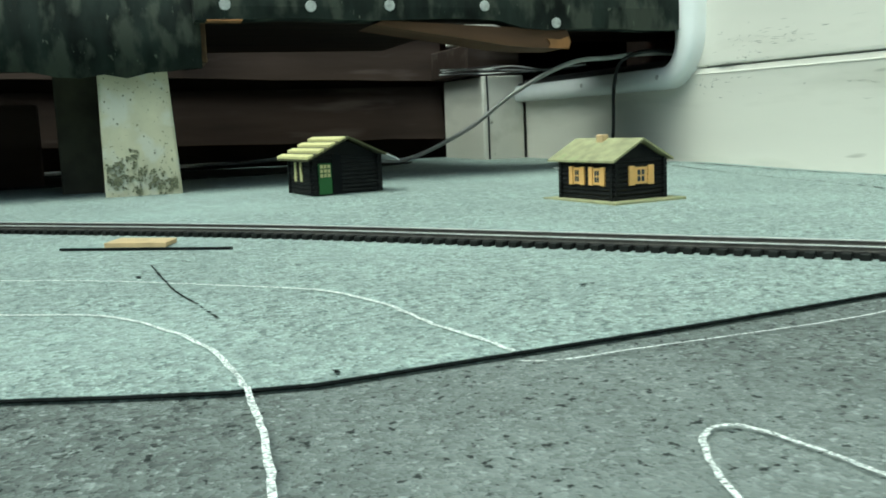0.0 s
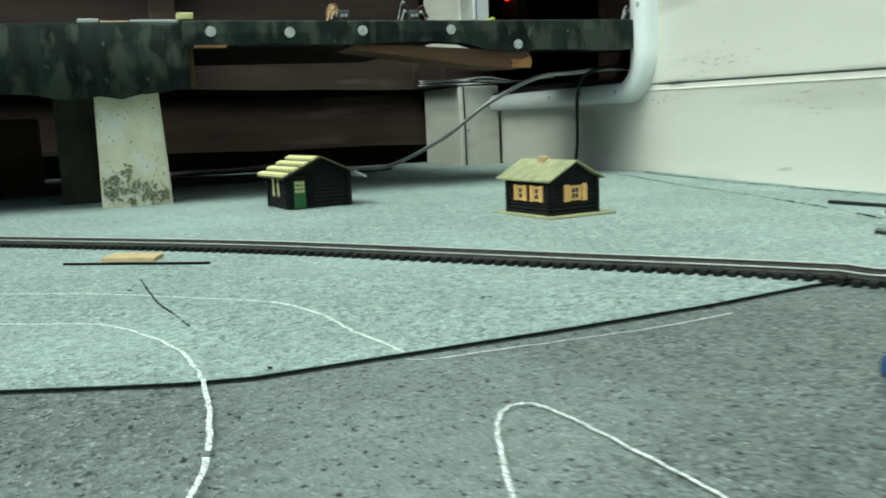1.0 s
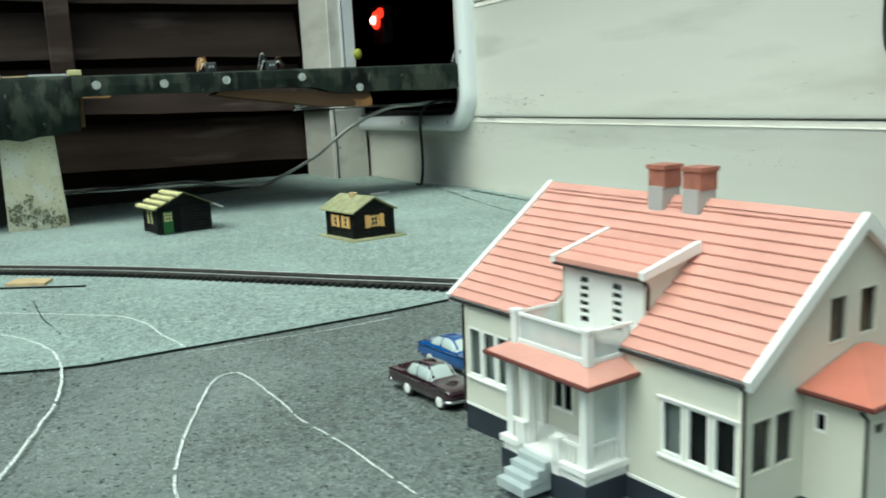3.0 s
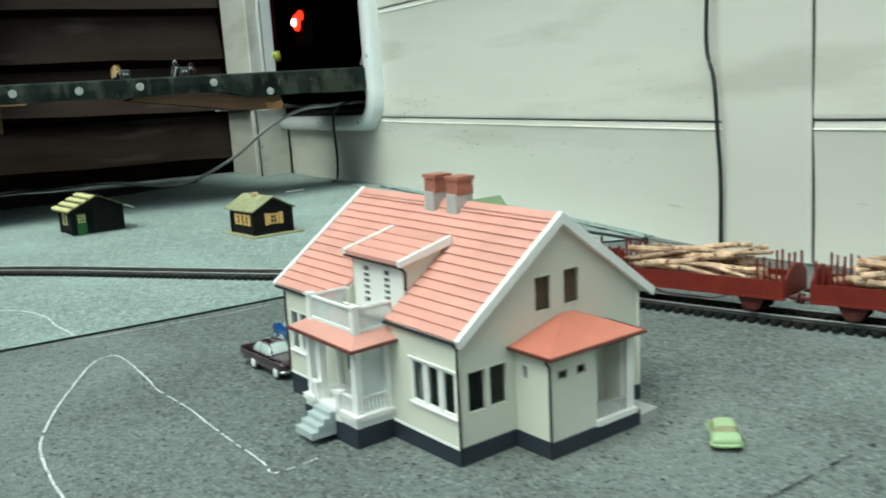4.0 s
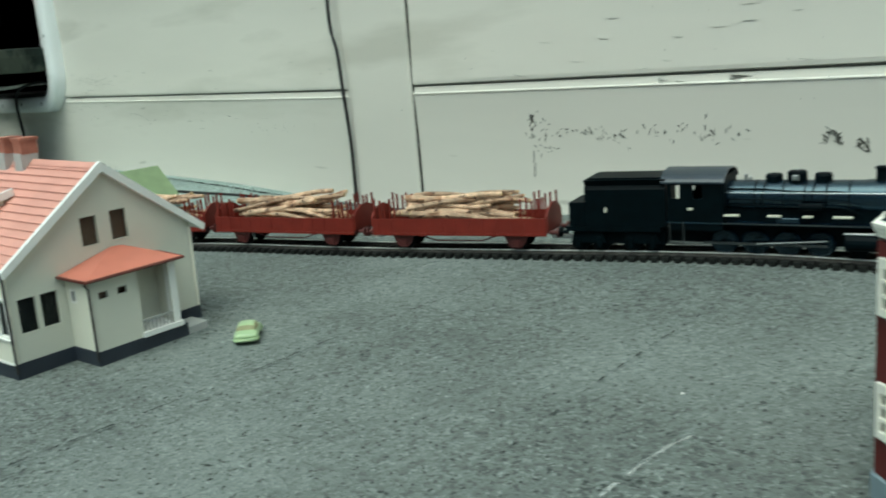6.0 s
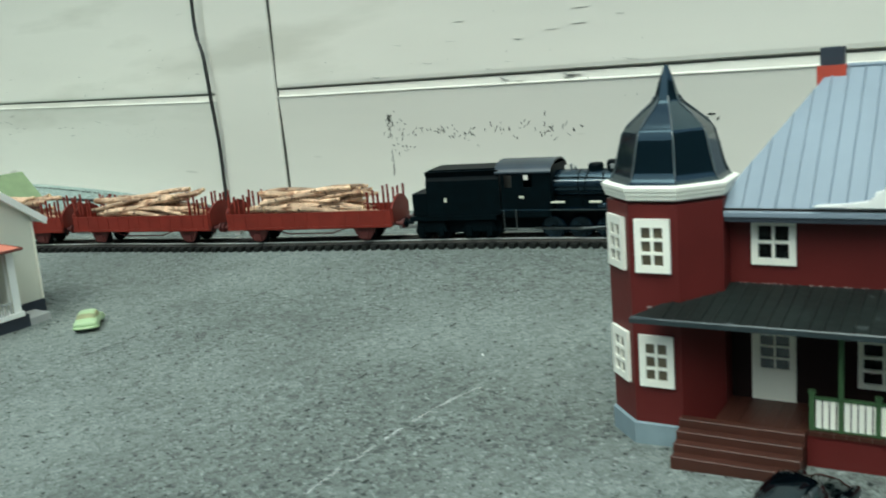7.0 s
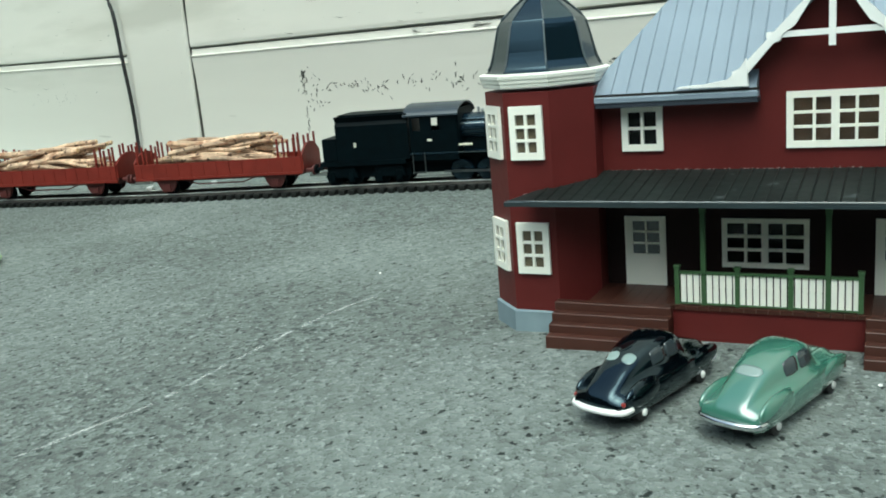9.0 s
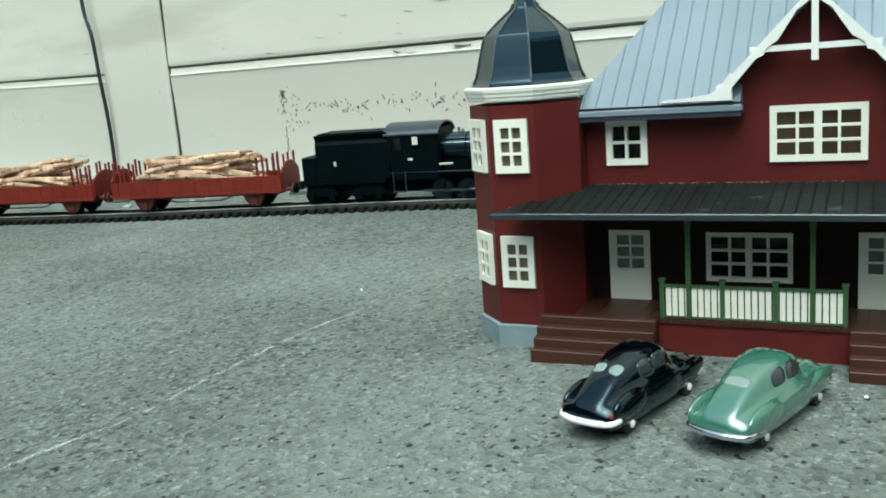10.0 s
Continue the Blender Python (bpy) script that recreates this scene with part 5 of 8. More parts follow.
for k in range(4):
    t0, t1 = k / 4, (k + 1) / 4
    b = B()
    w = 0.0335 - DU + 0.003
    prism(b, [(DU - 0.003 + w * t0, dz1 + 0.0017 + 0.0069 * t0), (DU - 0.003 + w * t1, dz1 + 0.0010 + 0.0069 * t1), (DU - 0.003 + w * t0, dz1 + 0.0006 + 0.0069 * t0)], D0 - 0.0004, D1 + 0.0004, "y")
    part("tile_course", b, M_TILE, dorm)
for v in (D0 - 0.0024, D1 + 0.0004):
    b = B()
    prism(b, [(DU - 0.0034, dz1 - 0.0006), (DU - 0.0034, dz1 + 0.0020), (0.0335, 0.0770), (0.0335, 0.0732)], v, v + 0.0020, "y")
    part("barge_board", b, M_WHITE, dorm)
b = B()
tube(b, [(DU - 0.0032, D0 - 0.001, dz1 - 0.0006), (DU - 0.0032, D1 + 0.001, dz1 - 0.0006)], 0.0006, 6)
part("gutter", b, M_GUTTER, dorm)
b = B()
box(b, -0.0150, DU + 0.001, 0.0460, 0.0852, 0.0432, 0.0441)
part("balcony_floor", b, M_BALCONY, dorm)

# porch with hipped skirt roof and balcony
porch = B()
box(porch, -0.0180, -0.0001, 0.0440, 0.0855, 0.0050, 0.0092)
box(porch, -0.0190, -0.0001, 0.0430, 0.0865, 0.0080, 0.0102)
porch = part("porch", porch, M_WHITE, villa)
for u, v in ((-0.0172, 0.0446), (-0.0172, 0.0812), (-0.0172, 0.0725)):
    b = B()
    box(b, u, u + 0.0034, v, v + 0.0034, 0.0102, 0.0392, 0.0002)
    part("pillar", b, M_WHITE, porch)
for v in (0.0440, 0.0826):
    b = B()
    box(b, -0.0024, -0.0004, v, v + 0.0022, 0.0102, 0.0392)
    part("pillar", b, M_WHITE, porch)
b = B()
box(b, -0.0136, -0.0026, 0.0456, 0.0459, 0.0108, 0.0388)
part("side_pane", b, M_PANEL_CLEAR, porch, "hazy clear plastic side pane").visible_shadow = False
b = B()
box(b, -0.0138, -0.0024, 0.0450, 0.0462, 0.0166, 0.0174)
rail = part("handrail", b, M_WHITE, porch)
for k in range(6):
    b = B()
    box(b, -0.0130 + 0.0018 * k, -0.0123 + 0.0018 * k, 0.0452, 0.0460, 0.0102, 0.0166)
    part("baluster", b, M_WHITE, rail)
for r0, r1, p0, dp in ((0.0475, 0.0560, 0.0480, 0.0022), (0.0745, 0.0812, 0.0748, 0.0020)):
    b = B()
    box(b, -0.0174, -0.0164, r0, r1, 0.0165, 0.0176)
    rail = part("handrail", b, M_WHITE, porch)
    for k in range(4):
        b = B()
        box(b, -0.0173, -0.0165, p0 + dp * k, p0 + 0.0008 + dp * k, 0.0102, 0.0165)
        part("baluster", b, M_WHITE, rail)
for v in (0.0566, 0.0740):
    b = B()
    box(b, -0.0190, -0.0160, v - 0.0010, v + 0.0026, 0.0050, 0.0170)
    box(b, -0.0194, -0.0156, v - 0.0014, v + 0.0030, 0.0168, 0.0181)
    part("newel", b, M_WHITE, porch)
b = B()
p = [(-0.0218, 0.0388, 0.0397), (-0.0218, 0.0898, 0.0403), (0.0, 0.0898, 0.0408), (0.0, 0.0388, 0.0402)]
q = [(-0.0158, 0.0448, 0.0440), (-0.0158, 0.0824, 0.0443), (0.0, 0.0824, 0.0443), (0.0, 0.0448, 0.0440)]
pv, qv = [b.verts.new(x) for x in p], [b.verts.new(x) for x in q]
b.faces.new(pv[::-1])
b.faces.new(qv)
for k in range(4):
    b.faces.new((pv[k], pv[(k + 1) % 4], qv[(k + 1) % 4], qv[k]))
part("skirt_roof", b, M_TILE, porch)
b = B()
tube(b, [(0.0, 0.0386, 0.0397), (-0.0220, 0.0386, 0.0392), (-0.0220, 0.0900, 0.0398), (0.0, 0.0900, 0.0402)], 0.0008, 6)
part("gutter", b, M_TILE_EDGE, porch, "dark red gutter")
b = B()
box(b, -0.0205, -0.0002, 0.0398, 0.0888, 0.0384, 0.0394)
part("porch_ceiling", b, M_WHITE, porch)
for u, v in ((-0.0166, 0.0442), (-0.0166, 0.0790)):
    b = B()
    box(b, u, u + 0.0030, v, v + 0.0030, 0.0436, 0.0548, 0.0002)
    box(b, u - 0.0004, u + 0.0034, v - 0.0004, v + 0.0034, 0.0545, 0.0555)
    part("balcony_post", b, M_WHITE, porch)
for z0, z1 in ((0.0442, 0.0456), (0.0537, 0.0546)):
    for q in ((-0.0158, -0.0144, 0.0472, 0.0790), (-0.0136, 0.004, 0.0450, 0.0460), (-0.0136, 0.004, 0.0803, 0.0813)):
        b = B()
        box(b, *q, z0, z1)
        part("balcony_rail", b, M_WHITE, porch)
for q in ((-0.0152, -0.0149, 0.0472, 0.0790), (-0.0136, 0.003, 0.0454, 0.0457), (-0.0136, 0.003, 0.0806, 0.0809)):
    b = B()
    box(b, *q, 0.0456, 0.0537)
    part("balcony_panel", b, M_PANEL_CLEAR, porch, "hazy clear plastic balcony panel").visible_shadow = False
for k in range(4):
    b = B()
    box(b, -0.0306 + 0.0030 * k, -0.0188, 0.0596, 0.0736, 0.0022 * k - 0.001, 0.0022 * (k + 1), 0.0001)
    part("step", b, M_STEP, porch, "pale blue-grey step")

# annex on the gable side, partly an open loggia
AX, AT = 0.0742, 0.0396
bm = B()
holed_wall(bm, "y", -0.0200, -0.0186, 0.0281, AX, 0.0050, AT, [(0.0316, 0.0372, 0.0285, 0.0328), (0.0416, 0.0474, 0.0285, 0.0328), (0.0530, AX - 0.0040, 0.0062, AT - 0.0020)])
annex = part("annex", bm, M_CREAM, villa)
for q in ((0.0282, 0.0296, -0.0185, -0.0002), ):
    bm = B()
    holed_wall(bm, "x", 0.0282, 0.0296, -0.0185, -0.0002, 0.0050, AT, [(-0.0080, -0.0038, 0.0268, 0.0332)])
    part("annex_wall", bm, M_CREAM, annex)
for q in ((0.0505, 0.0516, -0.0185, -0.0002), (0.0517, AX - 0.0001, -0.0060, -0.0050), (AX - 0.0012, AX - 0.0001, -0.0164, -0.0061)):
    bm = B()
    box(bm, *q, 0.0050, AT)
    part("annex_wall", bm, M_CREAM, annex)
for a in (0.0316, 0.0416):
    window(annex, "y", -0.0196, -1, a, a + 0.0057, 0.0285, 0.0328, 1, 1, 0.0005, 0.0003, M_CREAM, M_BROWN_ROOM)
window(annex, "x", 0.0286, -1, -0.0080, -0.0038, 0.0268, 0.0332, 1, 1, 0.0007, 0.0003, M_WHITE, M_DARK_ROOM)
b = B()
box(b, 0.0520, AX + 0.0010, -0.0212, -0.0184, 0.0048, 0.0072)
part("loggia_sill", b, M_WHITE, annex)
b = B()
box(b, AX - 0.0040, AX, -0.0203, -0.0165, 0.0072, AT)
part("pillar", b, M_WHITE, annex)
b = B()
box(b, 0.0532, AX - 0.0042, -0.0198, -0.0192, 0.0124, 0.0132)
rail = part("handrail", b, M_GREY, annex)
for k in range(8):
    b = B()
    box(b, 0.0540 + 0.0021 * k, 0.0546 + 0.0021 * k, -0.0197, -0.0193, 0.0072, 0.0124)
    part("baluster", b, M_GREY, rail)
b = B()
box(b, 0.0517, AX - 0.0001, -0.0185, -0.0061, 0.0050, 0.0070)
part("loggia_floor", b, M_WHITE, annex)
b = B()
ez_ = AT
p = [(0.0248, -0.0236, ez_), (AX + 0.0030, -0.0236, ez_), (AX + 0.0050, -0.0002, ez_), (0.0248, -0.0002, ez_)]
q = [(0.0535, -0.0006, 0.0474), (0.0600, -0.0006, 0.0470)]
pv, qv = [b.verts.new(x) for x in p], [b.verts.new(x) for x in q]
b.faces.new(pv)
for f in ((pv[0], pv[1], qv[1], qv[0]), (pv[1], pv[2], qv[1]), (pv[3], pv[0], qv[0]), (pv[2], pv[3], qv[0], qv[1])):
    b.faces.new(f)
part("annex_roof", b, M_TILE_DARK, annex)
b = B()
tube(b, [(0.0246, -0.0004, ez_ - 0.0004), (0.0246, -0.0238, ez_ - 0.0004), (AX + 0.0032, -0.0238, ez_ - 0.0004), (AX + 0.0052, -0.0004, ez_ - 0.0004)], 0.0008, 6)
part("gutter", b, M_TILE_EDGE, annex)
b = B()
prism(b, [(AX + 0.0004, -0.0205), (0.0905, -0.0190), (0.0905, -0.006), (AX + 0.0004, -0.006)], -0.004, 0.0022, "z")
part("side_step", b, M_GREY, annex)

# ---------------------------------------------------------------- maroon station with the octagonal tower
# local axes: x into the building from its front, y along the front (towards the tower), z up
station = thing("station", pose(0.4935, -0.630, 0.0058, 0, 0, TH), "maroon model railway station with octagonal tower, verandah and blue-grey roof", "model station")
SL = -0.125
bm = B()
s_holes = [(-0.0208, -0.0092, 0.0480, 0.0607), (-0.0764, -0.0530, 0.0480, 0.0626), (-0.0207, -0.0089, 0.0090, 0.0293), (-0.0587, -0.0362, 0.0152, 0.0290), (-0.0864, -0.0746, 0.0090, 0.0293),
           (-0.1150, -0.1034, 0.0480, 0.0607)]
holed_wall(bm, "x", 0.0, 0.0016, SL, 0.0, 0.0404, 0.0640, [h for h in s_holes if h[2] > 0.0404])
part("front_wall", bm, M_MAROON, station)
# verandah shade put into the colour: black-brown below its roof, maroon above
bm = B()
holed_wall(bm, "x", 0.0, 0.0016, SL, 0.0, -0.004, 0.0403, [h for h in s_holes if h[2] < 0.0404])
part("verandah_back_wall", bm, M_VERANDAH_SHADE, station, "back wall of the verandah, shade put into its black-brown colour")
bm = B()
prism(bm, [(-0.0440, 0.0640), (-0.0840, 0.0640), (-0.0840, 0.0700), (-0.0640, 0.0895), (-0.0440, 0.0700)], 0.0, 0.0016, "x")
part("front_gable", bm, M_MAROON, station)
for q in ((0.0660, 0.0676, SL, 0.0), (0.0017, 0.0659, -0.0016, 0.0), (0.0017, 0.0659, SL, SL + 0.0016)):
    bm = B()
    box(bm, *q, -0.004, 0.0640)
    part("outer_wall", bm, M_MAROON, station)
bm = B()
box(bm, 0.002, 0.0655, SL + 0.002, -0.002, 0.0405, 0.0415)
part("inner_floor", bm, M_DARK_ROOM, station)
window(station, "x", -0.0002, -1, -0.0208, -0.0092, 0.0480, 0.0607, 2, 2, 0.0018, 0.0008, M_IVORY, M_DARK_ROOM)
window(station, "x", -0.0002, -1, -0.1150, -0.1034, 0.0480, 0.0607, 2, 2, 0.0018, 0.0008, M_IVORY, M_DARK_ROOM)
window(station, "x", -0.0002, -1, -0.0764, -0.0530, 0.0480, 0.0626, 4, 3, 0.0017, 0.0007, M_IVORY, M_BROWN_ROOM, split=0.0006)
window(station, "x", -0.0002, -1, -0.0587, -0.0362, 0.0152, 0.0290, 4, 3, 0.0013, 0.0007, M_SHADE_WHITE, M_DARK_ROOM, split=0.0005)
for a in (-0.0207, -0.0864):
    b = B()
    holes = [(a + 0.0018 + 0.0041 * i, a + 0.0018 + 0.0041 * i + 0.0036, 0.0183 + 0.0034 * j, 0.0183 + 0.0034 * j + 0.0028) for i in range(2) for j in range(3)]
    holed_wall(b, "x", -0.0006, 0.0004, a, a + 0.0118, 0.0090, 0.0293, holes)
    dr = part("door", b, M_SHADE_WHITE, station, "ivory door with six small panes")
    b = B()
    box(b, 0.0, 0.0002, a + 0.001, a + 0.0108, 0.0180, 0.0286)
    part("pane", b, M_CAR_GLASS, dr)

# main roof, half-hipped at the tower end, with standing seams
RU, RZT = 0.034, 0.0985
b = B()
y0, y1, yr0, yr1 = 0.0005, SL - 0.004, -0.0250, SL - 0.004
v = [b.verts.new(x) for x in ((-0.0055, y0, 0.0640), (-0.0055, y1, 0.0640), (RU, yr0, RZT), (RU, yr1, RZT), (0.0735, y0, 0.0640), (0.0735, y1, 0.0640),
                              (-0.0055, -0.0462, 0.0640), (0.0018, -0.0462, 0.07038), (0.0018, -0.0818, 0.07038), (-0.0055, -0.0818, 0.0640), (0.0018, -0.0462, 0.0640), (0.0018, -0.0818, 0.0640))]
for f in ((0, 6, 7, 8, 9, 1, 3, 2), (4, 2, 3, 5), (0, 2, 4), (1, 5, 3), (0, 4, 5, 1, 9, 11, 10, 6), (6, 10, 7), (7, 10, 11, 8), (8, 11, 9)):
    b.faces.new([v[i] for i in f])
roof = part("roof", b, M_BLUE_ROOF, station)
for k in range(28):
    y = -0.0035 - 0.0043 * k
    if y < y1:
        break
    t1 = 1.0 if y < yr0 else max(0.05, (y0 - y) / (y0 - yr0))
    if -0.0840 < y < -0.0440:
        t0 = min(0.98, 0.10 + 0.73 * (1 - abs(y + 0.064) / 0.020))
    else:
        t0 = 0.0
    p0 = Vector((-0.0055, y, 0.0640)).lerp(Vector((RU, y, RZT)), t0)
    p1 = Vector((-0.0055, y, 0.0640)).lerp(Vector((RU, y, RZT)), t1)
    nrm = Vector((-0.66, 0, 0.75))
    b = B()
    tube(b, [p0 + nrm * 0.0001, p1 + nrm * 0.0001], 0.00028, 4)
    part("seam", b, M_BLUE_ROOF, roof)
for q in ((-0.0062, -0.0030, -0.0468, 0.0004, 0.0622, 0.0650), (-0.0062, -0.0030, y1, -0.0812, 0.0622, 0.0650)):
    b = B()
    x0, x1, a0, a1, q0, q1 = q
    box(b, x0, x1, a0, a1, q0 - 0.0002, q1 - 0.0012, 0.0003)
    part("eave", b, M_BLUE_ROOF, roof)
    # this black strip carries the shadow line above the fascia
    b = B()
    box(b, x0 + 0.0005, x1, a0, a1, q1 - 0.0011, q1 - 0.0005)
    part("gutter_line", b, M_GUTTER, roof, "black strip painted in as the shadow between roof sheet and fascia")
for q in ((-0.0058, -0.0001, -0.0466, -0.0002, 0.0608, 0.0619), ):
    b = B()
    box(b, *q)
    part("soffit", b, M_PLINTH, roof)
b = B()
tube(b, [(RU, yr0, RZT), (RU, yr1, RZT)], 0.0008, 6)
part("ridge_cap", b, M_BLUE_DARK, roof)
# cross gable roof over the wide window
for s in (-1, 1):
    b = B()
    yc = -0.0640
    prof = [(yc, 0.0912), (yc + s * 0.0215, 0.0690), (yc + s * 0.0215, 0.0674), (yc, 0.0897)]
    prism(b, prof, -0.0045, 0.030, "x")
    part("gable_roof", b, M_BLUE_ROOF, roof)
    b = B()
    pts = [(0.0, 0.0918), (0.0215, 0.0696), (0.0235, 0.0688), (0.0238, 0.0668), (0.0205, 0.0672), (0.0150, 0.0735), (0.0135, 0.0752), (0.0120, 0.0757), (0.0112, 0.0775), (0.0085, 0.0792), (0.0060, 0.0830), (0.0040, 0.0862), (0.0, 0.0890)]
    prism(b, [(yc + s * a, z) for a, z in pts], -0.0062, -0.0046, "x")
    part("barge_board", b, M_WHITE, roof, "white carved barge board")
b = B()
box(b, -0.0058, -0.0048, -0.0792, -0.0488, 0.0765, 0.0780)
box(b, -0.0062, -0.0046, -0.0650, -0.0634, 0.0738, 0.0905)
part("gable_cross", b, M_WHITE, roof)
b = B()
prism(b, [(-0.0445, 0.0650), (-0.0440, 0.0720), (-0.0420, 0.0690), (-0.0390, 0.0668), (-0.0330, 0.0659), (-0.0270, 0.0656), (-0.0260, 0.0652)], -0.0068, -0.0050, "x")
part("snow_board", b, M_WHITE, roof, "white flashing sweeping down to the eave")
b = B()
box(b, RU - 0.0030, RU + 0.0044, -0.0286, -0.0209, 0.0880, 0.0990)
ch = part("chimney", b, mat("orange_red_brick", (0.42, 0.055, 0.03), 0.7, vary=0.12, scale=300), station)
b = B()
box(b, RU - 0.0022, RU + 0.0036, -0.0278, -0.0217, 0.0990, 0.1040)
part("chimney_pot", b, M_PLINTH, ch)

# tower
TC, AP = (0.0002, 0.0131), 0.0164


def octo(bm, prof):
    lathe(bm, [(r / math.cos(math.pi / 8), z) for r, z in prof], (TC[0], TC[1], 0), "z", 8, math.pi / 8)


b = B()
octo(b, [(AP, 0.0030), (AP, 0.0672)])
tower = part("tower", b, M_MAROON, station)
b = B()
octo(b, [(AP + 0.0008, -0.005), (AP + 0.0008, 0.0040), (AP + 0.0002, 0.0044)])
part("stone_base", b, M_STONE, tower, "blue-grey stone base")
b = B()
octo(b, [(AP + 0.0001, 0.0682), (AP + 0.0004, 0.0686), (AP + 0.0005, 0.0693), (AP + 0.0008, 0.0697), (AP + 0.0009, 0.0704), (AP + 0.0012, 0.0709), (AP + 0.0013, 0.0718), (AP + 0.0003, 0.0723)])
part("cornice", b, M_IVORY, tower, "ivory cornice under the dome")
b = B()
DOME = [(AP * 0.985, 0.0722), (AP * 0.915, 0.0731), (AP * 0.868, 0.0745), (AP * 0.828, 0.0768), (AP * 0.711, 0.0850), (AP * 0.630, 0.0872), (AP * 0.432, 0.0904), (AP * 0.239, 0.0932), (AP * 0.190, 0.0949), (AP * 0.120, 0.0989), (AP * 0.030, 0.1034)]
octo(b, [(p.x, p.y) for p in spline([(r, z, 0) for r, z in DOME], 6)])
part("dome", b, M_SLATE, tower, "glossy dark slate onion dome")
# ribs paler than the dome: the edge highlights are put into their colour
for k in range(8):
    a = math.pi / 8 + k * math.pi / 4
    b = B()
    prof = [(r + 0.0001, z + 0.0001) for r, z in DOME[1:9]]
    tube(b, [(TC[0] + r / math.cos(math.pi / 8) * math.cos(a), TC[1] + r / math.cos(math.pi / 8) * math.sin(a), z) for r, z in prof], 0.00025, 5)
    part("dome_rib", b, M_DOME_RIB, tower)
for a, names in ((180, 1), (135, 1), (225, 0)):
    if not names:
        continue
    for z0, z1 in ((0.0485, 0.0634), (0.0156, 0.0305)):
        holder = B()
        w = 0.0049
        fr = 0.0015
        holes = []
        for i in range(2):
            for j in range(3):
                x0 = -w + 0.0019 + i * (w - 0.0015)
                q0 = z0 + 0.0020 + j * 0.0038
                holes.append((x0, x0 + w - 0.0023, q0, q0 + 0.0030))
        holed_wall(holder, "x", -AP - 0.0012, -AP - 0.0001, -w, w, z0, z1, holes)
        rot = Matrix.Translation((TC[0], TC[1], 0)) @ Matrix.Rotation(radians(a - 180), 4, "Z")
        bmesh.ops.transform(holder, matrix=rot, verts=holder.verts)
        wf = part("window", holder, M_IVORY, tower)
        g = B()
        box(g, -AP - 0.0004, -AP - 0.00015, -w + 0.001, w - 0.001, z0 + 0.001, z1 - 0.001)
        bmesh.ops.transform(g, matrix=rot, verts=g.verts)
        part("pane", g, M_OLIVE_PANE, wf, "dull olive-brown painted pane")

# verandah: floor, steps, roof, posts, railing
b = B()
box(b, -0.0180, -0.0002, -0.1100, -0.0030, -0.004, 0.0078)
ver = part("verandah", b, M_MAROON, station)
board = mesh_of(box(B(), -0.0186, -0.0002, 0.0, 0.00285, 0.0078, 0.0090), "floor_board", M_STEPBROWN)
for k in range(36):
    ob = new("floor_board", board)
    ob.parent = ver
    ob.location = (0, -0.1100 + 0.00297 * k, 0)
for y0s, y1s in ((-0.0265, 0.0060), (-0.1000, -0.0735)):
    for k in range(4):
        b = B()
        z1 = 0.0090 - 0.0024 * k
        box(b, -0.0200 - 0.0029 * (k + 1) + 0.0014, -0.0186, y0s, y1s, -0.004, z1, 0.0002)
        part("step", b, M_STEPBROWN, ver)
b = B()
prism(b, [(-0.0275, 0.0376), (-0.0275, 0.0388), (-0.0002, 0.0426), (-0.0002, 0.0408)], -0.1120, 0.0090, "y")
pr = part("verandah_roof", b, M_PORCH_ROOF, station, "black-green verandah roof")
b = B()
vv = [b.verts.new(x) for x in ((-0.0275, 0.0090, 0.0388), (-0.0275, 0.0090, 0.0376), (-0.0002, 0.0002, 0.0408), (-0.0002, 0.0002, 0.0426), (-0.0255, 0.0170, 0.0384), (-0.0255, 0.0170, 0.0374))]
b.faces.new((vv[0], vv[3], vv[4]))
b.faces.new((vv[1], vv[5], vv[2]))
b.faces.new((vv[0], vv[4], vv[5], vv[1]))
b.faces.new((vv[4], vv[3], vv[2], vv[5]))
part("roof_corner", b, M_PORCH_ROOF, pr)
for k in range(36):
    y = 0.0080 - 0.0033 * k
    b = B()
    tube(b, [(-0.0272, y, 0.0389), (-0.0004, y, 0.0427)], 0.00028, 4)
    part("seam", b, M_PORCH_ROOF, pr)
b = B()
box(b, -0.0282, -0.0272, -0.1120, 0.0165, 0.0374, 0.0386)
part("fascia", b, M_FASCIA, pr)
# thin lip in a paler grey than the roof
b = B()
tube(b, [(-0.0279, -0.1120, 0.0388), (-0.0279, 0.0090, 0.0388), (-0.0258, 0.0168, 0.0384)], 0.0003, 6)
part("worn_edge", b, M_DOME_RIB, pr, "pale grey lip of the roof")
b = B()
rg = random.Random(3)
for k in range(90):
    y, s = rg.uniform(-0.0720, -0.006), rg.uniform(0.00006, 0.0002)
    box(b, -0.0006, -0.00005, y, y + s * 2.4, 0.0424, 0.0424 + s * 2.2)
tagged(part("glue_residue", b, M_GLUE, pr, "crust of dried glue along the joint"), kind="stuff")
b = B()
for k in range(26):
    y, s = rg.uniform(0.004, 0.0155), rg.uniform(0.00008, 0.00025)
    box(b, -0.0172 - s, -0.0162, y, y + 2 * s, 0.0385 + 0.25 * (0.0155 - y) * 0.3, 0.0385 + 0.25 * (0.0155 - y) * 0.3 + s)
tagged(part("glue_residue", b, M_GLUE, pr), kind="stuff")
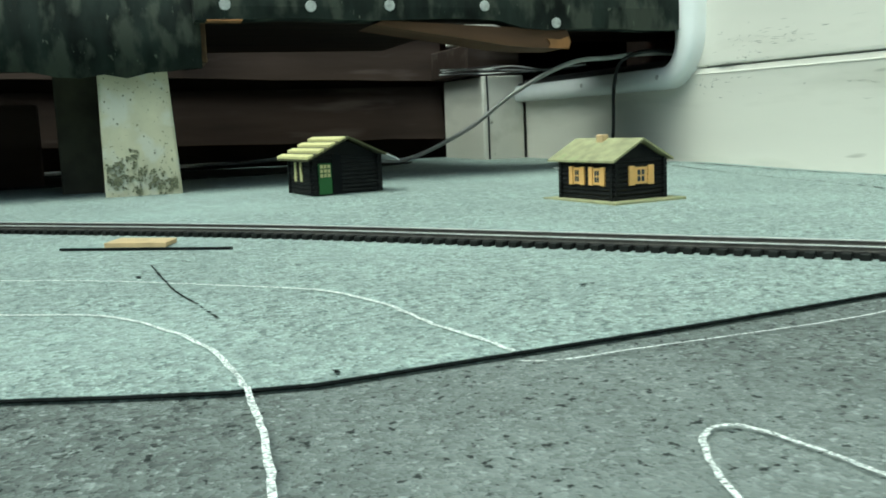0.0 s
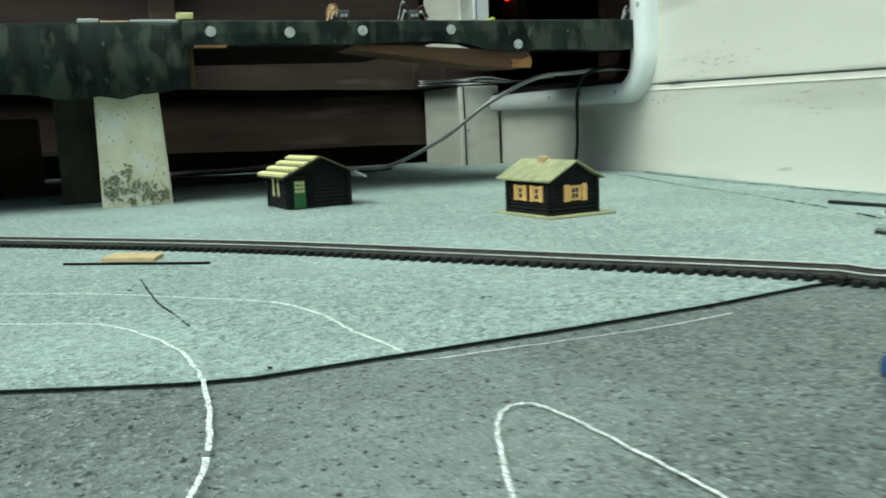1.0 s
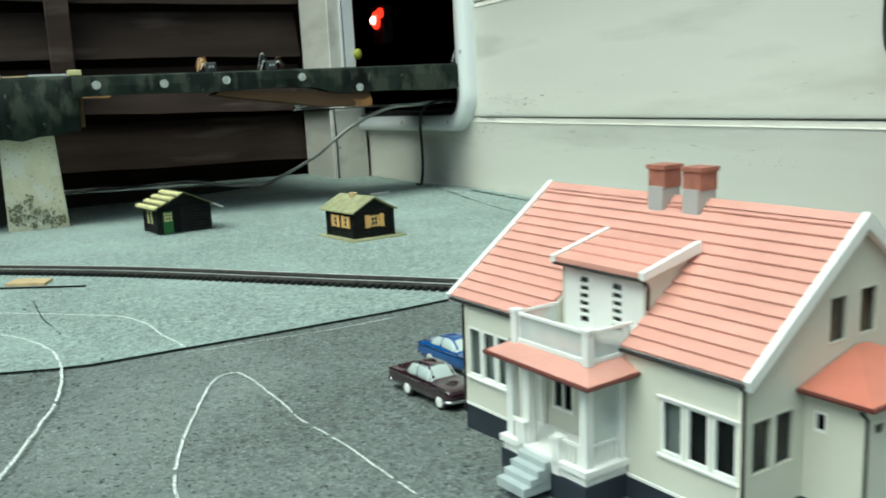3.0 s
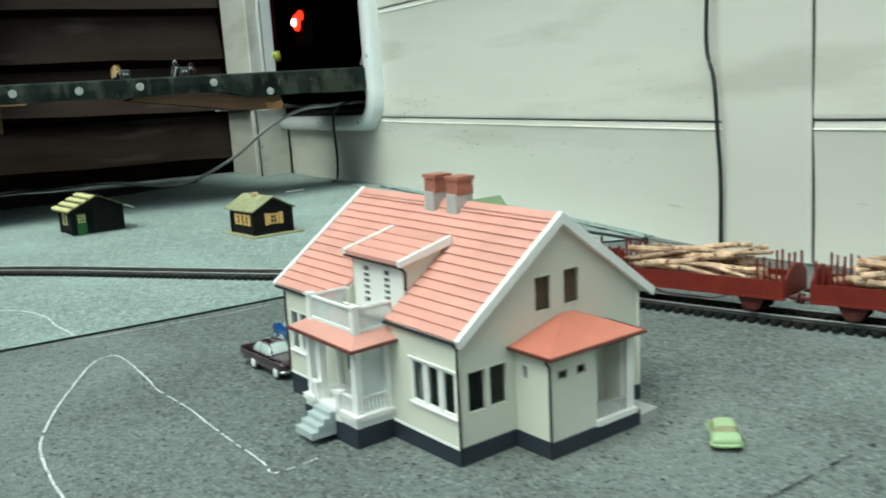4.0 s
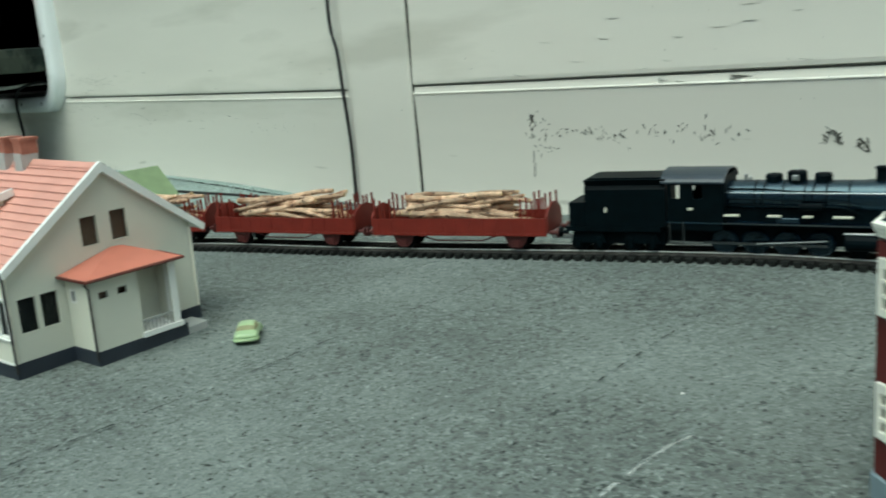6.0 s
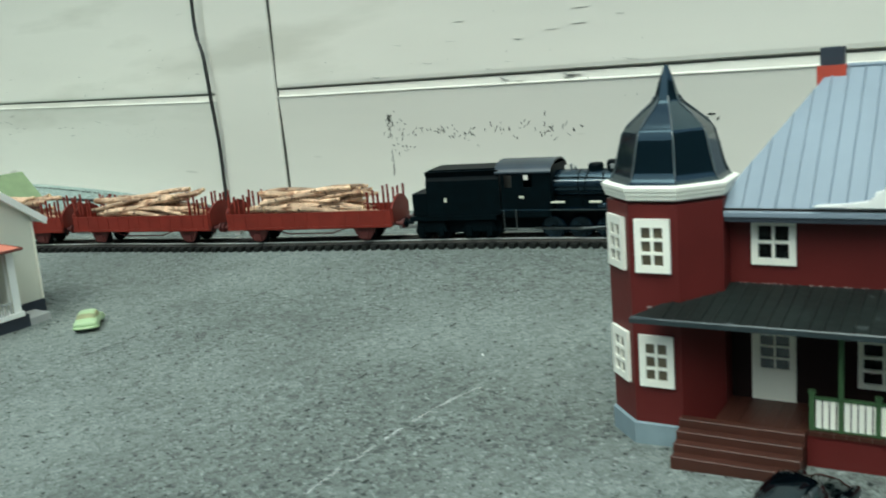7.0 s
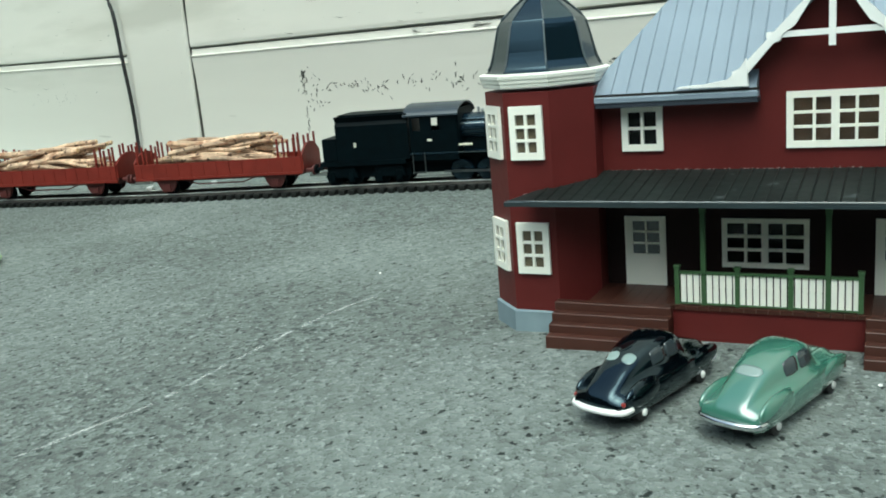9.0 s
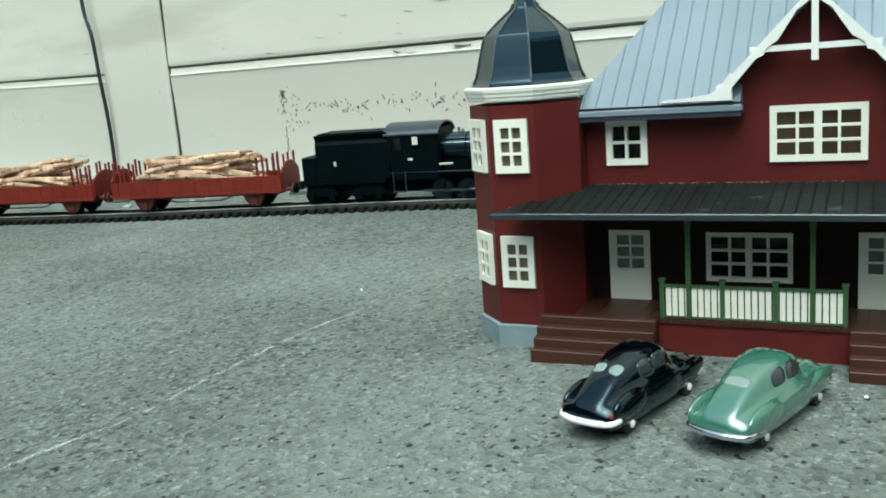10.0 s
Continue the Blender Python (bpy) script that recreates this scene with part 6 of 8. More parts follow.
for y in (-0.0344, -0.0647):
    b = B()
    box(b, -0.0177, -0.0163, y - 0.0006, y + 0.0006, 0.0090, 0.0386)
    prism(b, [(y - 0.0008, 0.0368), (y - 0.0042, 0.0386), (y + 0.0042, 0.0386), (y + 0.0008, 0.0368), (y + 0.0008, 0.0338), (y - 0.0008, 0.0338)], -0.0175, -0.0165, "x")
    part("post", b, M_GREEN, ver, "green verandah post with brackets")
for y in (-0.0275, -0.0430, -0.0560, -0.0722):
    b = B()
    box(b, -0.0178, -0.0164, y - 0.0006, y + 0.0006, 0.0070, 0.0192)
    box(b, -0.0180, -0.0162, y - 0.0008, y + 0.0008, 0.0190, 0.0197)
    part("rail_post", b, M_GREEN, ver)
for nm, z0, z1 in (("hand_rail", 0.0175, 0.0181), ("bottom_rail", 0.0092, 0.0096)):
    b = B()
    box(b, -0.0177, -0.0165, -0.0722, -0.0275, z0, z1)
    part(nm, b, M_GREEN, ver)
slat = mesh_of(box(B(), -0.0173, -0.0168, -0.00066, 0.00066, 0.0096, 0.0175), "slat", M_IVORY)
for k in range(26):
    ob = new("slat", slat)
    ob.parent = ver
    ob.location = (0, -0.0291 - 0.00168 * k, 0)

# ---------------------------------------------------------------- huts behind the track
def log_courses(parent, axis, mid, a0, a1, z0, z1, n):
    for k in range(n):
        c0, c1 = z0 + (z1 - z0) * k / n, z0 + (z1 - z0) * (k + 1) / n
        zc, r = (c0 + c1) / 2, (c1 - c0) / 2
        b = B()
        tube(b, [(mid, a0, zc), (mid, a1, zc)] if axis == "x" else [(a0, mid, zc), (a1, mid, zc)], r * 1.12, 8)
        part("log", b, M_LOGWALL, parent)


def hut(m, label, L, W, ez, rz, over, roof_mat, ends=(-0.0091, 0.0091)):
    """A log cabin: x across the gable, y along the ridge. The corner nearest the viewer is the origin."""
    t = thing("log_cabin", m, label, "model hut", group="model huts")
    n = 9
    for axis, mid, a0, a1 in (("x", 0.001, -0.002, L + 0.002), ("x", W - 0.001, -0.002, L + 0.002), ("y", 0.001, -0.002, W + 0.002), ("y", L - 0.001, -0.002, W + 0.002)):
        log_courses(t, axis, mid, a0, a1, 0.0, ez, n)
    for y in (0.0004, L - 0.0016):
        b = B()
        prism(b, [(0.0, ez - 0.001), (W, ez - 0.001), (W / 2, rz - 0.001)], y, y + 0.0012, "y")
        part("gable_top", b, M_LOGWALL, t)
    slope = (rz - ez) / (W / 2)
    for s in (0, 1):
        f = (lambda u: u) if s == 0 else (lambda u: W - u)
        b = B()
        prism(b, [(f(-over), ez - slope * over + 0.0004), (f(W / 2), rz + 0.0004), (f(W / 2), rz + 0.0018), (f(-over), ez - slope * over + 0.0018)], ends[0], L + ends[1], "y")
        part("roof", b, roof_mat, t)
    return t


ha = hut(pose(0.484, 0.374, ground_z(0.5, 0.4) + 0.0016, 0, 0, TH), "dark log cabin, moss-green roof, yellow shutters, green base plate", 0.056, 0.0435, 0.0270, 0.0388, 0.0040, M_MOSS, (-0.0048, 0.0105))
b = B()
box(b, -0.009, 0.0520, -0.012, 0.066, -0.0030, 0.0004, 0.0003)
part("base_plate", b, M_MOSS, ha, "moss-green base plate")
b = B()
box(b, 0.0165, 0.0225, 0.031, 0.038, 0.0350, 0.0430, 0.0006)
part("chimney", b, M_PLY, ha, "pale stone chimney")
for y0 in (0.0120, 0.0330):
    b = B()
    box(b, -0.0012, 0.0, y0, y0 + 0.0075, 0.0105, 0.0215)
    w = part("window", b, M_SHUTTER, ha)
    for i in range(2):
        for j in range(2):
            g = B()
            box(g, -0.0014, -0.0010, y0 + 0.0016 + 0.0024 * i, y0 + 0.0034 + 0.0024 * i, 0.0122 + 0.0042 * j, 0.0156 + 0.0042 * j)
            part("pane", g, M_CAR_GLASS, w)
    for y in (y0 - 0.0042, y0 + 0.0080):
        b = B()
        box(b, -0.0018, -0.0002, y, y + 0.0038, 0.0100, 0.0222)
        part("shutter", b, M_SHUTTER, ha)
b = B()
box(b, 0.0170, 0.0275, -0.0012, 0.0, 0.0105, 0.0215)
w = part("window", b, M_SHUTTER, ha)
for i in range(2):
    for j in range(2):
        g = B()
        box(g, 0.0190 + 0.0034 * i, 0.0214 + 0.0034 * i, -0.0014, -0.0010, 0.0122 + 0.0042 * j, 0.0156 + 0.0042 * j)
        part("pane", g, M_CAR_GLASS, w)
for x in (0.0118, 0.0282):
    b = B()
    box(b, x, x + 0.0046, -0.0018, -0.0002, 0.0098, 0.0226)
    part("shutter", b, M_SHUTTER, ha)

hb = hut(pose(0.3215, 0.5375, ground_z(0.345, 0.565) + 0.001, 0, 0, TH), "black log cabin with straw-yellow striped board roof and green door", 0.048, 0.056, 0.0285, 0.0415, 0.007, M_OLIVE)
for k in range(4):
    b = B()
    t0, t1 = k / 4 + 0.02, (k + 1) / 4 - 0.10
    u = lambda t: -0.0075 + (0.028 + 0.0075) * t
    zz = lambda t: 0.0285 - 0.0035 + 0.0165 * t + 0.0020
    prism(b, [(u(t0), zz(t0)), (u(t1), zz(t1)), (u(t1), zz(t1) + 0.0014), (u(t0), zz(t0) + 0.0018)], -0.0095, 0.0575, "y")
    part("roof_board", b, M_YELLOW_ROOF, hb)
for y in (0.0195, 0.0315):
    b = B()
    box(b, -0.0014, 0.0, y, y + 0.0035, 0.0095, 0.0245)
    part("shutter", b, M_YELLOW_ROOF, hb)
b = B()
box(b, 0.0045, 0.0150, -0.0014, 0.0, 0.0, 0.0235)
dr = part("door", b, M_GREEN_DOOR, hb)
for i in range(3):
    for j in range(3):
        b = B()
        box(b, 0.0058 + 0.0030 * i, 0.0080 + 0.0030 * i, -0.0018, -0.0012, 0.0130 + 0.0034 * j, 0.0156 + 0.0034 * j)
        part("pane", b, M_YELLOW_ROOF, dr)
# flat dark panel in place of a recess and the shade in it
b = B()
box(b, 0.0160, 0.0235, -0.0010, 0.0004, 0.0, 0.0300)
part("dark_recess", b, M_DARK_ROOM, hb)
b = B()
prism(b, [(0.058, 0.0278), (0.0685, 0.0228), (0.0690, 0.0240), (0.0585, 0.0290)], -0.010, 0.058, "y")
part("eave_board", b, M_GREY, hb)

# red cottage by the wall
CW, CD, CE, CR = 0.0467, 0.0470, 0.0127, 0.0358
rh = thing("red_cottage", pose(0.6141, 0.1317, 0.0040, 0, 0, 9.5), "small dusty-red cottage with steep grey-green roof", "model hut", group="model huts")
for x in (0.0, CD - 0.0012):
    b = B()
    prism(b, [(0.0, 0.0), (0.0, CE), (CW / 2, CR), (CW, CE), (CW, 0.0)], x, x + 0.0012, "x")
    part("gable_wall", b, M_RED_HUT, rh)
for y in (0.0, CW - 0.0012):
    b = B()
    box(b, 0.0013, CD - 0.0013, y, y + 0.0012, 0.0, CE)
    part("side_wall", b, M_RED_HUT, rh)
for s in (0, 1):
    f = (lambda u: u) if s == 0 else (lambda u: CW - u)
    b = B()
    prism(b, [(f(-0.0035), CE - 0.0040), (f(CW / 2), CR + 0.0002), (f(CW / 2), CR + 0.0018), (f(-0.0045), CE - 0.0027)], -0.0030, CD + 0.0032, "x")
    roof_ = part("roof", b, M_GREEN_ROOF, rh)
    b = B()
    box(b, -0.0032, CD + 0.0034, *sorted((f(-0.0056), f(-0.0040))), CE - 0.0048, CE - 0.0030)
    part("eaves_board", b, M_WHITE, roof_)
    b = B()
    prism(b, [(f(-0.0040), CE - 0.0046), (f(CW / 2), CR - 0.0004), (f(CW / 2), CR + 0.0004), (f(-0.0046), CE - 0.0036)], -0.0033, -0.0025, "x")
    part("verge", b, M_RUBBER, roof_)
for y in (-0.0004, CW - 0.0014):
    b = B()
    box(b, -0.0006, 0.0012, y, y + 0.0018, 0.0, CE - 0.0018)
    part("corner_strip", b, M_WHITE, rh)
for nm, q in (("lintel_band", (0.0085, 0.0425, 0.0192, 0.0203)), ("window_sill", (0.0195, 0.0386, 0.0084, 0.0093))):
    b = B()
    box(b, -0.0013, -0.0001, *q)
    part(nm, b, M_CREAM, rh)
for y in (0.0202, 0.0296):
    window(rh, "x", 0.0002, -1, y, y + 0.0082, 0.0094, 0.0178, 1, 1, 0.0016, 0.0006, M_CREAM, M_PALE_ROOM)
b = B()
box(b, -0.0008, -0.0001, 0.0080, 0.0176, 0.0002, 0.0184)
dr = part("door", b, M_DOOR_TAN, rh, "faded reddish-tan door")
for z in (0.0002, 0.0096, 0.0176):
    b = B()
    box(b, -0.0013, -0.0008, 0.0084, 0.0172, z, z + 0.0010)
    part("door_rail", b, M_PLY, dr)
b = B()
box(b, -0.008, CD + 0.004, -0.003, CW + 0.007, -0.0030, 0.0004)
part("base_plate", b, M_FELT_LIGHT, rh)
b = B()
box(b, -0.0086, -0.0081, -0.003, CW + 0.007, -0.0034, -0.0012)
part("base_edge", b, M_RUBBER, rh)

# ---------------------------------------------------------------- model cars
def car(name, m, label, paint, L, W, H, keys, panes, wheel_r=0.0036, wheels=(0.19, 0.80), bumper=M_CHROME, bumper_z=0.27, hub=M_CHROME, hub_share=0.55, tails=None, trims=(), fenders=(), plate=False):
    """A scale car along +y (its nose). keys: (share of length from the tail, floor, belt, roof, width at the belt, width of the cabin);
    heights in shares of H, widths in shares of W. panes: (name, u0, u1, w0, w1, roundness, glass) on the cabin's skin, w from 0 at the middle of the roof to 1 at the belt."""
    t = thing(name, m, label, "model car", group="model cars")

    def key(u):
        i = max(k for k in range(len(keys) - 1) if keys[k][0] <= u or k == 0)
        a, b = keys[i], keys[i + 1]
        p, q = keys[max(i - 1, 0)], keys[min(i + 2, len(keys) - 1)]
        h = b[0] - a[0]
        f = min(1.0, max(0.0, (u - a[0]) / h))
        out = []
        for k in range(1, 6):
            s0, s1, sm = ((a[k] - p[k]) / (a[0] - p[0])) if a is not p else 0, ((q[k] - b[k]) / (q[0] - b[0])) if q is not b else 0, (b[k] - a[k]) / h
            d0 = 0.0 if s0 * sm <= 0 else 2 * s0 * sm / (s0 + sm)
            d1 = 0.0 if s1 * sm <= 0 else 2 * s1 * sm / (s1 + sm)
            out.append((2 * f ** 3 - 3 * f * f + 1) * a[k] + (f ** 3 - 2 * f * f + f) * h * d0 + (3 * f * f - 2 * f ** 3) * b[k] + (f ** 3 - f * f) * h * d1)
        return out

    def cabin(u):
        lo, belt, top, wb, wt = key(u)
        h = max(top - belt, 0.02)
        base = min(0.93 * wb, wt * 1.14)
        return [(0.0, top), (wt * 0.45, belt + h * 0.985), (wt * 0.78, belt + h * 0.90), (wt * 0.95, belt + h * 0.68), (wt * 1.04, belt + h * 0.38), (base, belt + 0.012)]

    def lower(u):
        lo, belt, top, wb, wt = key(u)
        d = belt - lo
        return [(0.96 * wb, belt - 0.02), (0.99 * wb, lo + d * 0.72), (1.0 * wb, lo + d * 0.45), (0.97 * wb, lo + d * 0.14), (0.86 * wb, lo)]

    def at(u, x, z):
        return Vector((x * W / 2, u * L - L / 2, z * H))

    def skin(u, w):
        c = cabin(u)
        f = min(abs(w), 1.0) * 5
        i = min(int(f), 4)
        x = c[i][0] + (c[i + 1][0] - c[i][0]) * (f - i)
        z = c[i][1] + (c[i + 1][1] - c[i][1]) * (f - i)
        return at(u, x if w >= 0 else -x, z)
    b = B()
    rings = []
    us = [k / 36 for k in range(37)]
    for u in us:
        half = cabin(u) + lower(u)
        rings.append([b.verts.new(at(u, x, z)) for x, z in half] + [b.verts.new(at(u, -x, z)) for x, z in half[:0:-1]])
    for r0, r1 in zip(rings, rings[1:]):
        k = len(r0)
        for i in range(k):
            b.faces.new((r0[i], r0[(i + 1) % k], r1[(i + 1) % k], r1[i]))
    b.faces.new(rings[0])
    b.faces.new(rings[-1][::-1])
    body = part("body", b, paint, t, smooth=True)

    for u, lu, xs_, zc, hz, bx in fenders:
        for sx in (-1, 1):
            g = B()
            bmesh.ops.create_uvsphere(g, u_segments=20, v_segments=12, radius=1.0, matrix=Matrix.Translation((sx * xs_ * W / 2, u * L - L / 2, zc * H)) @ Matrix.Diagonal((bx * W / 2, lu * L, hz * H, 1)))
            part("fender", g, paint, body, smooth=True)
    if plate:
        g = B()
        box(g, -W * 0.10, W * 0.10, -L / 2 + L * 0.012, -L / 2 + L * 0.03, 0.355 * H, 0.43 * H, 0.0001)
        part("boot_handle", g, M_CHROME, body)

    def patch(nm, u0, u1, w0, w1, rnd_, glass, lift=0.00008, n=6):
        g = B()
        vs, grid2 = {}, {}
        for i in range(n + 1):
            for j in range(n + 1):
                p, q = 2 * i / n - 1, 2 * j / n - 1
                pu, qw = p * math.sqrt(1 - rnd_ * q * q / 2), q * math.sqrt(1 - rnd_ * p * p / 2)
                grid2[i, j] = ((u0 + u1) / 2 + pu * (u1 - u0) / 2, (w0 + w1) / 2 + qw * (w1 - w0) / 2)
        for (i, j), (u, w) in grid2.items():
            c = skin(u, w)
            du, dw = skin(min(u + 0.01, 1), w) - skin(max(u - 0.01, 0), w), skin(u, w + 0.03) - skin(u, w - 0.03)
            nrm = du.cross(dw)
            if nrm.length < 1e-12:
                nrm = Vector((0, 0, 1))
            nrm.normalize()
            if nrm.dot(Vector((c.x, 0, H * 0.3))) < 0:
                nrm = -nrm
            vs[i, j] = (g.verts.new(c + nrm * lift), g.verts.new(c - nrm * 0.0003))
        for i in range(n):
            for j in range(n):
                g.faces.new([vs[k][0] for k in ((i, j), (i + 1, j), (i + 1, j + 1), (i, j + 1))])
        rim = [(i, 0) for i in range(n)] + [(n, j) for j in range(n)] + [(i, n) for i in range(n, 0, -1)] + [(0, j) for j in range(n, 0, -1)]
        for a, c in zip(rim, rim[1:] + rim[:1]):
            g.faces.new((vs[a][0], vs[c][0], vs[c][1], vs[a][1]))
        part(nm, g, glass, body, smooth=True)
    for nm, u0, u1, w0, w1, rnd_, glass in panes:
        patch(nm, u0, u1, w0, w1, rnd_, glass)
        if nm == "side_window" or (nm == "rear_window" and w0 > 0):
            patch(nm, u0, u1, -w1, -w0, rnd_, glass)
    for z, r, tm in trims:
        for sx in (-1, 1):
            g = B()
            tube(g, [(sx * lower(u)[1][0] * W / 2 * 1.003, u * L - L / 2, z * H) for u in (0.03, 0.1, 0.3, 0.5, 0.7, 0.9, 0.97)], r, 6)
            part("side_trim", g, tm, body)
    for sx in (-1, 1):
        for s in wheels:
            xw = sx * (W / 2 * (0.88 if fenders else key(s)[3]) - 0.0015)
            ab = B()
            lathe(ab, [(wheel_r * 1.18, -0.0007), (wheel_r * 1.18, 0.0010), (wheel_r * 0.9, 0.00105)] if sx > 0 else [(wheel_r * 1.18, 0.0007), (wheel_r * 1.18, -0.0010), (wheel_r * 0.9, -0.00105)], (xw, s * L - L / 2, wheel_r + 0.0002), "x", 18)
            if fenders:
                ab.free()
            else:
                part("wheel_arch", ab, M_TYRE, body)
            wb = B()
            lathe(wb, [(wheel_r * 0.6, -0.0014), (wheel_r, -0.0011), (wheel_r, 0.0011), (wheel_r * 0.6, 0.0014)], (xw, s * L - L / 2, wheel_r - 0.0003), "x", 18)
            wh = part("wheel", wb, M_TYRE, t)
            hbm = B()
            lathe(hbm, [(wheel_r * hub_share, 0.0), (wheel_r * hub_share * 0.92, sx * 0.0004), (wheel_r * 0.15, sx * 0.0006)], (xw + sx * 0.0013, s * L - L / 2, wheel_r - 0.0003), "x", 14)
            part("hub_cap", hbm, hub, wh)
    for y, nm in ((-L / 2, "rear_bumper"), (L / 2, "front_bumper")):
        sg = 1 if y > 0 else -1
        wy = key(0.96 if y > 0 else 0.04)[3]
        bb = B()
        pts = spline([(-W * 0.52 * wy, y - sg * L * 0.085), (-W * 0.47 * wy, y - sg * L * 0.015), (-W * 0.25 * wy, y + sg * 0.0007), (0, y + sg * 0.0010), (W * 0.25 * wy, y + sg * 0.0007), (W * 0.47 * wy, y - sg * L * 0.015), (W * 0.52 * wy, y - sg * L * 0.085)], 4)
        prev = None
        for k, p in enumerate(pts):
            d = (pts[min(k + 1, len(pts) - 1)] - pts[max(k - 1, 0)]).normalized()
            o = Vector((d.y, -d.x)) * (0.0005 * sg * -1 if sg > 0 else 0.0005)
            ring = [bb.verts.new((p.x + o.x * a, p.y + o.y * a, bumper_z * H + c)) for a, c in ((-0.6, -0.0008), (0.7, -0.0005), (1.0, 0.0), (0.7, 0.0005), (-0.6, 0.0008))]
            if prev:
                for i in range(5):
                    bb.faces.new((prev[i], prev[(i + 1) % 5], ring[(i + 1) % 5], ring[i]))
            else:
                bb.faces.new(ring)
            prev = ring
        bb.faces.new(prev[::-1])
        part(nm, bb, bumper, t, smooth=True)
    if tails:
        zt, rt = tails
        for sx in (-1, 1):
            lb = B()
            p = key(0.05)
            bmesh.ops.create_uvsphere(lb, u_segments=10, v_segments=6, radius=rt, matrix=Matrix.Translation((sx * p[3] * W / 2 * 0.90, -L / 2 + L * 0.03, zt * H)))
            part("tail_lamp", lb, M_TAIL, t, smooth=True)
    return t


def placed(x, y, heading):
    return pose(x, y, ground_z(x, y) - 0.0002, 0, 0, heading - 90)


FASTBACK = [(0.0, 0.24, 0.36, 0.40, 0.70, 0.36), (0.03, 0.16, 0.44, 0.50, 0.82, 0.42), (0.10, 0.12, 0.50, 0.63, 0.88, 0.47), (0.20, 0.11, 0.54, 0.79, 0.92, 0.53), (0.30, 0.11, 0.56, 0.91, 0.94, 0.60), (0.44, 0.11, 0.57, 0.99, 0.95, 0.68),
            (0.54, 0.11, 0.57, 1.0, 0.95, 0.70), (0.62, 0.11, 0.57, 0.95, 0.95, 0.68), (0.70, 0.11, 0.56, 0.66, 0.90, 0.54), (0.85, 0.12, 0.52, 0.60, 0.89, 0.46), (0.95, 0.15, 0.46, 0.53, 0.82, 0.40), (1.0, 0.24, 0.36, 0.40, 0.62, 0.30)]
FENDERS = ((0.21, 0.170, 0.80, 0.41, 0.20, 0.19), (0.835, 0.150, 0.82, 0.40, 0.17, 0.16))
LONGTAIL = [(0.0, 0.28, 0.52, 0.55, 0.90, 0.78), (0.02, 0.20, 0.58, 0.61, 0.97, 0.82), (0.23, 0.17, 0.60, 0.63, 1.0, 0.82), (0.265, 0.17, 0.60, 0.66, 1.0, 0.80), (0.37, 0.17, 0.60, 0.97, 1.0, 0.76), (0.50, 0.17, 0.60, 1.0, 1.0, 0.76), (0.60, 0.17, 0.60, 0.97, 1.0, 0.76),
            (0.715, 0.17, 0.60, 0.65, 1.0, 0.80), (0.75, 0.17, 0.60, 0.63, 1.0, 0.82), (0.95, 0.18, 0.56, 0.59, 0.98, 0.80), (0.99, 0.20, 0.52, 0.55, 0.95, 0.78), (1.0, 0.28, 0.48, 0.51, 0.90, 0.74)]
COUPE = [(0.0, 0.26, 0.56, 0.60, 0.88, 0.74), (0.02, 0.18, 0.62, 0.66, 0.96, 0.78), (0.10, 0.15, 0.64, 0.70, 1.0, 0.78), (0.30, 0.14, 0.64, 0.96, 1.0, 0.72), (0.42, 0.14, 0.63, 1.0, 1.0, 0.72), (0.50, 0.14, 0.62, 0.95, 1.0, 0.72),
         (0.63, 0.14, 0.61, 0.66, 1.0, 0.78), (0.67, 0.14, 0.60, 0.63, 1.0, 0.80), (0.92, 0.15, 0.54, 0.57, 0.98, 0.78), (0.98, 0.18, 0.48, 0.51, 0.94, 0.72), (1.0, 0.26, 0.42, 0.45, 0.88, 0.66)]
ESTATE = [(0.0, 0.22, 0.50, 0.56, 0.90, 0.74), (0.02, 0.16, 0.54, 0.70, 0.97, 0.70), (0.08, 0.14, 0.56, 0.95, 1.0, 0.68), (0.30, 0.14, 0.56, 1.0, 1.0, 0.68), (0.55, 0.14, 0.56, 0.98, 1.0, 0.68), (0.62, 0.14, 0.56, 0.92, 1.0, 0.68),
          (0.74, 0.14, 0.56, 0.62, 1.0, 0.76), (0.78, 0.14, 0.56, 0.60, 1.0, 0.78), (0.95, 0.15, 0.52, 0.56, 0.97, 0.76), (1.0, 0.24, 0.44, 0.48, 0.88, 0.68)]
MICRO = [(0.0, 0.26, 0.44, 0.50, 0.90, 0.74), (0.03, 0.18, 0.50, 0.58, 0.98, 0.80), (0.16, 0.16, 0.54, 0.64, 1.0, 0.82), (0.26, 0.16, 0.56, 0.94, 1.0, 0.78), (0.40, 0.16, 0.56, 1.0, 1.0, 0.78), (0.60, 0.16, 0.56, 0.97, 1.0, 0.78), (0.74, 0.16, 0.54, 0.66, 0.98, 0.80), (0.96, 0.18, 0.48, 0.54, 0.94, 0.70), (1.0, 0.26, 0.40, 0.45, 0.86, 0.6)]

car("black_car", placed(0.4425, -0.6685, -7.0), "glossy black fastback model car with split rear window", M_CAR_BLACK, 0.0425, 0.0158, 0.0150, FASTBACK,
    [("rear_window", 0.205, 0.275, 0.05, 0.42, 0.85, M_CAR_PANE), ("side_window", 0.34, 0.455, 0.50, 0.88, 0.5, M_CAR_GLASS), ("side_window", 0.47, 0.60, 0.50, 0.88, 0.4, M_CAR_GLASS), ("windscreen", 0.635, 0.70, -0.70, 0.70, 0.35, M_CAR_GLASS)],
    wheel_r=0.0022, hub=M_WHITE, hub_share=0.42, bumper=M_WHITE, tails=(0.38, 0.0006), fenders=FENDERS)
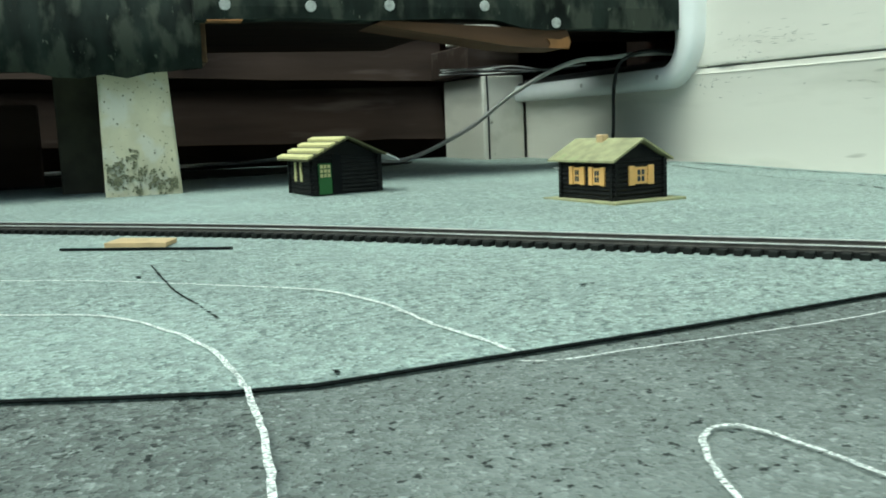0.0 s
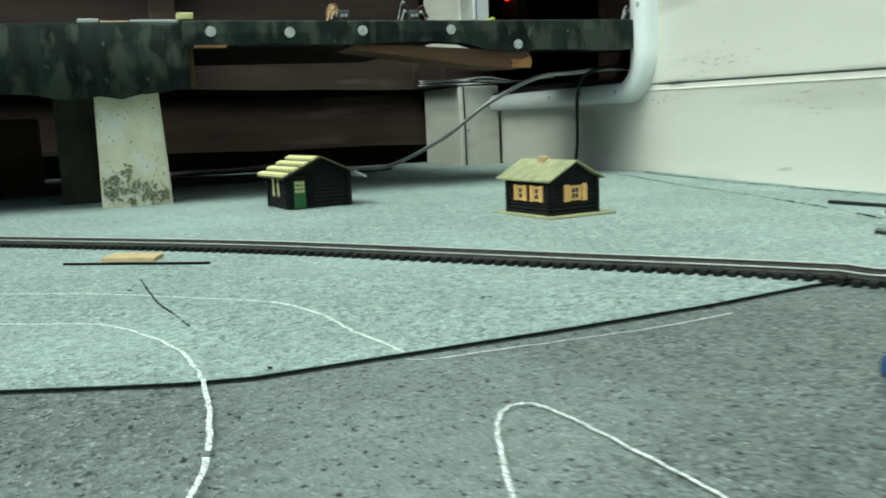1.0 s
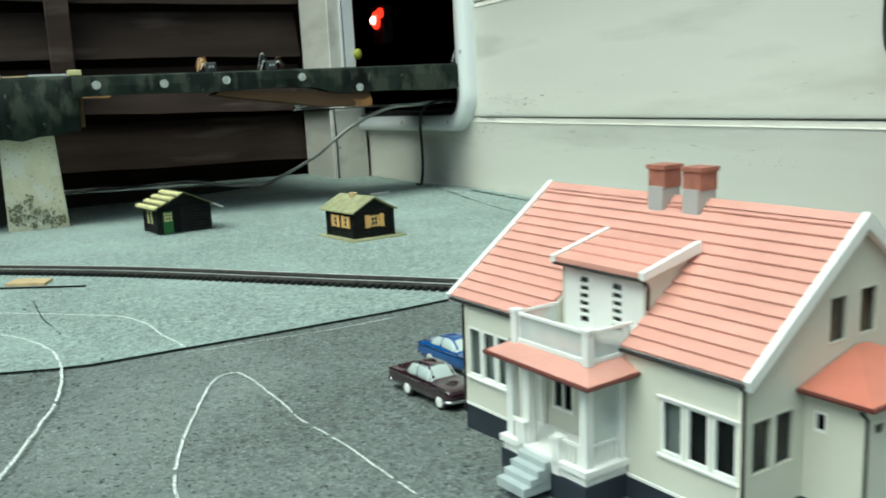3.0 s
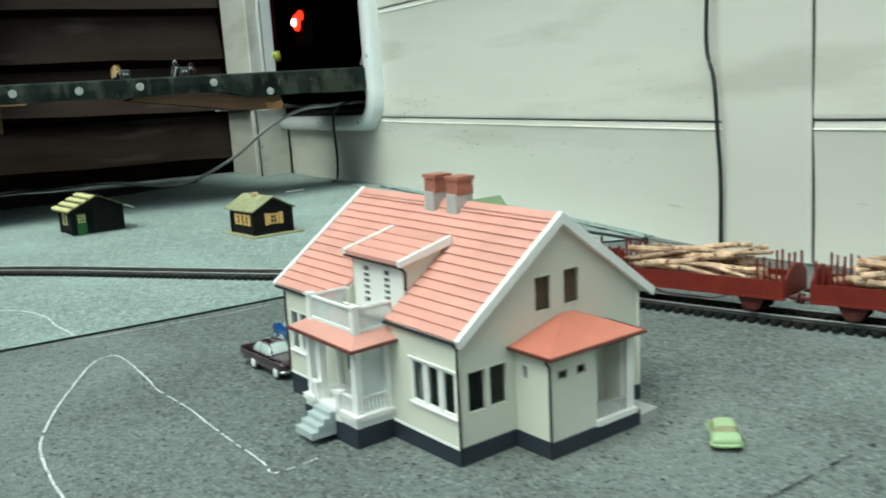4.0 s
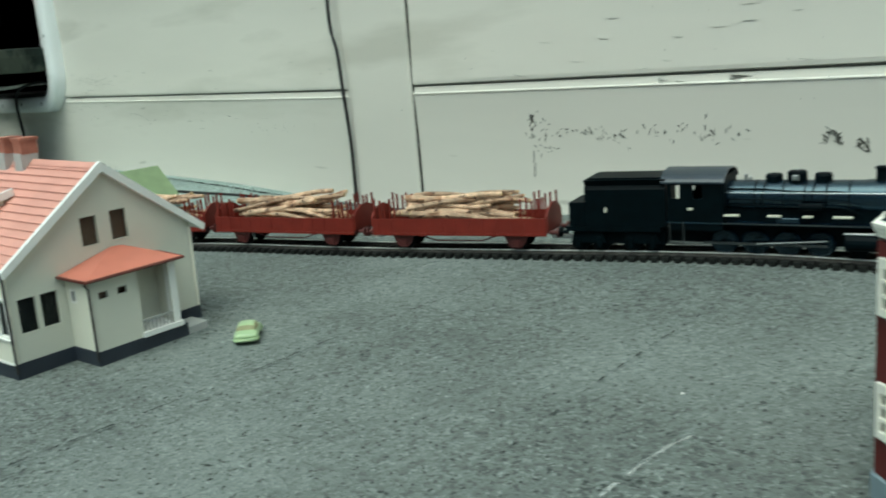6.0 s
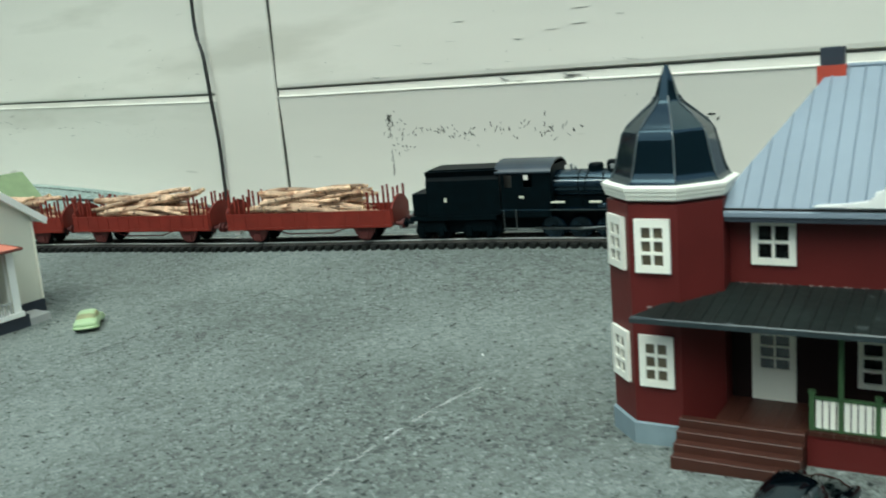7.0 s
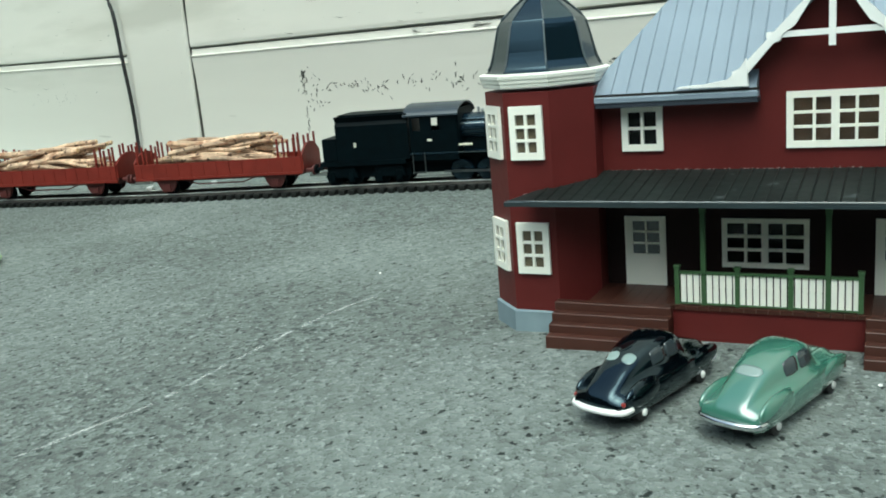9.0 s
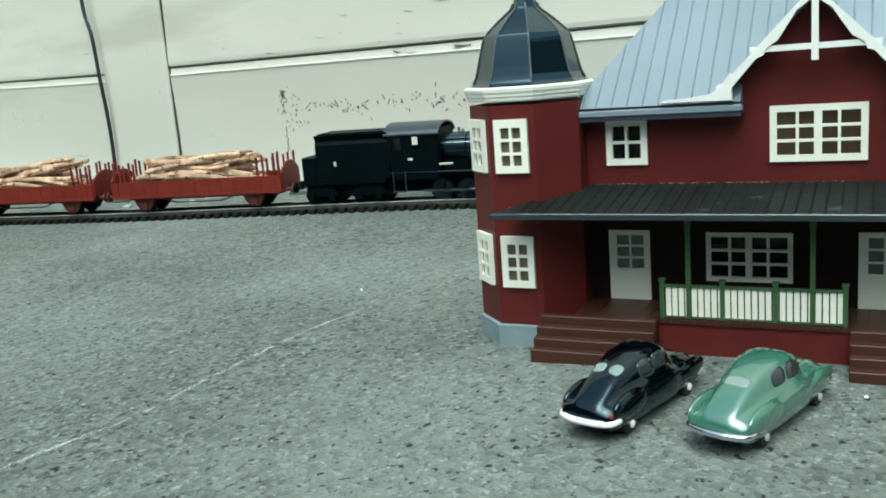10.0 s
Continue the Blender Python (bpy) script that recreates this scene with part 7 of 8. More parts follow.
car("green_car", placed(0.4475, -0.6960, -9.0), "metallic green fastback model car with a wide oval rear window", M_CAR_GREEN, 0.0432, 0.0160, 0.0147, FASTBACK,
    [("rear_window", 0.185, 0.250, -0.34, 0.34, 0.9, M_CAR_PANE), ("side_window", 0.34, 0.455, 0.50, 0.88, 0.5, M_CAR_GLASS), ("side_window", 0.47, 0.60, 0.50, 0.88, 0.4, M_CAR_GLASS), ("windscreen", 0.635, 0.70, -0.70, 0.70, 0.35, M_CAR_GLASS)],
    wheel_r=0.0021, hub=M_GREY, hub_share=0.42, bumper=M_CHROME, fenders=((0.21, 0.19, 0.82, 0.40, 0.20, 0.165), (0.82, 0.16, 0.82, 0.40, 0.16, 0.14)), plate=True)
car("maroon_car", placed(0.3545, -0.0990, -81.5), "dark maroon model saloon with pale windows and white hubs", M_CAR_MAROON, 0.052, 0.0178, 0.0160, LONGTAIL,
    [("rear_window", 0.275, 0.362, -0.76, 0.76, 0.1, M_CAR_GLASS_LIGHT), ("side_window", 0.330, 0.470, 0.36, 0.97, 0.15, M_CAR_GLASS_LIGHT), ("side_window", 0.478, 0.665, 0.36, 0.97, 0.15, M_CAR_GLASS_LIGHT), ("windscreen", 0.605, 0.705, -0.80, 0.80, 0.1, M_CAR_GLASS_LIGHT)],
    hub=M_WHITE, hub_share=0.68, wheels=(0.345, 0.855), trims=((0.565, 0.00028, M_CHROME),))
car("blue_car", placed(0.3850, -0.0665, -80.5), "bright blue model coupe with pale windows", M_CAR_BLUE, 0.054, 0.0200, 0.0158, COUPE,
    [("rear_window", 0.14, 0.265, -0.66, 0.66, 0.2, M_CAR_GLASS_LIGHT), ("side_window", 0.22, 0.37, 0.40, 0.96, 0.4, M_CAR_GLASS_LIGHT), ("side_window", 0.380, 0.585, 0.40, 0.96, 0.25, M_CAR_GLASS_LIGHT), ("windscreen", 0.515, 0.628, -0.80, 0.80, 0.12, M_CAR_GLASS_LIGHT)], hub=M_GREY, hub_share=0.8, wheels=(0.24, 0.82), trims=((0.60, 0.00022, M_CHROME),))
car("white_car", placed(0.4265, -0.0520, -80.0), "white model estate car with large brown-tinted windows", M_CAR_WHITE, 0.050, 0.0190, 0.0178, ESTATE,
    [("rear_window", 0.025, 0.075, -0.62, 0.62, 0.2, M_CREAMCAR), ("side_window", 0.09, 0.25, 0.54, 0.92, 0.15, M_CREAMCAR), ("side_window", 0.265, 0.42, 0.54, 0.92, 0.1, M_CREAMCAR), ("side_window", 0.435, 0.60, 0.54, 0.92, 0.15, M_CREAMCAR), ("windscreen", 0.635, 0.735, -0.72, 0.72, 0.2, M_CREAMCAR)],
    bumper=M_GREY, hub=M_GREY)
car("lime_car", placed(0.4670, -0.3125, 52.0), "small pale lime-green toy car on the dark felt", M_CAR_LIME, 0.0225, 0.0114, 0.0084, MICRO,
    [("rear_window", 0.185, 0.25, -0.66, 0.66, 0.15, M_MOSS), ("side_window", 0.28, 0.58, 0.5, 0.92, 0.3, M_MOSS), ("windscreen", 0.62, 0.72, -0.7, 0.7, 0.2, M_MOSS)], wheel_r=0.0020, bumper=M_CAR_LIME, bumper_z=0.24, hub=M_CAR_LIME)

# ---------------------------------------------------------------- the train
FRONT = (0.6822, -0.3374)
s_front = min((((p.x - FRONT[0] - 0.012) ** 2 + (p.y - FRONT[1] - 0.006) ** 2), d) for p, d in zip(line, dist))[1] + 0.1985


def on_rails(name, s_mid, half, label, category, group=""):
    a, b = on_track(s_mid - half)[0], on_track(s_mid + half)[0]
    c, d = (a + b) / 2, b - a
    return thing(name, pose(c.x, c.y, track_z(c) + 0.0040, 0, 0, math.degrees(math.atan2(d.y, d.x))), label, category, group)


def wheelset(t, x, r, material, spokes=False, gauge=0.0072, name="wheel"):
    for s in (-1, 1):
        b = B()
        lathe(b, [(r * 0.5, -0.0008), (r * 0.92, -0.0010), (r, -0.0008), (r, 0.0009), (r * 0.7, 0.0008), (r * 0.3, 0.0012)], (x, s * gauge, r - 0.0002), "y", 20)
        part(name, b, material, t)


LOW = Matrix.Diagonal((0.985, 1.0, 0.925, 1.0))
# engine: nose at +x
eng = on_rails("locomotive", s_front - 0.076, 0.04, "black model steam locomotive with three domes and red buffer beam", "locomotive")
eng.matrix_world = eng.matrix_world @ LOW
X0 = 0.076


def ex(s):
    return X0 - s


b = B()
lathe(b, [(0.0094, ex(0.100)), (0.0094, ex(0.028)), (0.0098, ex(0.028)), (0.0098, ex(0.0135)), (0.0078, ex(0.0120)), (0.0040, ex(0.0114))], (0, 0, 0.0340), "x", 64)
part("boiler", b, M_LOCO, eng, smooth=False)
for s in (0.036, 0.047, 0.058, 0.069, 0.084):
    b = B()
    lathe(b, [(0.0093, ex(s) - 0.0004), (0.00955, ex(s) - 0.0004), (0.00955, ex(s) + 0.0004), (0.0093, ex(s) + 0.0004)], (0, 0, 0.0340), "x", 40)
    part("boiler_band", b, M_LOCO_MATT, eng)
for s, r, z in ((0.0498, 0.0046, 0.0478), (0.0631, 0.0052, 0.0492), (0.0752, 0.0046, 0.0474)):
    b = B()
    lathe(b, [(r, 0.039), (r, z - 0.0015), (r * 0.85, z - 0.0003), (r * 0.4, z)], (ex(s), 0, 0), "z", 18)
    part("dome", b, M_LOCO_MATT, eng)
b = B()
lathe(b, [(0.0042, 0.041), (0.0034, 0.0440), (0.0030, 0.0490), (0.0038, 0.0500), (0.0038, 0.0510), (0.0022, 0.0510), (0.0022, 0.048)], (ex(0.0210), 0, 0), "z", 18)
part("chimney", b, M_LOCO_MATT, eng)
b = B()
box(b, ex(0.140), ex(0.0095), -0.0150, 0.0150, 0.0192, 0.0202)
part("running_board", b, M_LOCO, eng)
b = B()
box(b, ex(0.145), ex(0.012), -0.0060, 0.0060, 0.006, 0.0192)
part("frame", b, M_LOCO_MATT, eng)
b = B()
box(b, ex(0.100), ex(0.0150), -0.0075, 0.0075, 0.0202, 0.0275)
part("firebox", b, M_LOCO_MATT, eng)
b = B()
for sd in (-1, 1):
    y0, y1 = sorted((sd * 0.0146, sd * 0.0138))
    holed_wall(b, "y", y0, y1, ex(0.131), ex(0.100), 0.0150, 0.0455, [(ex(0.1165), ex(0.1110), 0.0345, 0.0425), (ex(0.129), ex(0.124), 0.0345, 0.0425)])
box(b, ex(0.1002), ex(0.0992), -0.0137, 0.0137, 0.0202, 0.0475)
part("cab", b, M_LOCO_MATT, eng)
b = B()
n, prev = 14, None
for k in range(n + 1):
    a = math.pi * (0.08 + 0.84 * k / n)
    ring = [b.verts.new((x, 0.0164 * math.cos(a), 0.0425 + 0.0090 * math.sin(a) + dz)) for x, dz in ((ex(0.1345), 0), (ex(0.0985), 0), (ex(0.0985), -0.001), (ex(0.1345), -0.001))]
    if prev:
        for i in range(4):
            b.faces.new((prev[i], prev[(i + 1) % 4], ring[(i + 1) % 4], ring[i]))
    else:
        b.faces.new(ring)
    prev = ring
b.faces.new(prev[::-1])
part("cab_roof", b, M_LOCO_SHEEN, eng, "black curved cab roof, bluish sky sheen put into its colour", smooth=False)
for sd in (-1, 1):
    b = B()
    lathe(b, [(0.0046, ex(0.037)), (0.0052, ex(0.0365)), (0.0052, ex(0.0215)), (0.0046, ex(0.021))], (0, sd * 0.0125, 0.0105), "x", 16)
    part("cylinder", b, M_LOCO_MATT, eng)
    b = B()
    box(b, ex(0.0375), ex(0.0225), sd * 0.0140 - 0.0016, sd * 0.0140 + 0.0016, 0.0150, 0.0160, 0.0003)
    part("steam_chest_plate", b, M_STEEL, eng)
    b = B()
    box(b, ex(0.112), ex(0.046), sd * 0.0105 - 0.0004, sd * 0.0105 + 0.0004, 0.0062, 0.0076)
    part("coupling_rod", b, M_ROD, eng)
    b = B()
    tube(b, [(ex(0.046), sd * 0.0115, 0.0100), (ex(0.082), sd * 0.0115, 0.0072)], 0.0007, 6)
    part("connecting_rod", b, M_ROD, eng)
    b = B()
    tube(b, [(ex(0.099), sd * 0.0100, 0.0375), (ex(0.015), sd * 0.0100, 0.0375)], 0.0002, 6)
    part("handrail", b, M_STEEL, eng)
    for s, w in ((0.0382, 0.0048), (0.0556, 0.0024), (0.0727, 0.0036), (0.0956, 0.0042)):
        b = B()
        box(b, ex(s) - w, ex(s) + w, sd * 0.0130 - 0.0012, sd * 0.0130 + 0.0012, 0.0238, 0.0250, 0.0002)
        part("step_plate", b, M_BRASS, eng)
    b = B()
    box(b, ex(0.100), ex(0.0095), *sorted((sd * 0.0150, sd * 0.0153)), 0.0196, 0.0202)
    part("valance", b, M_ROD, eng)
    for r0, z0, z1 in ((0.00040, 0.0395, 0.0380), (0.00055, 0.0300, 0.0290), (0.00035, 0.0335, 0.0330)):
        b = B()
        y_ = sd * (math.sqrt(max(0.0, 0.0098 ** 2 - (z0 - 0.0340) ** 2)) + 0.0004)
        tube(b, spline([(ex(0.099), y_, z0), (ex(0.080), y_, z0), (ex(0.060), y_, z1), (ex(0.040), y_, z1), (ex(0.030), y_, z1 - 0.004)], 4), r0, 6)
        part("boiler_pipe", b, M_LOCO_MATT, eng, smooth=True)
    for s in (0.0498, 0.0752):
        b = B()
        tube(b, spline([(ex(s) - 0.003, sd * 0.0040, 0.0440), (ex(s) - 0.004, sd * 0.0085, 0.0392), (ex(s) - 0.005, sd * 0.0103, 0.0320), (ex(s) - 0.006, sd * 0.0108, 0.0215)], 4), 0.00035, 6)
        part("sand_pipe", b, M_LOCO_MATT, eng, smooth=True)
    b = B()
    box(b, ex(0.072), ex(0.060), *sorted((sd * 0.0100, sd * 0.0128)), 0.0202, 0.0232, 0.0004)
    part("reservoir", b, M_LOCO, eng)
    b = B()
    tube(b, [(ex(0.130), sd * 0.0152, 0.0200), (ex(0.130), sd * 0.0152, 0.0070)], 0.0004, 6)
    tube(b, [(ex(0.122), sd * 0.0152, 0.0200), (ex(0.122), sd * 0.0152, 0.0070)], 0.0004, 6)
    box(b, ex(0.1305), ex(0.1215), *sorted((sd * 0.0146, sd * 0.0162)), 0.0068, 0.0076)
    part("cab_step", b, M_ROD, eng)
    b = B()
    box(b, ex(0.118) - 0.0015, ex(0.118) + 0.0015, sd * 0.0149 - 0.0003, sd * 0.0149 + 0.0003, 0.0275, 0.0290)
    part("number_plate", b, M_BRASS, eng)
    b = B()
    lathe(b, [(0.0028, 0.0), (0.0030, 0.003), (0.0026, 0.006)], (ex(0.0125) - 0.003, sd * 0.0085, 0.0245), "x", 14)
    part("lamp", b, M_LOCO_MATT, eng)
    b = B()
    lathe(b, [(0.0013, ex(0.010)), (0.0013, ex(0.0045)), (0.0036, ex(0.0042)), (0.0036, ex(0.0030)), (0.0020, ex(0.0024))], (0, sd * 0.0100, 0.0135), "x", 16)
    part("buffer", b, M_LOCO_MATT, eng)
    b = B()
    tube(b, [(ex(0.013), sd * 0.0135, 0.0100), (ex(0.013), sd * 0.0135, 0.0030), (ex(0.010), sd * 0.0135, 0.0030)], 0.0006, 6)
    part("rail_guard", b, M_LOCO_MATT, eng)
b = B()
box(b, ex(0.0114), ex(0.0100), -0.0140, 0.0140, 0.0108, 0.0170, 0.0003)
part("buffer_beam", b, M_RED, eng, "red buffer beam")
b = B()
box(b, ex(0.0112), ex(0.002), -0.0030, 0.0030, 0.0030, 0.0060, 0.0004)
box(b, ex(0.016), ex(0.0100), -0.0105, 0.0105, 0.0028, 0.0070, 0.0004)
part("coupler", b, M_LOCO_MATT, eng)
b = B()
lathe(b, [(0.0030, 0.0), (0.0032, 0.003), (0.0028, 0.0055)], (ex(0.0165), 0, 0.0270), "x", 14)
box(b, ex(0.0150) - 0.001, ex(0.0150) + 0.001, -0.001, 0.001, 0.0200, 0.0250)
part("lamp", b, M_LOCO_MATT, eng)
def driving_wheel(t, x, r, sd):
    """Spoked driving wheel with a steel tyre and a crescent balance weight."""
    y = sd * 0.0076
    b = B()
    for k in range(10):
        a = math.pi * 2 * k / 10
        tube(b, [(x + 0.0012 * math.cos(a), y, r - 0.0002 + 0.0012 * math.sin(a)), (x + r * 0.88 * math.cos(a), y, r - 0.0002 + r * 0.88 * math.sin(a))], 0.0004, 5)
    lathe(b, [(0.0017, sd * -0.0006), (0.0017, sd * 0.0012), (0.0006, sd * 0.0015)], (x, y, r - 0.0002), "y", 12)
    pts = [(x + r * 0.86 * math.cos(a), r - 0.0002 + r * 0.86 * math.sin(a)) for a in [math.radians(200 + 14 * k) for k in range(11)]]
    prism(b, pts, *sorted((y - 0.0004, y + 0.0004)), "y")
    w = part("driving_wheel", b, M_LOCO_MATT, t)
    b = B()
    lathe(b, [(r * 0.86, -0.0008), (r * 1.06, -0.0008 * sd - 0.0002), (r, -0.0002), (r, 0.0009), (r * 0.86, 0.0009), (r * 0.86, -0.0008)], (x, y, r - 0.0002), "y", 28)
    part("tyre", b, M_LOCO, w, "glossy black tyre")


for s in (0.050, 0.067, 0.084, 0.101):
    for sd in (-1, 1):
        driving_wheel(eng, ex(s), 0.0076, sd)
for s in (0.031,):
    wheelset(eng, ex(s), 0.0050, M_LOCO_MATT)
b = B()
box(b, ex(0.071), ex(0.066), 0.0095, 0.0130, 0.0270, 0.0345, 0.0004)
lathe(b, [(0.0022, ex(0.060)), (0.0022, ex(0.048))], (0, -0.0122, 0.0300), "x", 12)
part("air_pump", b, M_LOCO_MATT, eng)

for s, z in ((0.0905, 0.0470), (0.0880, 0.0455)):
    b = B()
    lathe(b, [(0.0009, 0.0425), (0.0009, z - 0.001), (0.0012, z - 0.0006), (0.0004, z)], (ex(s), 0, 0), "z", 10)
    part("safety_valve", b, M_STEEL, eng)
b = B()
lathe(b, [(0.0084, ex(0.0136)), (0.0086, ex(0.0128)), (0.0080, ex(0.0122)), (0.0060, ex(0.0113)), (0.0020, ex(0.0108))], (0, 0, 0.0340), "x", 32)
tube(b, [(ex(0.0106), -0.0030, 0.0340), (ex(0.0106), 0.0030, 0.0340)], 0.0004, 6)
part("smokebox_door", b, M_LOCO_MATT, eng)
b = B()
lathe(b, [(0.0012, 0.0505), (0.0012, 0.0515), (0.0006, 0.0519)], (ex(0.0631), 0, -0.0020), "z", 10)
box(b, ex(0.0650), ex(0.0612), -0.0056, -0.0050, 0.0440, 0.0470, 0.0002)
part("dome_plate", b, M_STEEL, eng)

# tender
ten = on_rails("tender", s_front - 0.1622, 0.016, "black model tender with a small white emblem, coupled behind the locomotive", "tender")
ten.matrix_world = ten.matrix_world @ LOW
b = B()
prism(b, [(-0.0140, 0.0170), (0.0140, 0.0170), (0.0140, 0.0405), (0.0125, 0.0430), (0.0150, 0.0468), (-0.0150, 0.0468), (-0.0125, 0.0430), (-0.0140, 0.0405)], -0.018, 0.030, "x")
part("tank", b, M_LOCO_MATT, ten)
b = B()
box(b, -0.0280, -0.0181, -0.0138, 0.0138, 0.0170, 0.0325, 0.0004)
part("rear_tank", b, M_LOCO_MATT, ten)
b = B()
box(b, -0.0160, 0.0280, -0.0128, 0.0128, 0.0440, 0.0478)
part("coal", b, M_LOCO_MATT, ten)
b = B()
box(b, -0.0305, 0.0270, -0.0145, 0.0145, 0.0140, 0.0170)
part("footplate", b, M_LOCO_MATT, ten)
for sd in (-1, 1):
    for x in (-0.0170, 0.0150):
        b = B()
        prism(b, [(x - 0.0110, 0.0060), (x + 0.0110, 0.0060), (x + 0.0090, 0.0130), (x - 0.0090, 0.0130)], sd * 0.0112, sd * 0.0125, "y")
        for dx in (-0.0066, 0.0066):
            box(b, x + dx - 0.0018, x + dx + 0.0018, sd * 0.0118 - 0.0012, sd * 0.0118 + 0.0012, 0.0030, 0.0100, 0.0003)
        part("bogie", b, M_LOCO_MATT, ten)
    b = B()
    box(b, -0.0062, -0.0046, sd * 0.0141 - 0.0003, sd * 0.0141 + 0.0003, 0.0262, 0.0292)
    part("emblem", b, M_BRASS, ten)
    b = B()
    lathe(b, [(0.0013, -0.0302), (0.0013, -0.0340), (0.0034, -0.0342), (0.0034, -0.0354)], (0, sd * 0.0100, 0.0125), "x", 14)
    part("buffer", b, M_LOCO_MATT, ten)
for x in (-0.0236, -0.0104, 0.0084, 0.0216):
    wheelset(ten, x, 0.0056, M_LOCO_MATT)
b = B()
box(b, -0.0275, 0.0285, -0.0090, 0.0090, 0.0050, 0.0140)
part("underframe", b, M_LOCO_MATT, ten)
b = B()
box(b, -0.0405, -0.0300, -0.0016, 0.0016, 0.0060, 0.0084)
part("coupler", b, M_STEEL, ten)

# flat wagons with stakes, loaded with logs
BL, BW = 0.121, 0.0155


def wagon_parts(w):
    b = B()
    box(b, -BL / 2, BL / 2, -BW + 0.0008, BW - 0.0008, 0.0116, 0.0132)
    part("floor", b, M_WAGON_DARK, w)
    for sd in (-1, 1):
        b = B()
        y0, y1 = sorted((sd * BW, sd * (BW - 0.0010)))
        box(b, -BL / 2 + 0.001, BL / 2 - 0.001, y0, y1, 0.0112, 0.0212)
        box(b, -BL / 2 + 0.0005, BL / 2 - 0.0005, sd * BW - 0.0005, sd * BW + 0.0006, 0.0104, 0.0118)
        side = part("side_board", b, M_WAGON, w)
        for k in range(13):
            x = -BL / 2 + 0.0055 + (BL - 0.011) * k / 12
            b = B()
            box(b, x - 0.0004, x + 0.0004, sd * BW - 0.0003, sd * BW + 0.00018, 0.0118, 0.0212)
            part("strap", b, M_WAGON, side)
    for e in (-1, 1):
        b = B()
        pts = [(-BW + 0.001, 0.0116), (-BW + 0.001, 0.0222)] + [(-BW + 0.001 + (2 * BW - 0.002) * k / 8, 0.0222 + 0.0070 * math.sin(math.pi * k / 8) ** 0.8) for k in range(1, 8)] + [(BW - 0.001, 0.0222), (BW - 0.001, 0.0116)]
        x0, x1 = sorted((e * BL / 2, e * (BL / 2 - 0.0012)))
        prism(b, pts, x0, x1, "x")
        part("end_board", b, M_WAGON, w)
        for k in range(5):
            for sd in (-1, 1):
                b = B()
                x = e * (BL / 2 - 0.0026 - 0.0036 * k)
                y = sd * (BW - 0.0022 - 0.0010 * (k % 2))
                box(b, x - 0.0006, x + 0.0006, y - 0.0005, y + 0.0005, 0.0132, 0.0338 - 0.0010 * (k % 3))
                part("stake", b, M_WAGON, w)
        for sd in (-1, 1):
            b = B()
            lathe(b, [(0.0013, e * BL / 2), (0.0013, e * (BL / 2 + 0.0045)), (0.0032, e * (BL / 2 + 0.0047)), (0.0032, e * (BL / 2 + 0.0058))], (0, sd * 0.0100, 0.0116), "x", 12)
            part("buffer", b, M_WAGON_DARK, w)
        b = B()
        box(b, *sorted((e * (BL / 2 - 0.002), e * (BL / 2 + 0.0105))), -0.0015, 0.0015, 0.0062, 0.0084)
        part("coupler", b, M_STEEL, w)
    for x in (-0.0390, 0.0390):
        for sd in (-1, 1):
            b = B()
            prism(b, [(x - 0.0082, 0.0114), (x + 0.0082, 0.0114), (x + 0.0062, 0.0062), (x + 0.0040, 0.0030), (x + 0.0022, 0.0020), (x - 0.0022, 0.0020), (x - 0.0040, 0.0030), (x - 0.0062, 0.0062)], *sorted((sd * 0.0112, sd * 0.0126)), "y")
            box(b, x - 0.0026, x + 0.0026, sd * 0.0126 - 0.0008, sd * 0.0126 + 0.0008, 0.0030, 0.0075, 0.0002)
            part("axle_guard", b, M_WAGON_DARK, w)
        wheelset(w, x, 0.0055, M_LOCO_MATT)
    for sd in (-1, 1):
        b = B()
        tube(b, [(-0.0300, sd * 0.0120, 0.0108), (-0.0160, sd * 0.0120, 0.0066), (0.0160, sd * 0.0120, 0.0066), (0.0300, sd * 0.0120, 0.0108)], 0.0005, 6)
        part("truss_rod", b, M_WAGON_DARK, w)
    b = B()
    box(b, -0.0540, 0.0540, -0.0060, 0.0060, 0.0080, 0.0116)
    part("underframe", b, M_WAGON_DARK, w)


def log_load(m, seed):
    t = thing("log_load", m, "pile of thin birch logs with pale cut ends", "log pile", group="log loads")
    r = random.Random(seed)
    k = 0
    for layer, (n, zc) in enumerate(((7, 0.0152), (7, 0.0184), (6, 0.0216), (6, 0.0248), (5, 0.0280), (4, 0.0308), (3, 0.0332))):
        for i in range(n):
            y = (i - (n - 1) / 2) * 0.0040 + r.uniform(-0.0010, 0.0010)
            half = 0.036 + r.uniform(-0.009, 0.006)
            off, skew, rise = r.uniform(-0.010, 0.010), r.uniform(-0.0070, 0.0070), r.uniform(-0.0034, 0.0030) + (0.0034 if layer > 3 else 0.0)
            rad = r.uniform(0.0008, 0.0020)
            y = max(-0.0125 + abs(skew), min(0.0125 - abs(skew), y))
            pts, tap = [], []
            ph = r.uniform(0, 6)
            for q in range(8):
                u = q / 7 * 2 - 1
                pts.append((off + u * half, y + skew * u + 0.0010 * math.sin(4 * u + ph), zc + rise * u + 0.0011 * math.sin(3.4 * u + ph * 2)))
                tap.append(rad * (1 - 0.16 * u + 0.06 * math.sin(9 * u + ph)))
            b = B()
            tube(b, pts, rad, 8, tap)
            lg = part("log", b, M_BARK, t)
            for e, q in ((-1, 0), (1, 7)):
                c = B()
                lathe(c, [(tap[q] * 0.93, 0.0), (tap[q] * 0.9, e * 0.0003)], pts[q], "x", 8)
                part("cut_end", c, M_LOG_END, lg)
            k += 1
    return t


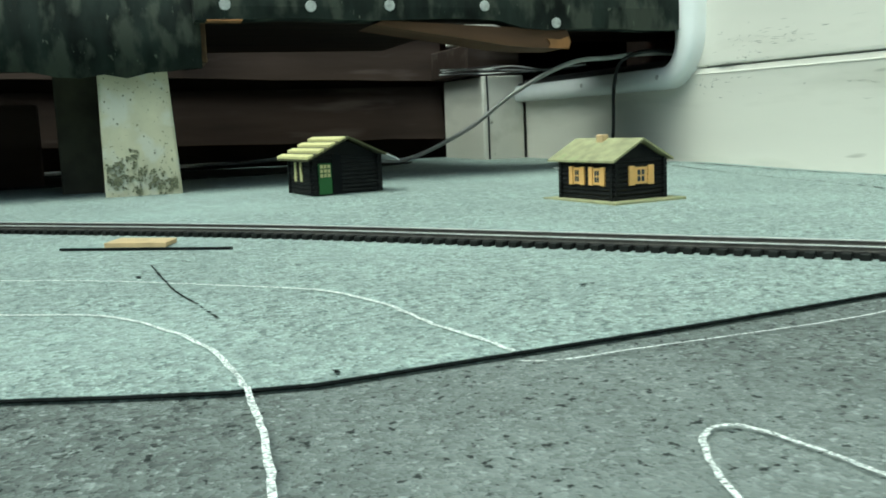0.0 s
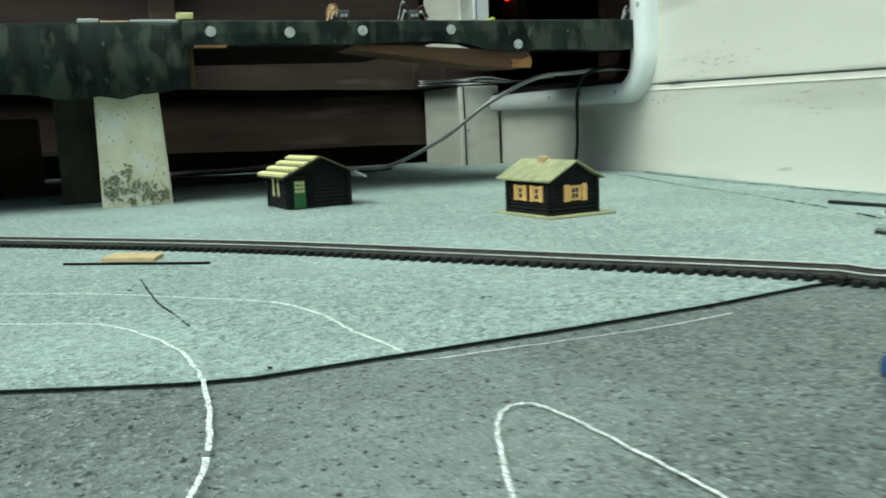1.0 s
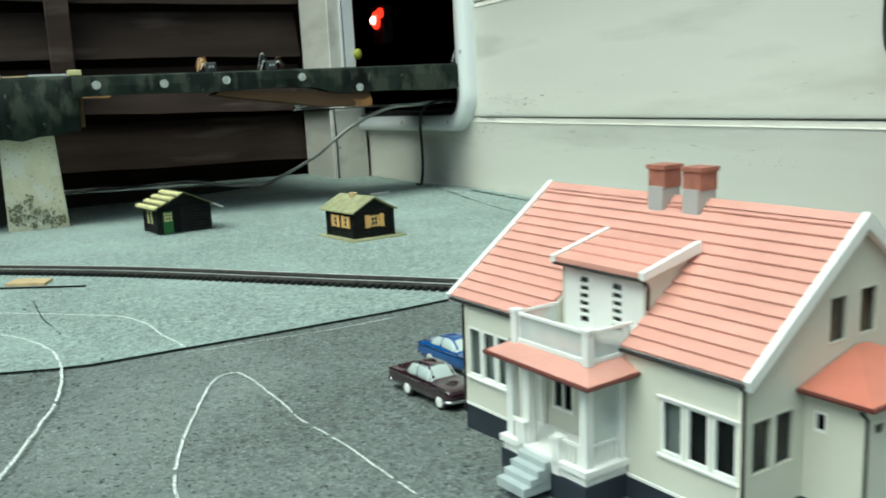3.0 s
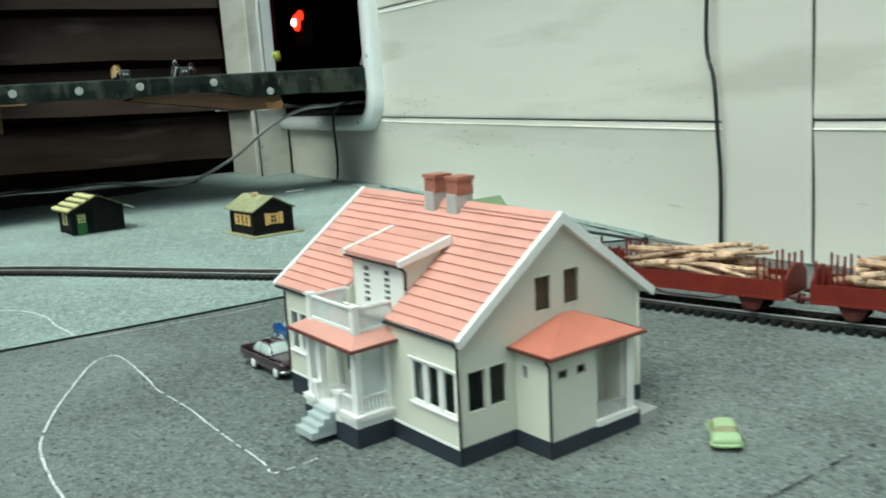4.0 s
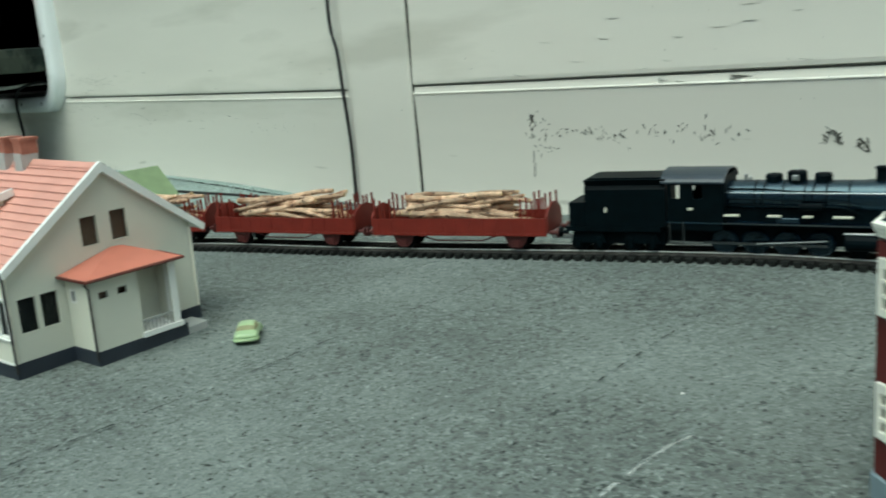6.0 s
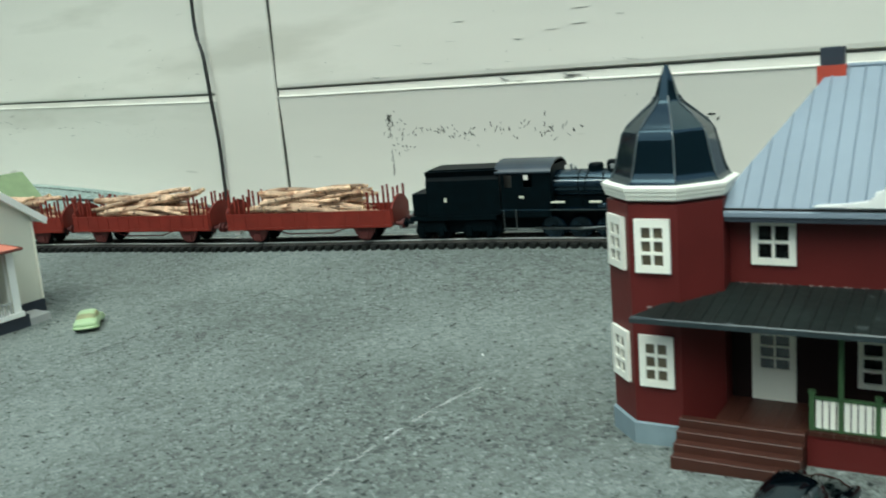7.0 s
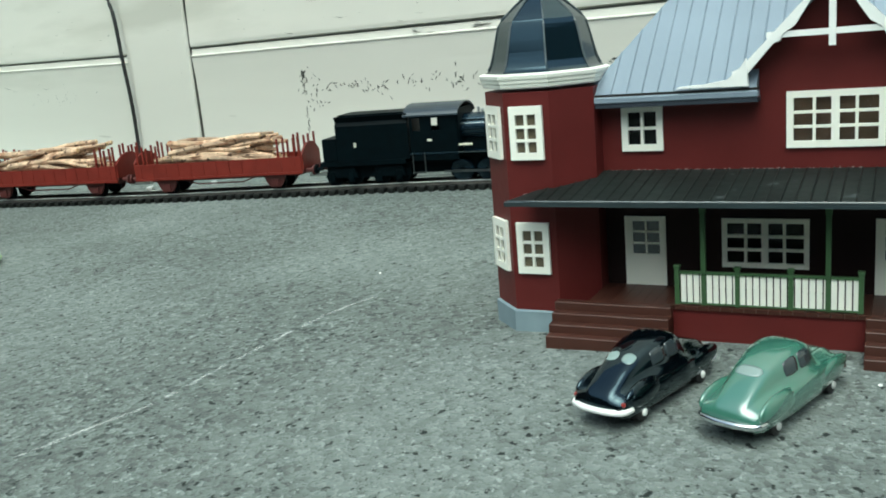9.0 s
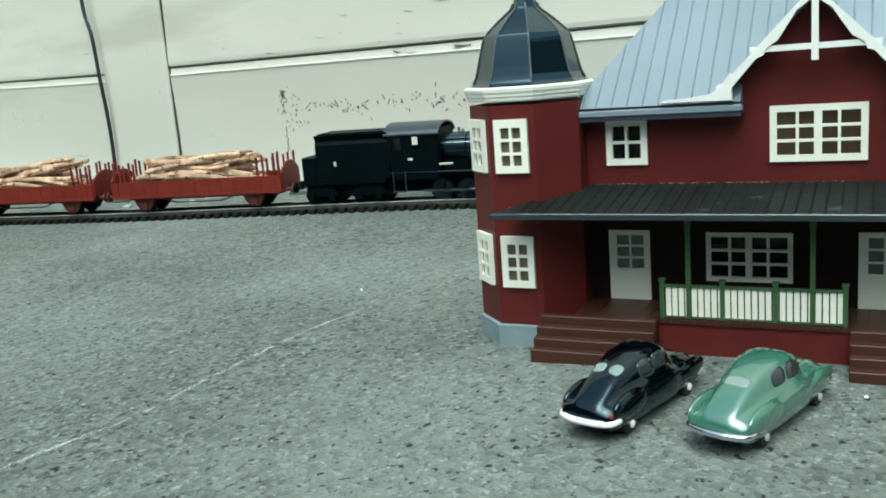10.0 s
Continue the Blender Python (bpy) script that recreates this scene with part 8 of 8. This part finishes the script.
s_w = s_front - 0.1960 - 0.0685
first = None
for k in range(3):
    s = s_w - 0.1330 * k
    place = on_rails("flat_wagon", s, 0.039, "oxide-red low-sided model wagon with stakes, carrying logs", "wagon", group="log wagons")
    if first is None:
        wagon_parts(place)
        first = place
        w = place
    else:
        m = place.matrix_world.copy()
        bpy.data.objects.remove(place)
        w = copy_thing(first, m)
    log_load(w.matrix_basis.copy(), 40 + k)

# small litter by the wall
rnd = random.Random(77)
chip = [(0.6954, -0.1638), (0.6971, -0.2054), (0.6656, -0.1700), (0.7300, -0.1900), (0.7150, -0.1250)]
for x, y in chip:
    b = B()
    a = rnd.uniform(0, 3)
    pts = [(x + 0.006 * math.cos(a) * u - 0.0022 * math.sin(a) * v, y + 0.006 * math.sin(a) * u + 0.0022 * math.cos(a) * v) for u, v in ((-1, -1), (1, -0.7), (1, 0.8), (-0.8, 1))]
    prism(b, pts, ground_z(x, y) - 0.0006, ground_z(x, y) + 0.0012, "z")
    solid("wood_chip", b, M_GREY, "small pale chip lying on the felt", "chip", group="litter")
b = B()
prism(b, [(0.655, 0.795), (0.690, 0.806), (0.694, 0.818), (0.662, 0.812)], ground_z(0.675, 0.81) + 0.0004, ground_z(0.675, 0.81) + 0.0016, "z")
solid("paper_scrap", b, M_WHITE, "small white scrap lying on the felt by the corner", "scrap", group="litter")
for x, y, r in ((0.480, -0.710, 0.0005), (0.467, -0.713, 0.0005), (0.520, -0.520, 0.0005)):
    b = B()
    bmesh.ops.create_icosphere(b, subdivisions=1, radius=r)
    for v in b.verts:
        v.co = Vector((v.co.x * rnd.uniform(0.8, 1.3), v.co.y * rnd.uniform(0.8, 1.3), v.co.z * 0.7)) + Vector((x, y, ground_z(x, y) - 0.0004 + r * 0.5))
    solid("pebble", b, M_WHITE, "tiny white pebble lying on the dark felt", "pebble", group="litter")
for x, y in ((0.208, 0.273), (0.187, 0.237), (0.329, 0.129), (0.226, 0.060)):
    b = B()
    a = rnd.uniform(0, 3)
    ribbon(b, [(x - 0.003 * math.cos(a), y - 0.003 * math.sin(a)), (x, y + 0.0006), (x + 0.003 * math.cos(a), y + 0.003 * math.sin(a))], 0.0014, 0.0014, wobble=0.8, gap=0.15, seed=int(x * 1000), step=0.0012)
    solid("tar_fleck", b, M_BITUMEN, "small black tar fleck on the pale felt", "stain", group="tar flecks", kind="structure")
